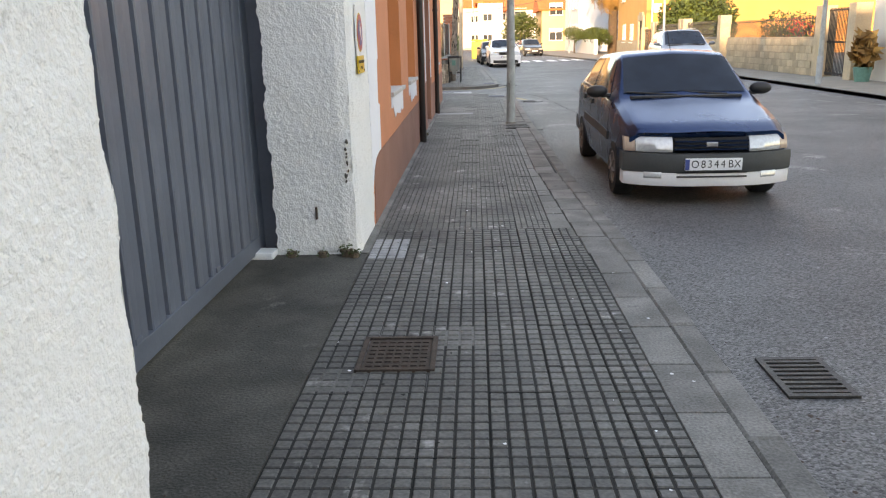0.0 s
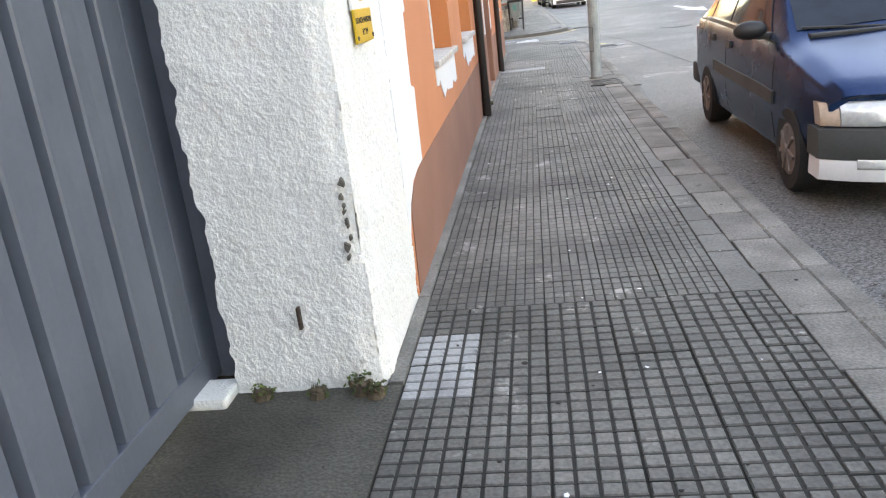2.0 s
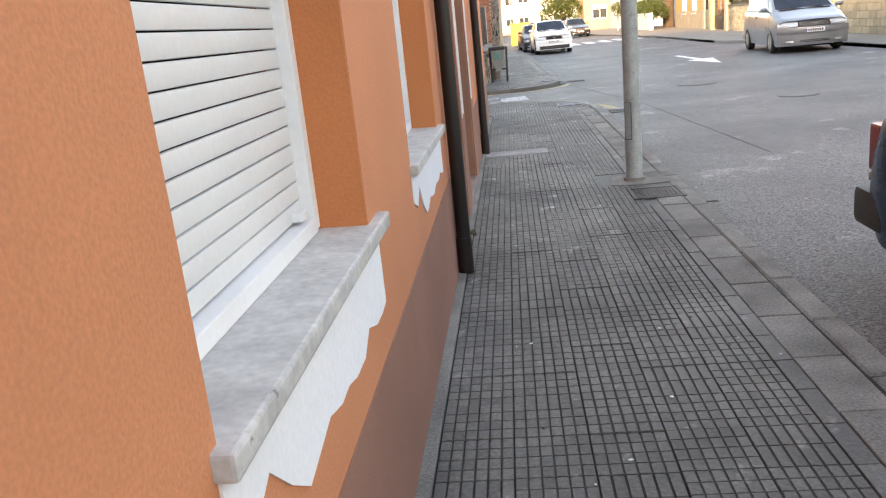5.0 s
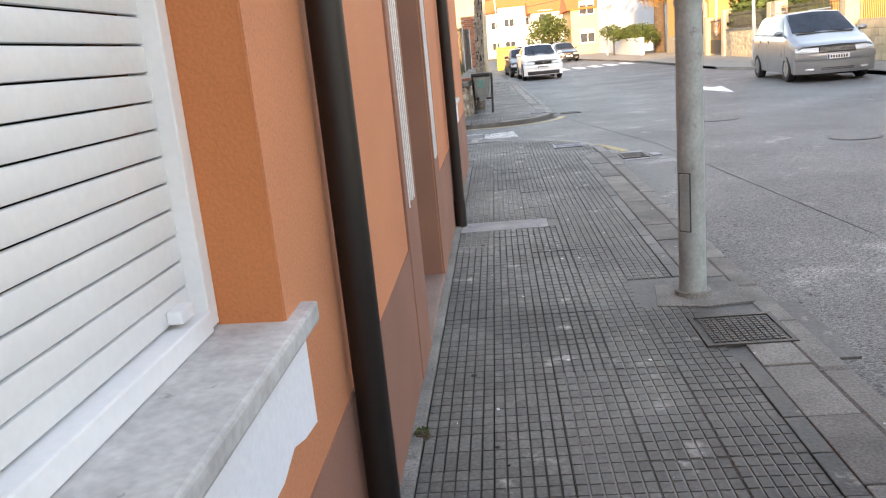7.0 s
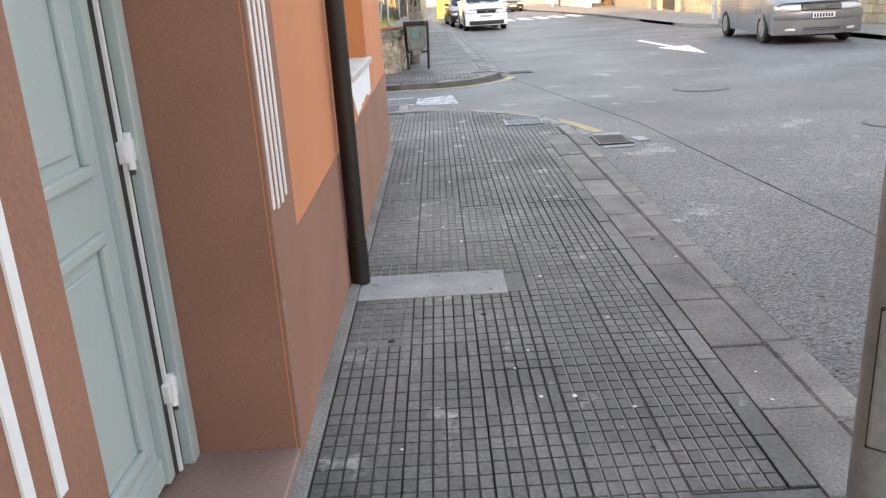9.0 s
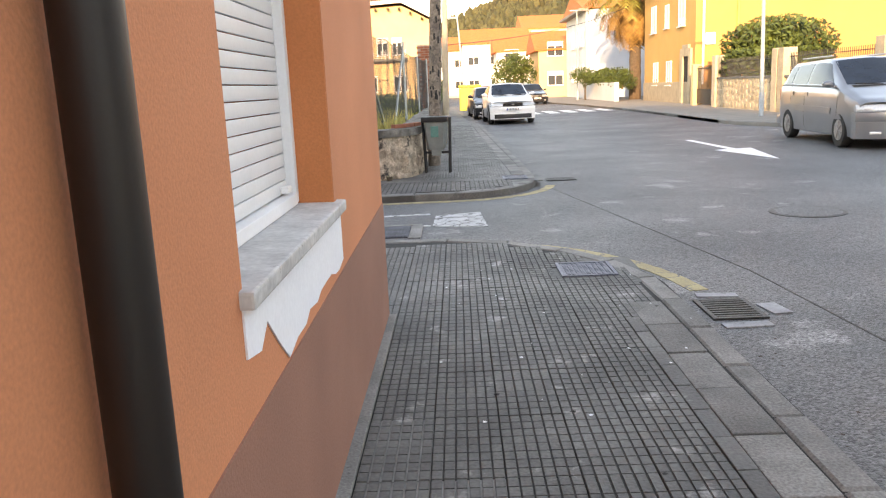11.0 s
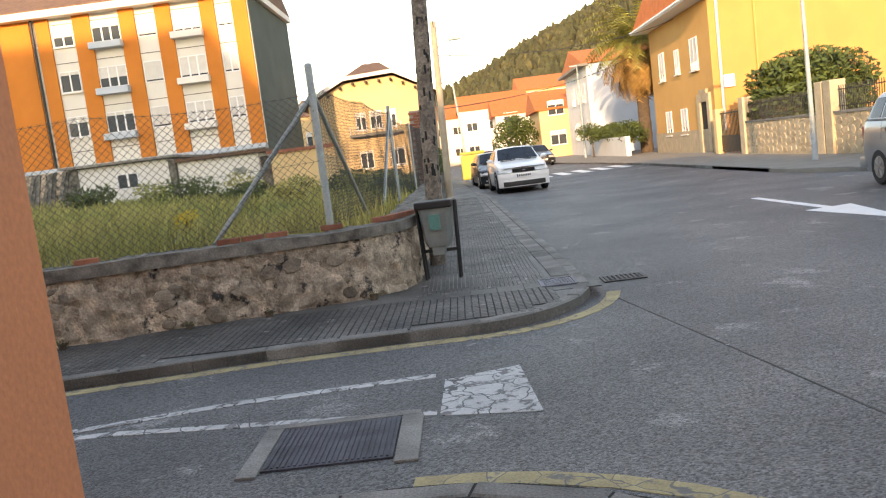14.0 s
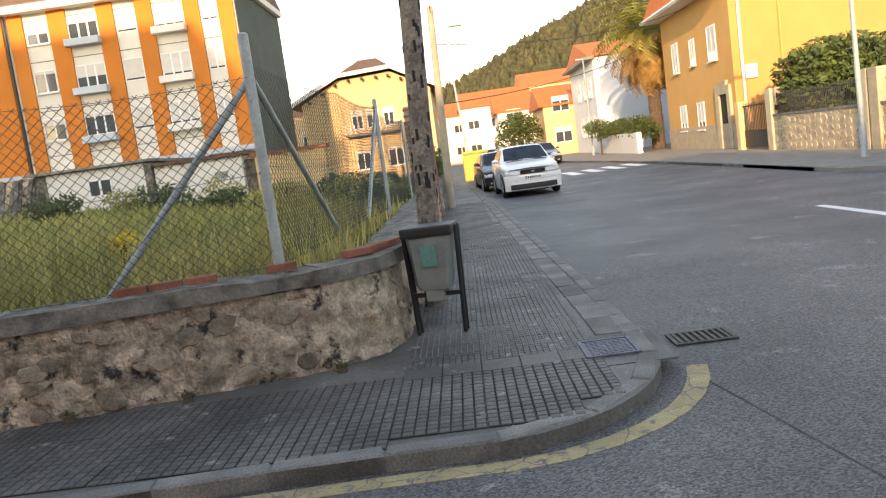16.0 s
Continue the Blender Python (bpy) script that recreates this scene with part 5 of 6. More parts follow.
for s in (1, -1):
    fm = bmnew()
    cyl(fm, (s * 0.205, -0.02, 0.0), (s * 0.235, -0.02, 0.93), 0.018, seg=10)
    cyl(fm, (s * 0.205, 0.08, 0.0), (s * 0.235, 0.06, 0.93), 0.018, seg=10)
    part("leg", fm, BLACKP, bn)
part("crossbar", B(-0.21, 0.21, -0.03, 0.0, 0.33, 0.37, 0.004), BLACKP, bn)
part("bracket_box", B(-0.08, 0.08, -0.09, 0.08, 0.30, 0.40, 0.008), BINGREY, bn)


def utility_pole(x, y, h, r0, r1, lean, label, material):
    t = thing("utility_pole", label, "pole", (x, y, 0))
    rings = []
    n = 24
    for k in range(n + 1):
        f = k / n
        r = r0 + (r1 - r0) * f
        rings.append([(lean[0] * f + r * (1 + 0.05 * noise.noise(Vector((i, k * .6, 1)))) * math.cos(i * math.pi / 8), lean[1] * f + r * math.sin(i * math.pi / 8), h * f - 0.02) for i in range(16)])
    part("shaft", loft(bmnew(), rings), material, t, smooth=True)
    return t


up = utility_pole(-0.84, 30.7, 9.0, 0.115, 0.085, (0.45, 0, 0), "weathered wooden utility pole with dark knots", WOODPOLE)
rnd = random.Random(11)
for k in range(46):
    z = rnd.uniform(1.0, 4.6)
    a = rnd.uniform(math.pi * 1.0, math.pi * 2.0)
    r = 0.113 - 0.03 * z / 9
    cx, cy = 0.45 * z / 9 + r * math.cos(a), r * math.sin(a)
    part("knot", B(-0.008, 0.008, -0.014, 0.014, -rnd.uniform(.02, .07), rnd.uniform(.02, .07), 0.005, pose(cx, cy, z, 0, 0, math.degrees(a))), DARK, up)
up2 = utility_pole(-0.80, 45.0, 5.6, 0.12, 0.09, (0.14, 0, 0), "pale concrete utility pole with a lamp arm", mat("pale_pole", (0.42, 0.35, 0.26), (0.34, 0.28, 0.21), 0.9))
part("arm", C((0.12, 0, 4.75), (0.62, 0, 5.02), 0.02, seg=8), GALV, up2)
part("lamp_head", B(0.55, 0.95, -0.09, 0.09, 4.95, 5.05, 0.03), GALV, up2)
for x, y, h, lx in ((0.15, 62.0, 5.2, -0.35), (-1.3, 78.0, 6.5, -0.2), (9.9, 43.2, 6.6, -0.1), (9.9, 23.7, 6.6, 0), (9.2, 80.0, 6.8, 0)):
    sl = thing("street_lamp", "slim galvanised street lamp post", "street lamp", (x, y, 0), "street lamps")
    part("pole", C((0, 0, 0), (lx, 0, h), 0.075, 0.045, seg=12), GALV, sl, smooth=True)
    part("sleeve", C((0, 0, 0), (lx * 0.12, 0, 0.8), 0.085, seg=12), mat("grey_blue_sleeve", (0.40, 0.46, 0.50), None, 0.6), sl)
    part("lamp_head", B(lx - 0.55, lx + 0.05, -0.09, 0.09, h - 0.02, h + 0.08, 0.03), GALV, sl)


def cable(p, q, sag, r=0.014):
    t = thing("overhead_cable", "black overhead cable between poles", "cable", group="overhead cables")
    p, q = Vector(p), Vector(q)
    bm = bmnew()
    prev = None
    for i in range(15):
        f = i / 14
        e = p.lerp(q, f) - Vector((0, 0, sag * 4 * f * (1 - f)))
        if prev:
            cyl(bm, prev, e, r, seg=6, caps=False)
        prev = e
    part("wire", bm, CABLE, t)


cable((-0.68, 45, 4.55), (12.1, 64.0, 7.2), 0.5)
cable((-0.70, 45, 2.9), (11.6, 72.0, 6.3), 0.4)
cable((-0.45, 30.7, 8.0), (-0.66, 45.0, 5.4), 0.2)

# brick pier and container beyond the fence
bp = thing("brick_pier", "old red brick wall end beyond the fence", "wall", (-1.30, 42.2, 0), kind="structure")
part("core", B(-0.29, 0.29, -0.29, 0.6, -0.1, 2.78), MORTAR, bp)
bmb = mesh_of(B(-0.118, 0.118, -0.03, 0.03, -0.032, 0.032, 0.006), "brick", BRICK)
for k in range(36):
    z = 0.04 + k * 0.076
    for i in range(3):
        xo = -0.25 + i * 0.25 + (0.06 if k % 2 else -0.06)
        if -0.3 < xo < 0.3:
            ob = new("brick", bmb); ob.parent = bp
            ob.matrix_basis = pose(xo, -0.285, z)
    for i in range(3):
        ob = new("brick", bmb); ob.parent = bp
        ob.matrix_basis = pose(0.285, -0.15 + i * 0.25, z, 0, 0, 90)
ct = thing("recycling_container", "yellow-green recycling container at the kerb", "container", (0.35, 60.5, 0))
part("bin_body", B(-0.6, 0.6, -0.55, 0.55, 0.1, 1.35, 0.08), CONTAINER, ct)
part("bin_lid", B(-0.63, 0.63, -0.58, 0.58, 1.36, 1.5, 0.06), CONTAINER, ct)
part("guard_rail", cyl(cyl(cyl(bmnew(), (0.75, -0.8, 0), (0.75, -0.8, 1.0), 0.03), (0.75, 0.8, 0), (0.75, 0.8, 1.0), 0.03), (0.75, -0.8, 1.0), (0.75, 0.8, 1.0), 0.03), WHITEP, ct)
struct("wall_garden", B(-1.5, -1.15, 45.0, 62.0, -0.1, 1.1), CAP, "low grey garden wall along the pavement", "wall")
bush("bush", "green shrub over the garden wall", (-1.2, 47.5, 0.9), (0.35, 0.5, 0.5), 500, 0.08, 91)


# ---- buildings ----
def window(parent, x0, x1, z0, z1, y, blind=0.0, frame_mat=None, sill=True, leaves=2, normal=-1, axis="y", recess=0.06):
    """A window on a wall in the plane y (or x) that faces the normal's side."""
    def bb(a0, a1, d0, d1, c0, c1, bev=0):
        lo, hi = sorted((y + normal * d0, y + normal * d1))
        return B(a0, a1, lo, hi, c0, c1, bev) if axis == "y" else B(lo, hi, a0, a1, c0, c1, bev)
    w = part("window", bb(x0, x1, -0.02, 0.010, z0, z1), WINGLASS, parent)
    fr = bmnew()
    def add(a0, a1, c0, c1, d=0.05):
        lo, hi = sorted((y + normal * 0.0, y + normal * d))
        if axis == "y":
            box(fr, a0, a1, lo, hi, c0, c1)
        else:
            box(fr, lo, hi, a0, a1, c0, c1)
    f = 0.06
    add(x0 - 0.02, x1 + 0.02, z0 - f, z0); add(x0 - 0.02, x1 + 0.02, z1, z1 + f); add(x0 - f, x0, z0 - f, z1 + f); add(x1, x1 + f, z0 - f, z1 + f)
    for i in range(1, leaves):
        xm = x0 + (x1 - x0) * i / leaves
        add(xm - 0.04, xm + 0.04, z0, z1, 0.04)
    part("window_frame", fr, frame_mat or WHITEP, w)
    if blind:
        part("blind", bb(x0, x1, 0.012, 0.03, z1 - (z1 - z0) * blind, z1), CURTAIN, w)
    if sill:
        part("window_sill", bb(x0 - 0.1, x1 + 0.1, -0.02, 0.14, z0 - f - 0.06, z0 - f), WHITEF, w)
    return w


def gable(bm, x0, x1, y0, y1, z0, eave, ridge, along_x=False):
    if along_x:
        ym = (y0 + y1) / 2
        prism(bm, [(x0, y0, z0), (x0, y1, z0), (x0, y1, eave), (x0, ym, ridge), (x0, y0, eave)], Vector((x1 - x0, 0, 0)))
    else:
        xm = (x0 + x1) / 2
        prism(bm, [(x0, y0, z0), (x1, y0, z0), (x1, y0, eave), (xm, y0, ridge), (x0, y0, eave)], Vector((0, y1 - y0, 0)))
    return bm


# apartment block: facade in plane y, striped orange and white
AY = 63.0
ap = thing("apartment_building", "orange and white striped apartment block with dark green end wall", "apartment block")
k0 = (AY - 22.6) / 43.4          # scale of plan distances from the walk's end
def ax(x): return -1.2 + (x + 0.4) * k0
def az(z): return 1.52 + (z - 1.52) * k0
x0, x1, zb, zt = ax(-46), ax(-10.4), az(3.5), az(12.0)
part("wall", B(x0, x1, AY, AY + 10, ROAD, zt), APTWHITE, ap)
part("end_wall", B(x1, x1 + 0.05, AY + 0.02, AY + 10, ROAD, zt + 0.6), APTGREEN, ap, "dark green painted end wall")
for xa, xb in ((-22.75, -21.95), (-20.55, -19.55), (-17.85, -16.95), (-15.75, -14.85), (-13.15, -12.3), (-11.3, -10.45), (-25.0, -23.1), (-27.6, -26.6), (-30.0, -29.0), (-33, -32)):
    part("stripe", B(ax(xa), ax(xb), AY - 0.12, AY, zb, zt), APTORANGE, ap, "orange vertical stripe")
part("ledge", B(x0, x1, AY - 0.5, AY, zb - 0.25, zb), PALEBLUE, ap, "pale ledge over the ground floor")
part("cornice", B(x0, x1 + 0.3, AY - 0.7, AY + 10, zt, zt + 0.35), WHITEF, ap)
part("roof", gable(bmnew(), x0, x1 + 0.2, AY - 0.6, AY + 10.6, zt + 0.35, zt + 0.45, zt + 3.0, True), BROWNROOF, ap)
part("downpipe", C((ax(-22.9), AY - 0.2, zb), (ax(-22.9), AY - 0.2, zt), 0.07), BLACKP, ap)
cols = [(-21.8, -20.7, 2), (-19.5, -17.95, 3), (-16.85, -15.85, 0), (-14.75, -13.25, 3), (-12.2, -11.4, 2), (-26.4, -25.2, 2), (-28.8, -27.8, 2)]
for ci, (xa, xb, lv) in enumerate(cols):
    for fi, zc in enumerate((5.55, 8.15, 10.75)):
        z0, z1 = az(zc - 0.35), az(zc + 0.75)
        if lv and not (ci in (3, 4)):
            window(ap, ax(xa), ax(xb), z0, z1, AY, (0.3, 0.15, 0.55)[(ci + fi) % 3], leaves=lv)
        else:
            window(ap, ax(xa), ax(xb), z0, z1, AY, 0.92, leaves=max(1, lv), sill=False)
        if lv == 3:
            part("balcony", B(ax(xa) - 0.15, ax(xb) + 0.15, AY - 0.55, AY - 0.02, z0 - 0.42, z0 - 0.08), PALEBLUE if ci == 1 else WHITEF, ap, "shallow flower balcony")
    for zc in (4.3, 6.75, 9.4, 11.6):
        part("joint", B(ax(xa) - 0.1, ax(xb) + 0.1, AY - 0.012, AY, az(zc), az(zc) + 0.04), CAP, ap)
for xa, xb in ((-19.0, -17.5), (-14.6, -13.2), (-12.6, -11.4)):
    part("shopfront", B(ax(xa), ax(xb), AY - 0.03, AY, 1.5, zb - 0.35), DARK, ap)

# sheds in the plot
SY = 51.5
sh = thing("shed", "low white rendered shed with a flat grey roof", "shed")
kk = (SY - 22.6) / 27.4
def sx(x): return -0.4 + (x + 0.4) * kk
def sz(z): return 1.52 + (z - 1.52) * kk
part("wall", B(sx(-14.8), sx(-11.3), SY, SY + 6, 0.6, sz(2.65)), WHITEF, sh)
part("pillar", B(sx(-15.15), sx(-14.8), SY - 0.05, SY + 6, 0.6, sz(2.72)), CAP, sh)
part("pillar", B(sx(-11.3), sx(-11.05), SY - 0.05, SY + 6, 0.5, sz(2.6)), CAP, sh)
part("roof", B(sx(-15.4), sx(-11.0), SY - 0.25, SY + 6.2, sz(2.68), sz(2.77)), PAVE2, sh)
window(sh, sx(-13.3), sx(-12.55), sz(1.75), sz(2.25), SY, 0, leaves=2, sill=False)
sh2 = thing("shed", "long pale grey shed with a small grille", "shed")
part("wall", B(sx(-11.0), sx(-7.9), SY + 0.1, SY + 6, 0.5, sz(2.45)), APTWHITE, sh2)
part("roof", B(sx(-11.0), sx(-7.6), SY - 0.1, SY + 6.2, sz(2.46), sz(2.58)), BROWNROOF, sh2)
gr = part("grille", B(sx(-8.9), sx(-8.45), SY + 0.06, SY + 0.1, sz(1.75), sz(1.98)), BINGREY, sh2)
part("door", B(sx(-7.9), sx(-7.5), SY + 0.4, SY + 0.5, 0.5, sz(2.3)), CAP, sh2)
wl = thing("wall_yellow", "sunlit cream garden wall in the plot", "wall", kind="structure")
part("panel", B(sx(-7.3), sx(-4.9), SY - 0.5, SY, 0.3, sz(2.32)), CREAM, wl)
part("coping", B(sx(-7.4), sx(-4.8), SY - 0.6, SY + 0.1, sz(2.32), sz(2.44)), BRICK, wl)
wd = thing("timber_stack", "stack of grey weathered boards leaning by the shed", "boards", (sx(-15.9), SY - 0.6, field_z(sx(-15.9), SY)))
for i in range(12):
    part("board", B(-0.07, 0.07, -0.02, 0.02, 0, 1.6, 0, pose(-0.9 + i * 0.15, 0.1 * (i % 3), 0, -18, 12 - 3 * (i % 4), 0)), CAP, wd)
struct("wall_stone_far", B(-30, sx(-15.2), SY + 1, SY + 1.4, 0.8, sz(2.7)), RUBBLE, "dark stone wall behind the plot", "wall")

# cream house at the end of the plot
hc = thing("cream_house", "cream two-storey house with hipped brown tile roof", "house")
HY = 75.0
part("wall", prism(bmnew(), [(-10.2, HY, 0), (-1.7, HY, 0), (-1.7, HY, 6.0), (-4.2, HY, 7.35), (-7.6, HY, 7.2), (-10.2, HY, 5.9)], Vector((0, 12, 0))), CREAM, hc)
for pts in ([(-10.9, 5.75), (-7.5, 7.35), (-7.5, 7.6), (-10.9, 6.0)], [(-7.5, 7.35), (-4.1, 7.5), (-4.1, 7.75), (-7.5, 7.6)], [(-4.1, 7.5), (-1.15, 5.9), (-1.15, 6.15), (-4.1, 7.75)]):
    part("eave", prism(bmnew(), [(x, HY - 0.6, z) for x, z in pts], Vector((0, 13.2, 0))), BROWNROOF, hc)
    part("fascia", prism(bmnew(), [(x, HY - 0.68, z - 0.04) for x, z in pts], Vector((0, 0.07, 0))), WHITEF, hc, "pale fascia board")
part("roof_cap", prism(bmnew(), [(-7.4, HY - 0.5, 7.6), (-4.2, HY - 0.5, 7.75), (-5.2, HY + 3, 8.7), (-6.4, HY + 3, 8.7)], Vector((0, 0.6, -0.1))), BROWNROOF, hc)
for xx in (-9.6, -8.7, -7.8, -6.9, -6.0, -5.1, -4.3, -3.5, -2.7, -2.0):
    zz = 5.75 + (xx + 10.2) * 0.5 if xx < -7.6 else (7.15 if xx < -4.2 else 7.2 - (xx + 4.2) * 0.52)
    part("rafter", B(xx - 0.07, xx + 0.07, HY - 0.55, HY, zz - 0.16, zz), BARK, hc)
for xa, xb in ((-7.0, -6.4), (-6.0, -5.3), (-4.9, -4.3)):
    window(hc, xa, xb, 3.95, 5.05, HY, 0.3, leaves=2)
part("balcony", B(-7.5, -3.9, HY - 0.7, HY, 3.45, 3.6), PAVE2, hc)
for i in range(13):
    part("baluster", C((-7.45 + i * 0.29, HY - 0.65, 3.6), (-7.45 + i * 0.29, HY - 0.65, 4.2), 0.03, seg=6), WHITEP, hc)
for xa, xb in ((-7.0, -6.2), (-4.9, -4.0)):
    window(hc, xa, xb, 1.3, 2.4, HY, 0.1, leaves=2)

# yellow house on the opposite side
yh = thing("yellow_house", "bright yellow two-storey house with stone-clad base and white eaves", "house")
YX, Y0, Y1 = 12.1, 58.3, 69.6
part("wall", gable(bmnew(), YX, 30.0, Y0, Y1, -0.1, 7.3, 9.6, True), YELLOW, yh)
# street front gets its own ochre, which carries its duller light
part("front_skin", B(YX - 0.03, YX, Y0, Y1, -0.1, 7.25), TAN, yh, "ochre street front, its duller light put into the colour")
part("stone_base", B(YX - 0.10, YX - 0.03, Y0, Y1, -0.1, 1.15), STONEW, yh, "stone cladding at the foot of the front")
part("eave", B(YX - 1.0, YX + 0.1, Y0 - 0.5, Y1 + 0.5, 7.3, 7.5), WHITEF, yh)
part("gutter", C((YX - 1.0, Y0 - 0.5, 7.42), (YX - 1.0, Y1 + 0.5, 7.42), 0.08), WHITEP, yh)
part("roof", gable(bmnew(), YX - 0.9, 30.0, Y0 - 0.4, Y1 + 0.4, 7.5, 7.55, 10.0, True), ROOFTILE, yh)
for (ya, yb, za, zc) in ((60.3, 61.4, 4.2, 5.7), (63.6, 64.3, 4.3, 5.5), (66.6, 67.6, 4.2, 5.7), (62.9, 63.9, 1.05, 2.3), (66.0, 67.0, 1.05, 2.3)):
    window(yh, ya, yb, za, zc, YX - 0.035, 0.75, axis="x", leaves=2)
dr = part("door", B(YX - 0.06, YX - 0.034, 59.2, 60.3, 0.05, 2.5), DARK, yh)
part("door_surround", box(box(box(bmnew(), YX - 0.16, YX - 0.03, 58.8, 59.2, 0.0, 2.9), YX - 0.16, YX - 0.03, 60.3, 60.75, 0.0, 2.9), YX - 0.16, YX - 0.03, 59.2, 60.3, 2.5, 3.1), STONEW, yh)
part("downpipe", C((YX + 0.35, Y0 - 0.08, 1.0), (YX + 0.35, Y0 - 0.08, 7.3), 0.06), WHITEP, yh)
part("meter_box", B(YX + 0.45, YX + 0.95, Y0 - 0.15, Y0, 3.0, 3.6, 0.02), WHITEP, yh)
part("downpipe", C((YX + 2.1, Y0 - 0.06, 1.4), (YX + 2.1, Y0 - 0.06, 7.4), 0.05), TAN, yh)

# front garden wall with railings
for (ya, yb) in ((53.0, 46.0), (45.4, 38.6)):
    gw = thing("garden_wall", "flagstone garden wall topped with dark iron railings", "wall", kind="structure")
    part("base", B(11.45, 11.75, yb, ya, -0.05, 1.25), STONEW, gw)
    part("coping", B(11.40, 11.80, yb, ya, 1.25, 1.33), KERB, gw)
    rr = random.Random(int(ya))
    y = yb + 0.05
    while y < ya - 0.3:
        z = 0.02
        while z < 1.15:
            h_, w_ = rr.uniform(0.2, 0.34), rr.uniform(0.25, 0.5)
            pts = [(11.45, y + w_ * 0.5 * (1 + 0.92 * math.cos(a) * rr.uniform(.8, 1.05)), min(1.23, z + h_ * 0.5 * (1 + 0.92 * math.sin(a) * rr.uniform(.8, 1.05)))) for a in [i * math.pi / 3 + 0.3 for i in range(6)]]
            part("stone", prism(bmnew(), pts, Vector((-0.025, 0, 0))), STONEW, gw)
            z += h_
        y += 0.40
    rl = bmnew()
    y = yb + 0.1
    while y < ya:
        box(rl, 11.59, 11.61, y - 0.01, y + 0.01, 1.33, 2.1)
        y += 0.13
    box(rl, 11.585, 11.615, yb, ya, 1.45, 1.48); box(rl, 11.585, 11.615, yb, ya, 1.95, 1.98)
    part("railing", rl, BLACKP, gw)
    for y in (ya, yb):
        part("pillar", B(11.35, 11.85, y - 0.25, y + 0.25, -0.05, 2.3, 0.02), STONEW, gw)
gt = thing("garden_gate", "dark iron garden gate beside the yellow house", "gate", (11.6, 0, 0))
for i in range(17):
    part("bar", B(-0.012, 0.012, 53.4 + i * 0.17, 53.424 + i * 0.17, 0.05, 1.9), BLACKP, gt)
gb = bmnew()
box(gb, -0.02, 0.02, 53.3, 56.3, 0.1, 0.16); box(gb, -0.02, 0.02, 53.3, 56.3, 1.75, 1.81)
box(gb, -0.008, 0.008, 53.3, 56.3, 0.16, 0.8)
part("gate_frame", gb, BLACKP, gt)
part("gate_post", B(-0.2, 0.2, 56.3, 56.7, -0.05, 2.0, 0.02), CREAM, gt)
bush("shrub", "dense dark green garden shrub behind the railings", (14.0, 52.5, 0), (2.3, 2.0, 1.7), 10000, 0.15, 51, trunk=0.7)
# block wall, gate and house nearer on that side
bw = thing("block_wall", "pale stone block wall with iron railings and red flowers", "wall", kind="structure")
part("base", B(11.6, 11.9, 28.2, 38.0, -0.05, 1.3), STONEW, bw)
blk = mesh_of(B(-0.02, 0.02, -0.255, 0.255, -0.115, 0.115, 0.008), "block", STONEW)
for k in range(5):
    for i in range(18):
        ob = new("block", blk); ob.parent = bw
        ob.matrix_basis = pose(11.59, 28.5 + i * 0.53 + (0.26 if k % 2 else 0), 0.12 + k * 0.25)
rl = bmnew()
y = 28.3
while y < 38.0:
    box(rl, 11.74, 11.76, y, y + 0.02, 1.3, 2.0)
    y += 0.13
box(rl, 11.735, 11.765, 28.3, 38.0, 1.9, 1.93)
part("railing", rl, BLACKP, bw)
part("pillar", B(11.5, 12.0, 27.7, 28.2, -0.05, 2.3, 0.02), STONEW, bw)
part("pillar", B(11.5, 12.0, 25.3, 25.8, -0.05, 2.3, 0.02), STONEW, bw)
gt2 = thing("entrance_gate", "tall dark green barred iron gate", "gate", (11.75, 0, 0))
for i in range(18):
    part("bar", B(-0.012, 0.012, 25.85 + i * 0.105, 25.875 + i * 0.105, 0.05, 2.2), BLACKP, gt2)
gb = bmnew()
box(gb, -0.02, 0.02, 25.8, 27.7, 0.1, 0.16); box(gb, -0.02, 0.02, 25.8, 27.7, 1.1, 1.16); box(gb, -0.02, 0.02, 25.8, 27.7, 2.1, 2.16)
part("gate_frame", gb, BLACKP, gt2)
bush("flower_bush", "green bush behind the block wall", (13.0, 34.5, 0.6), (1.0, 1.8, 0.9), 1800, 0.09, 61)
bush("flower_bush", "red flowering plant over the railings", (12.3, 31.5, 1.1), (0.3, 1.0, 0.5), 220, 0.06, 62, material=REDFLOWER)
hn = thing("white_house", "white house with a plain rendered front", "house")
part("wall", B(12.0, 22.0, 10.0, 25.2, -0.1, 6.5), WHITEF, hn)
part("roof", B(11.5, 22.4, 9.6, 25.5, 6.5, 6.8), ROOFTILE, hn)
pp = thing("potted_plant", "yellowing spiky plant in a teal pot", "plant", (11.5, 24.5, 0))
part("pot", C((0, 0, 0), (0, 0, 0.42), 0.2, 0.27, 16), BINGREEN, pp)
ls = ([], [])
leafy(ls, (0, 0, 0.9), (0.35, 0.35, 0.6), 160, 0.22, random.Random(5), 1, 0.1)
lmesh("leaves", ls, DRYFROND, pp)

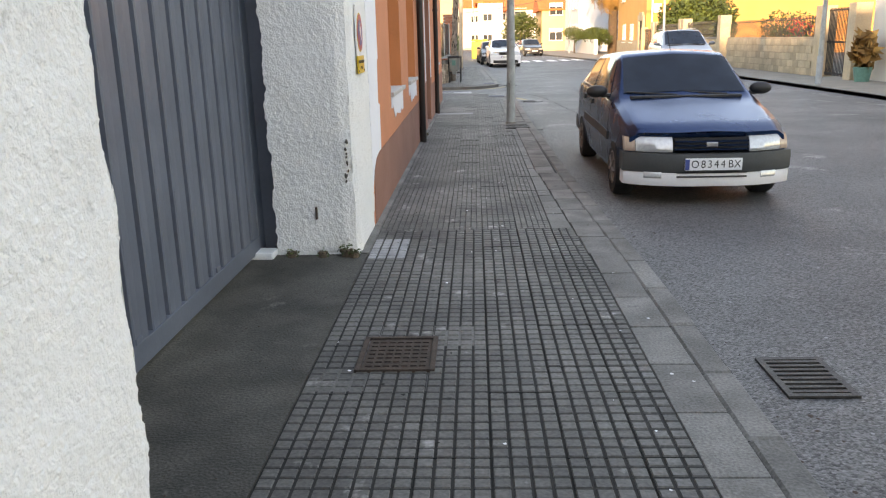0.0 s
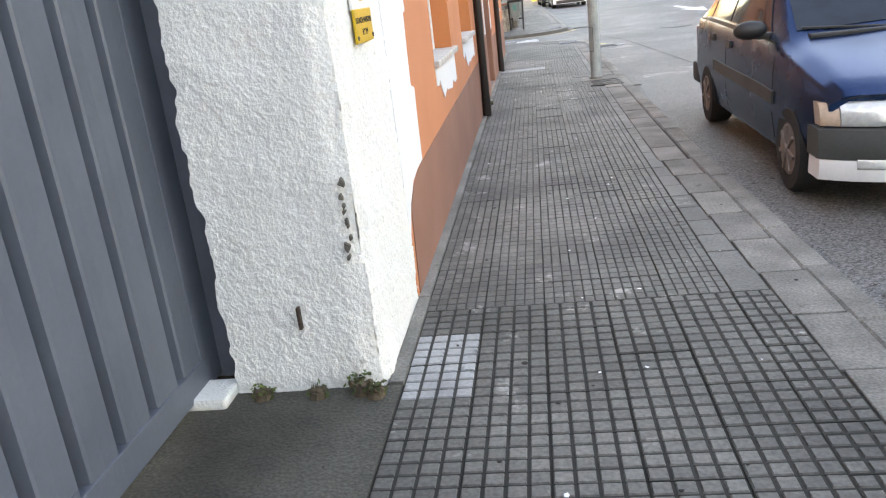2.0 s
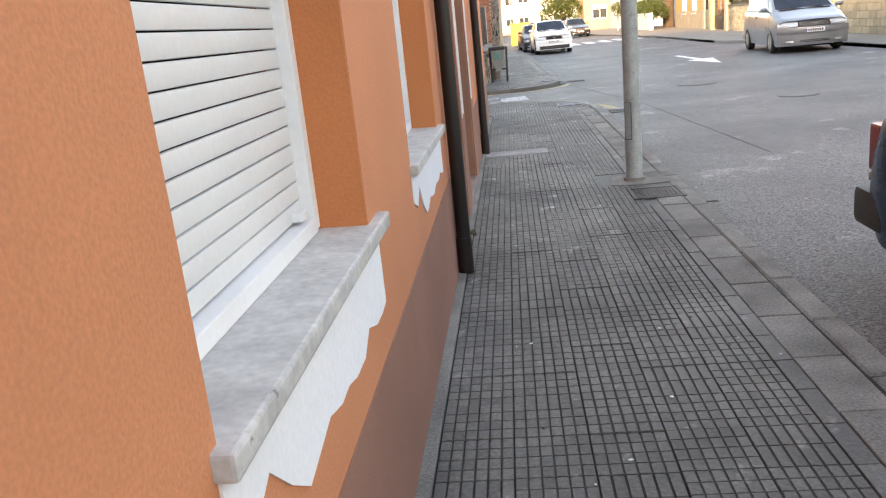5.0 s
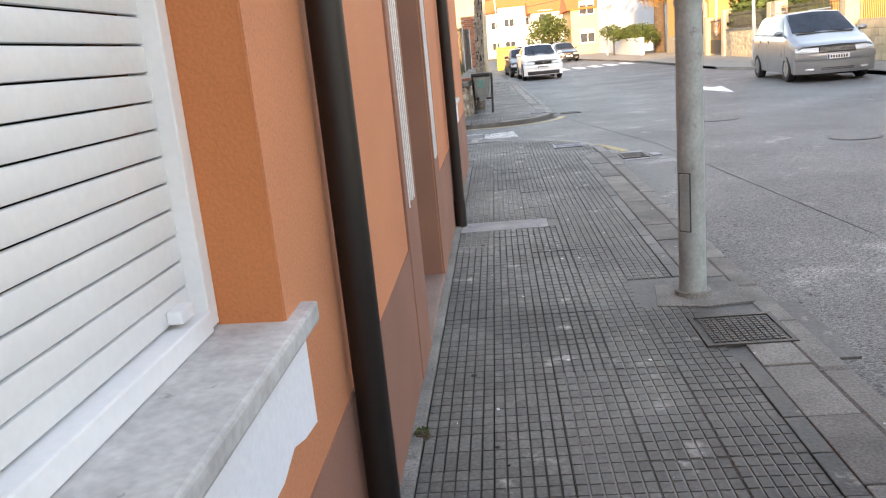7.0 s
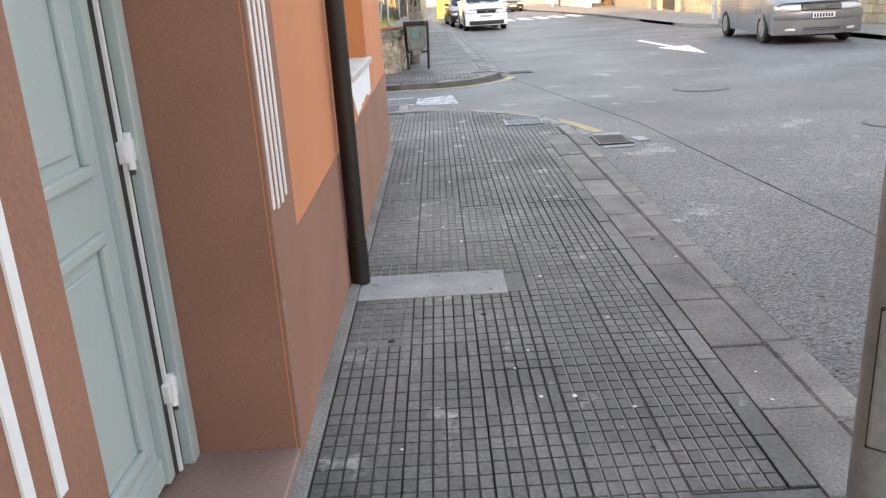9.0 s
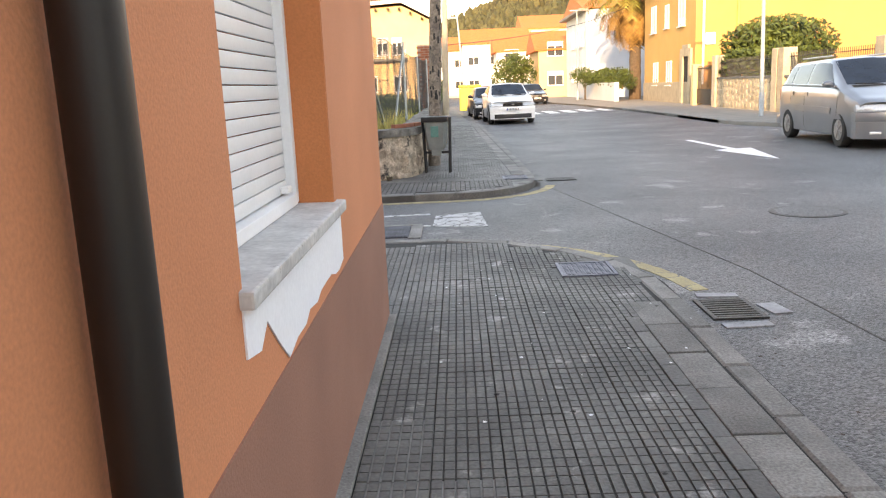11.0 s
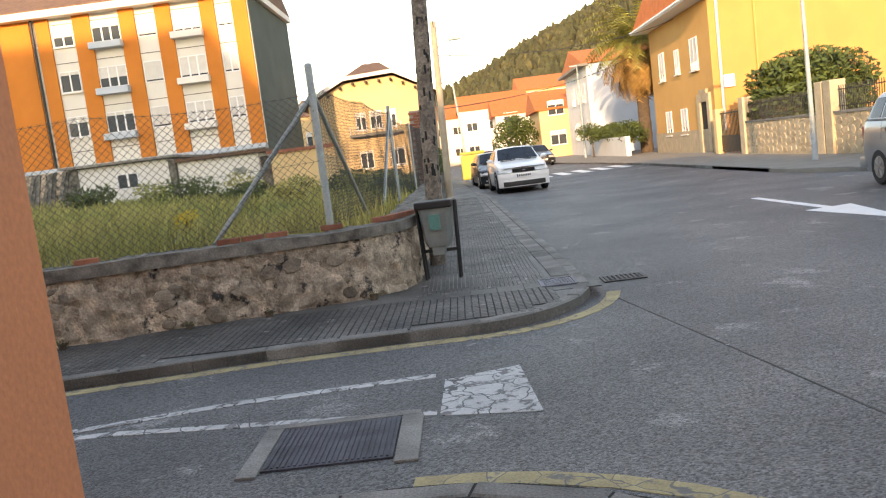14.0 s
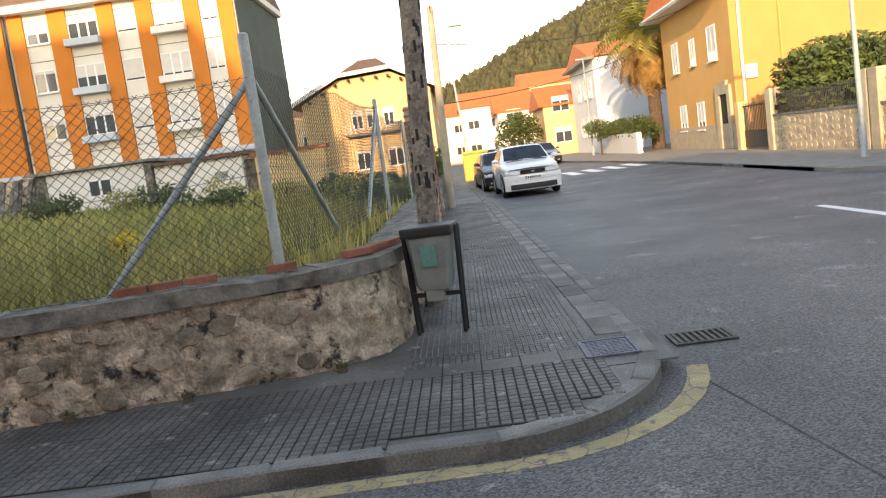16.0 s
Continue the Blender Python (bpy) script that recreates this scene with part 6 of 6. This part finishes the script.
# pale blue house, white wall, hedge, palm
bh = thing("pale_blue_house", "pale blue house with white street front", "house")
part("wall", gable(bmnew(), 10.6, 24.0, 84.0, 96.0, -0.1, 7.2, 8.6, True), PALEBLUE, bh)
part("front_skin", B(10.55, 10.6, 84.0, 96.0, -0.1, 7.1), WHITEF, bh)
part("eave", B(9.9, 10.7, 83.7, 96.3, 7.1, 7.3), PAVE2, bh)
for ya, za in ((85.5, 4.4), (88.0, 4.4), (91, 4.4), (85.5, 1.4), (88.5, 1.4), (91, 1.4)):
    window(bh, ya, ya + 1.3, za, za + 1.4, 10.55, 0.6, axis="x")
part("roof", gable(bmnew(), 10.2, 24.0, 83.8, 96.2, 7.3, 7.35, 9.0, True), ROOFTILE, bh)
part("downpipe", C((10.9, 83.9, 0), (10.9, 83.9, 7.2), 0.06), WHITEP, bh)
struct("wall_white_garden", B(10.2, 10.5, 70.2, 83.8, -0.1, 1.25), WHITEF, "white garden wall below the hedge", "wall")
for i in range(6):
    bush("hedge", "clipped yellow-green garden hedge", (11.0, 71.5 + i * 2.2, 0.8), (0.9, 1.5, 0.8), 1300, 0.10, 100 + i, "hedge")
tb = bush("street_tree", "small round street tree by the white wall", (9.4, 77.5, 0), (1.1, 1.1, 0.8), 1600, 0.09, 130, "tree", trunk=1.0)
bush("street_tree", "bushy green street tree far along the road", (5.6, 100.0, 0), (2.2, 2.2, 1.9), 3000, 0.16, 131, "tree", trunk=1.0)

pm = thing("palm_tree", "tall palm with a skirt of dry hanging fronds", "palm tree", (12.3, 73.5, 0))
rings = []
for k in range(18):
    f = k / 17
    r = 0.42 - 0.06 * f + 0.03 * (k % 2)
    rings.append([(r * math.cos(i * math.pi / 6), r * math.sin(i * math.pi / 6), 6.5 * f) for i in range(12)])
part("trunk", loft(bmnew(), rings), BARK, pm)


def fronds(n, length, up0, up1, droop, leaf, seed, z):
    rnd = random.Random(seed)
    verts, faces = [], []
    for k in range(n):
        a = k * 2.399 + rnd.uniform(-.2, .2)
        el = radians(rnd.uniform(up0, up1))
        L_ = length * rnd.uniform(0.8, 1.1)
        p = Vector((0.3 * math.cos(a), 0.3 * math.sin(a), z + rnd.uniform(-.3, .3)))
        m = 16
        for i in range(m):
            f = i / m
            e = el - droop * f * f
            d = Vector((math.cos(a) * math.cos(e), math.sin(a) * math.cos(e), math.sin(e)))
            q = p + d * (L_ / m)
            side = d.cross(Vector((0, 0, 1)))
            side = side.normalized() if side.length > 0.05 else Vector((-math.sin(a), math.cos(a), 0))
            i0 = len(verts)
            verts += [tuple(p - side * 0.025), tuple(p + side * 0.025), tuple(q)]
            faces.append((i0, i0 + 1, i0 + 2))
            if f > 0.12:
                for s in (1, -1):
                    ll = leaf * (1 - 0.6 * abs(f - 0.4)) * rnd.uniform(.8, 1.1)
                    tip = p + side * s * ll * 0.75 + d * ll * 0.5 + Vector((0, 0, -ll * 0.35))
                    i0 = len(verts)
                    verts += [tuple(p), tuple(p + d * 0.11), tuple(tip)]
                    faces.append((i0, i0 + 1, i0 + 2))
            p = q
    return verts, faces


lmesh("crown", fronds(110, 3.9, -10, 80, 1.5, 0.85, 8, 7.3), PALMLEAF, pm)
sk = lmesh("dry_skirt", fronds(150, 3.2, -75, -10, 1.2, 0.65, 9, 6.8), DRYFROND, pm)
sk["label"] = "dry brown hanging fronds"

# terraces further down the street
def terrace(name, x0, x1, y0, y1, h, material, roof, label, face="x", cols=3, floors=2, blind=0.3):
    t = thing(name, label, "house", group="houses down the street")
    part("wall", B(x0, x1, y0, y1, -0.1, h), material, t)
    part("roof", gable(bmnew(), x0 - 0.4, x1 + 0.4, y0 - 0.3, y1 + 0.3, h, h + 0.1, h + 2.2, face == "y"), roof, t)
    for f in range(floors):
        z0 = 1.2 + f * 2.9
        for c in range(cols):
            if face == "x":
                w = (y1 - y0) / cols
                a = y0 + w * (c + 0.28)
                window(t, a, a + w * 0.44, z0, z0 + 1.3, x0, blind, axis="x")
            if face == "y":
                w = (x1 - x0) / cols
                a = x0 + w * (c + 0.28)
                window(t, a, a + w * 0.44, z0, z0 + 1.3, y0, blind, axis="y")
    return t


terrace("terraced_house", 8.0, 18, 98, 108, 4.6, CREAM, ROOFTILE, "cream terraced house with orange tile roof", "y", 3)
terrace("terraced_house", 4.5, 15, 112, 122, 5.2, WHITEF, ROOFTILE, "white terraced house with orange tile roof", "y", 3)
terrace("terraced_house", 0.5, 9, 120, 130, 6.6, WHITEF, ROOFTILE, "tall white house with orange roof and dormer", "y", 3, 2)
terrace("terraced_house", -4.0, 1.5, 128, 138, 6.2, WHITEF, ROOFTILE, "white terraced house with balconies", "y", 2, 2)
terrace("terraced_house", -9.5, -4.5, 118, 130, 6.0, CREAM, ROOFTILE, "cream terraced house at the bend", "y", 2, 2)
terrace("terraced_house", 9.0, 20, 126, 138, 8.6, CREAM, ROOFTILE, "cream house with orange roof on the slope", "y", 3, 3)
terrace("terraced_house", 20, 34, 112, 126, 7.5, WHITEF, ROOFTILE, "white house behind the street", "y", 4, 2)
terrace("terraced_house", -16, -10, 100, 112, 7.0, CREAM, BROWNROOF, "house behind the cream house", "y", 2, 2)
terrace("terraced_house", 24, 40, 70, 84, 6.0, WHITEF, ROOFTILE, "white house behind the yellow house", "y", 3, 2)
terrace("terraced_house", -34, -20, 100, 112, 7.0, WHITEF, ROOFTILE, "house behind the apartment block", "y", 3, 2)


# ---- wooded hill ----
def hill_z(x, y):
    base = max(0.0, min(1.0, (y - 170) / 230))
    h = max(0, min(75, 27.5 + x * 0.46) if x > -40 else max(0, 27.5 + x * 0.46))
    return -6 + (h + 6) * (base * base * (3 - 2 * base)) + 3 * noise.noise(Vector((x * 0.02, y * 0.02, 5)))


bm = bmnew()
gx, gy = 60, 36
g = [[bm.verts.new((-140 + 500 * i / gx, 170 + 330 * j / gy, hill_z(-140 + 500 * i / gx, 170 + 330 * j / gy))) for j in range(gy + 1)] for i in range(gx + 1)]
for i in range(gx):
    for j in range(gy):
        bm.faces.new((g[i][j], g[i + 1][j], g[i + 1][j + 1], g[i][j + 1]))
struct("hill", bm, FOREST, "dark wooded hill behind the houses", "hill", True)
ico = bmnew()
bmesh.ops.create_icosphere(ico, subdivisions=1, radius=1)
iv = [tuple(v.co) for v in ico.verts]
ifc = [tuple(v.index for v in f.verts) for f in ico.faces]
ico.free()
rnd = random.Random(17)
verts, faces = [], []
for k in range(14000):
    x, y = rnd.uniform(-60, 330), rnd.uniform(200, 420)
    z = hill_z(x, y)
    if z < 4:
        continue
    r = rnd.uniform(0.8, 1.7)
    hh = r * rnd.uniform(1.3, 2.2)
    o = len(verts)
    for vx, vy, vz in iv:
        j = 0.7 + 0.6 * rnd.random()
        verts.append((x + vx * r * j, y + vy * r * j, z + hh * 0.4 + vz * hh * j))
    faces += [tuple(i + o for i in f) for f in ifc]
woods = lmesh("far_woods", (verts, faces), FOREST)
tagged(woods, "dense dark woodland covering the hill", "woods", kind="stuff")


# ---- pavement tiles ----
def tile_mesh(nx, ny, gap, name, ts=0.28, joint=None, gy=0.35):
    bm = bmnew()
    box(bm, 0.002, ts - 0.002, 0.002, ts - 0.002, -0.02, -0.0055)
    px, py = ts / nx, ts / ny
    for i in range(nx):
        for j in range(ny):
            x0, y0 = i * px + gap / 2, j * py + gap * gy
            x1, y1 = (i + 1) * px - gap / 2, (j + 1) * py - gap * gy
            c = min(0.0035, gap * 0.35)
            lo = [bm.verts.new(p) for p in ((x0, y0, -0.006), (x1, y0, -0.006), (x1, y1, -0.006), (x0, y1, -0.006))]
            hi = [bm.verts.new(p) for p in ((x0 + c, y0 + c, 0), (x1 - c, y0 + c, 0), (x1 - c, y1 - c, 0), (x0 + c, y1 - c, 0))]
            bm.faces.new(hi)
            for k in range(4):
                bm.faces.new((lo[k], lo[(k + 1) % 4], hi[(k + 1) % 4], hi[k]))
    for f in bm.faces:
        f.material_index = 1 if f.calc_center_median().z < -0.0052 else 0
    me = mesh_of(bm, name, TILE)
    me.materials.append(joint or JOINT)
    return me


SQ = [tile_mesh(4, 4, 0.011, "tile", gy=0.5)]
pale_tile = tile_mesh(4, 4, 0.012, "tile", joint=SOFTJ, gy=0.5)
pale_tile.materials[0] = PALE
SQ.append(pale_tile)
RIB = [tile_mesh(6, 4, 0.005, "tile", joint=SOFTJ), tile_mesh(6, 2, 0.006, "tile", joint=JOINT), tile_mesh(6, 4, 0.006, "tile", joint=SOFTJ), tile_mesh(6, 4, 0.006, "tile", joint=LIGHTJ)]
EDGE = tile_mesh(3, 4, 0.016, "tile", gy=0.5)
PLAIN = [tile_mesh(1, 1, 0.006, "tile")]
TS = 0.28


def covered(x, y, m=0.0):
    return any(a - m < x < b + m and c - m < y < d + m for a, b, c, d in LIDS) or (0.42 < x < 0.93 and 14.36 < y < 14.85)


def lay(parent, x0, x1, y0, y1, pick, inside=None, limit=300, from_y=0.0):
    rest, n = [], 0
    ny = int(round((y1 - y0) / TS))
    nx = int((x1 - x0) / TS + 0.3)
    rnd2 = random.Random(int(y0 * 10 + 1000))
    for j in range(ny):
        for i in range(nx):
            x, y = x0 + i * TS, y0 + j * TS
            cx, cy = x + TS / 2, y + TS / 2
            if inside and not inside(cx, cy):
                continue
            if covered(cx, cy, -0.05):
                continue
            me = pick(cx, cy, rnd2)
            m = pose(x, y, rnd2.uniform(-0.0025, 0.0015), rnd2.uniform(-.25, .25), rnd2.uniform(-.25, .25), 0)
            if n < limit and y >= from_y:
                ob = new("tile", me)
                ob.parent = parent
                ob.matrix_basis = m
                n += 1
            else:
                rest.append((me, m))
    if rest:
        verts, faces, mi = [], [], []
        for me, m in rest:
            o = len(verts)
            mi += [p.material_index for p in me.polygons]
            verts += [tuple(m @ v.co) for v in me.vertices]
            faces += [tuple(i + o for i in p.vertices) for p in me.polygons]
        ob = lmesh("tiles", (verts, faces), TILE, parent)
        ob.data.materials.append(SOFTJ)
        ob.data.polygons.foreach_set("material_index", mi)
        tagged(ob, "ribbed grey cement paving tiles", "", kind="stuff")


def near_pick(x, y, r):
    if x < -0.6 and 5.35 < y < 6.0:
        return SQ[1]
    if y < 6.25:
        return SQ[0]
    if 16.55 < y < 16.95 and x < 0.0:
        return PLAIN[0]
    if y > 11 and noise.noise(Vector((x * 0.9, y * 0.5, 3))) > (0.05 if y < 18 else -0.12):
        return RIB[3]
    return RIB[0] if r.random() < 0.7 else RIB[r.randint(1, 2)]


def kerb_x(y):
    return 1.165 if y < 5 else (1.165 - 0.1 * (y - 5) / 4 if y < 9 else 1.05)


def in_near(x, y):
    if y < 5.5 and x < -0.80:
        return False
    if y > 20.8:
        if x < -0.85:
            return y < 23.05
        f = ((x + 0.85) / 1.72) ** 2 + ((y - 21.1) / 2.05) ** 2
        return y < 21.1 or f < 1
    return True


lay(near_pave, -0.80, 0.60, -1.0, 23.4, near_pick, in_near, 300, 2.0)
lay(near_pave, 0.60, 0.88, 20.5, 22.7, lambda x, y, r: RIB[2], in_near, 40)
lay(near_pave, -5.0, -0.80, 20.75, 23.2, near_pick, in_near, 0)


def in_far(x, y):
    if y < 28.2:
        edge = 26.85 + min(0, (x + 1) * 0.11) + (max(0, x + 0.4) ** 2) * 0.9
        wall = 28.6 if x > -1.5 else 28.6 + (x + 1.5) * 0.235
        return edge < y < wall + (1.0 if x > -1.3 else 0) and x < 0.5
    if x < -1.0:
        return False
    return x < left_kerb(y) - 0.36


lay(far_pave, -1.0, 0.68, 26.6, 46.0, lambda x, y, r: SQ[0] if y < 27.9 else (PLAIN[0] if y < 28.2 else (RIB[3] if noise.noise(Vector((x, y * .6, 1))) > 0.2 else RIB[0])), in_far, 150)
lay(far_pave, -6.04, -1.0, 25.9, 28.9, lambda x, y, r: SQ[0], in_far, 60)


def band(parent, x_of, y0, y1, step, width):
    me = mesh_of(B(0, width - 0.01, 0, step - 0.012, -0.03, 0.001, 0.006), "kerb_slab", KERB)
    y = y0
    while y < y1:
        ob = new("paving_slab", me)
        ob.parent = parent
        ob.matrix_basis = pose(x_of(y) - 0.14 - width, y, random.uniform(-0.004, 0.002))
        y += step


band(near_pave, kerb_x, -1.0, 13.7, 0.5, 0.22)
band(near_pave, kerb_x, 14.9, 20.5, 0.5, 0.22)
y = -1.0
while y < 20.4:
    if not 13.5 < y < 14.9:
        w = kerb_x(y + 0.14) - 0.36 - 0.60
        if y < 6.1:
            ob = new("tile", EDGE)
            ob.parent = near_pave
            ob.matrix_basis = pose(0.60, y, random.uniform(-0.002, 0.001)) @ Matrix.Diagonal((w / 0.28, 1, 1, 1))
        else:
            part("paving_slab", B(0.605, 0.60 + w - 0.005, y, y + 0.274, -0.03, random.uniform(-0.003, 0.001), 0.004), TILE, near_pave)
    y += 0.28
band(far_pave, left_kerb, 28.6, 60.0, 0.55, 0.22)
slab("pavement_strip", [(-1.0, 46.0), (left_kerb(46) - 0.36, 46.0), (left_kerb(60) - 0.36, 60.0), (left_kerb(80) - .3, 80.0), (left_kerb(104) - .3, 104.0), (-16.0, 104.0), (-4.0, 80), (-1.4, 60.0)], -0.02, -0.002, TILE, "grey cement pavement running down the street")
# small weeds at the gate
for i, (x, y, s) in enumerate(((-0.95, 5.50, 0.07), (-1.12, 5.49, 0.05), (-1.35, 5.5, 0.05), (-0.89, 5.47, 0.05))):
    bush("weed", "small green weed at the foot of the pier", (x, y, 0.0), (s, s * 0.6, s * 0.7), 90, 0.012, 200 + i, "weed")
struct("cement_patch", B(-0.80, -0.06, 16.62, 16.96, -0.01, 0.003, 0.002), PALE, "pale cement patch across the tiles", "pavement")


rnd = random.Random(31)
for k in range(6):
    zc, hh = 0.10 + 0.085 * k + rnd.uniform(-.02, .02), rnd.uniform(0.012, 0.035)
    pts = [(WALLX + 0.0125, 15.247 + max(0.0, 0.012 * math.cos(a)) * rnd.uniform(.5, 1.3), zc + hh * math.sin(a)) for a in [i * math.pi / 3 for i in range(6)]]
    struct("paint_chip", prism(bmnew(), pts, Vector((0.0015, 0, 0))), LIGHTJ, "pale chip in the brown paint of the door surround", "stain")
for k, (x, y, w, h, a) in enumerate(((1.66, 20.95, 0.13, 0.24, 8), (1.37, 20.62, 0.30, 0.10, 4), (1.40, 21.32, 0.28, 0.10, -6))):
    struct("cement_patch", box(bmnew(), -w / 2, w / 2, -h / 2, h / 2, 0, 0.010, 0.003, pose(x, y, ROAD, 0, 0, a)), PALE, "pale cement round the road drain", "road")
for k, (x, y, s) in enumerate(((-0.81, 13.0, 0.03), (-0.80, 12.2, 0.035), (-2.6, 28.2, 0.07), (-3.4, 28.02, 0.06), (-1.5, 28.5, 0.07), (-4.6, 27.7, 0.08))):
    bush("weed", "small weed growing in the joint at the wall foot", (x, y, 0.0), (s, s * 0.6, s * 0.7), 80, 0.012, 240 + k, "weed")


# stones showing through the broken render of the low wall
def stone_mesh(seed):
    rn = random.Random(seed)
    bm = bmnew()
    bmesh.ops.create_icosphere(bm, subdivisions=2, radius=1)
    for v in bm.verts:
        v.co *= 1 + 0.45 * noise.noise(v.co * 1.3 + Vector((seed * 3.7, 0, 0)))
        v.co = Vector((v.co.x * rn.uniform(.95, 1.05), v.co.y, v.co.z))
        v.co.y = max(-0.55, min(0.55, v.co.y))
    return mesh_of(bm, "stone", STONEFACE, False)


STONES = [stone_mesh(k) for k in range(6)]
rubble = bpy.data.objects["wall_rubble"]
rnd = random.Random(41)
face = along(WL[3:], 0.12)
for k in range(150):
    i = rnd.randrange(len(face) - 30 if k < 110 else len(face) - 2)
    p, q = face[i], face[i + 1]
    d = (q - p).normalized()
    z = rnd.uniform(0.03, 0.60)
    if noise.noise(Vector((p.x * 1.1, p.y * 1.1, z * 2.2 + 5))) < -0.12:
        continue
    ob = new("stone", STONES[k % 6])
    ob.parent = rubble
    w_ = rnd.uniform(0.05, 0.115)
    ob.matrix_basis = pose(p.x, p.y, z, 0, rnd.uniform(-25, 25), math.degrees(math.atan2(d.y, d.x))) @ Matrix.Diagonal((w_, 0.055, w_ * rnd.uniform(0.45, 0.8), 1))


# ---- flecks and litter on the ground ----
def flecks(name, n, region, z, rmin, rmax, material, label, seed):
    rnd = random.Random(seed)
    verts, faces = [], []
    for _ in range(n):
        x, y = rnd.uniform(region[0], region[1]), rnd.uniform(region[2], region[3])
        r = rnd.uniform(rmin, rmax)
        k = len(verts)
        a0 = rnd.uniform(0, 6.28)
        verts += [(x + r * rnd.uniform(.5, 1.1) * math.cos(a0 + i * 1.2566), y + r * rnd.uniform(.5, 1.1) * math.sin(a0 + i * 1.2566), z + rnd.uniform(0, 0.002)) for i in range(5)]
        verts.append((x, y, z + 0.004))
        faces += [(k + i, k + (i + 1) % 5, k + 5) for i in range(5)]
    me = bpy.data.meshes.new(name)
    me.from_pydata(verts, [], faces)
    me.materials.append(material)
    return tagged(new(name, me), label, "litter", kind="stuff")


flecks("pale_flecks", 90, (-0.75, 1.0, 1.5, 22.0), 0.001, 0.004, 0.016, WHITEP, "small pale flecks scattered on the tiles", 31)
flecks("dark_flecks", 70, (-0.75, 1.0, 1.5, 22.0), 0.001, 0.006, 0.022, JOINT, "dark gum spots and dirt on the tiles", 32)
flecks("pale_flecks", 260, (1.2, 7.0, 2.0, 32.0), ROAD + 0.001, 0.005, 0.02, PALE, "pale grit scattered on the asphalt", 33)
flecks("dry_debris", 160, (1.1, 1.5, 2.0, 21.0), ROAD + 0.001, 0.006, 0.02, RUST, "dry leaf debris along the gutter", 34)
flecks("dry_debris", 120, (-1.6, -0.85, 1.6, 5.55), 0.003, 0.003, 0.010, RUST, "dry debris on the damp concrete", 35)
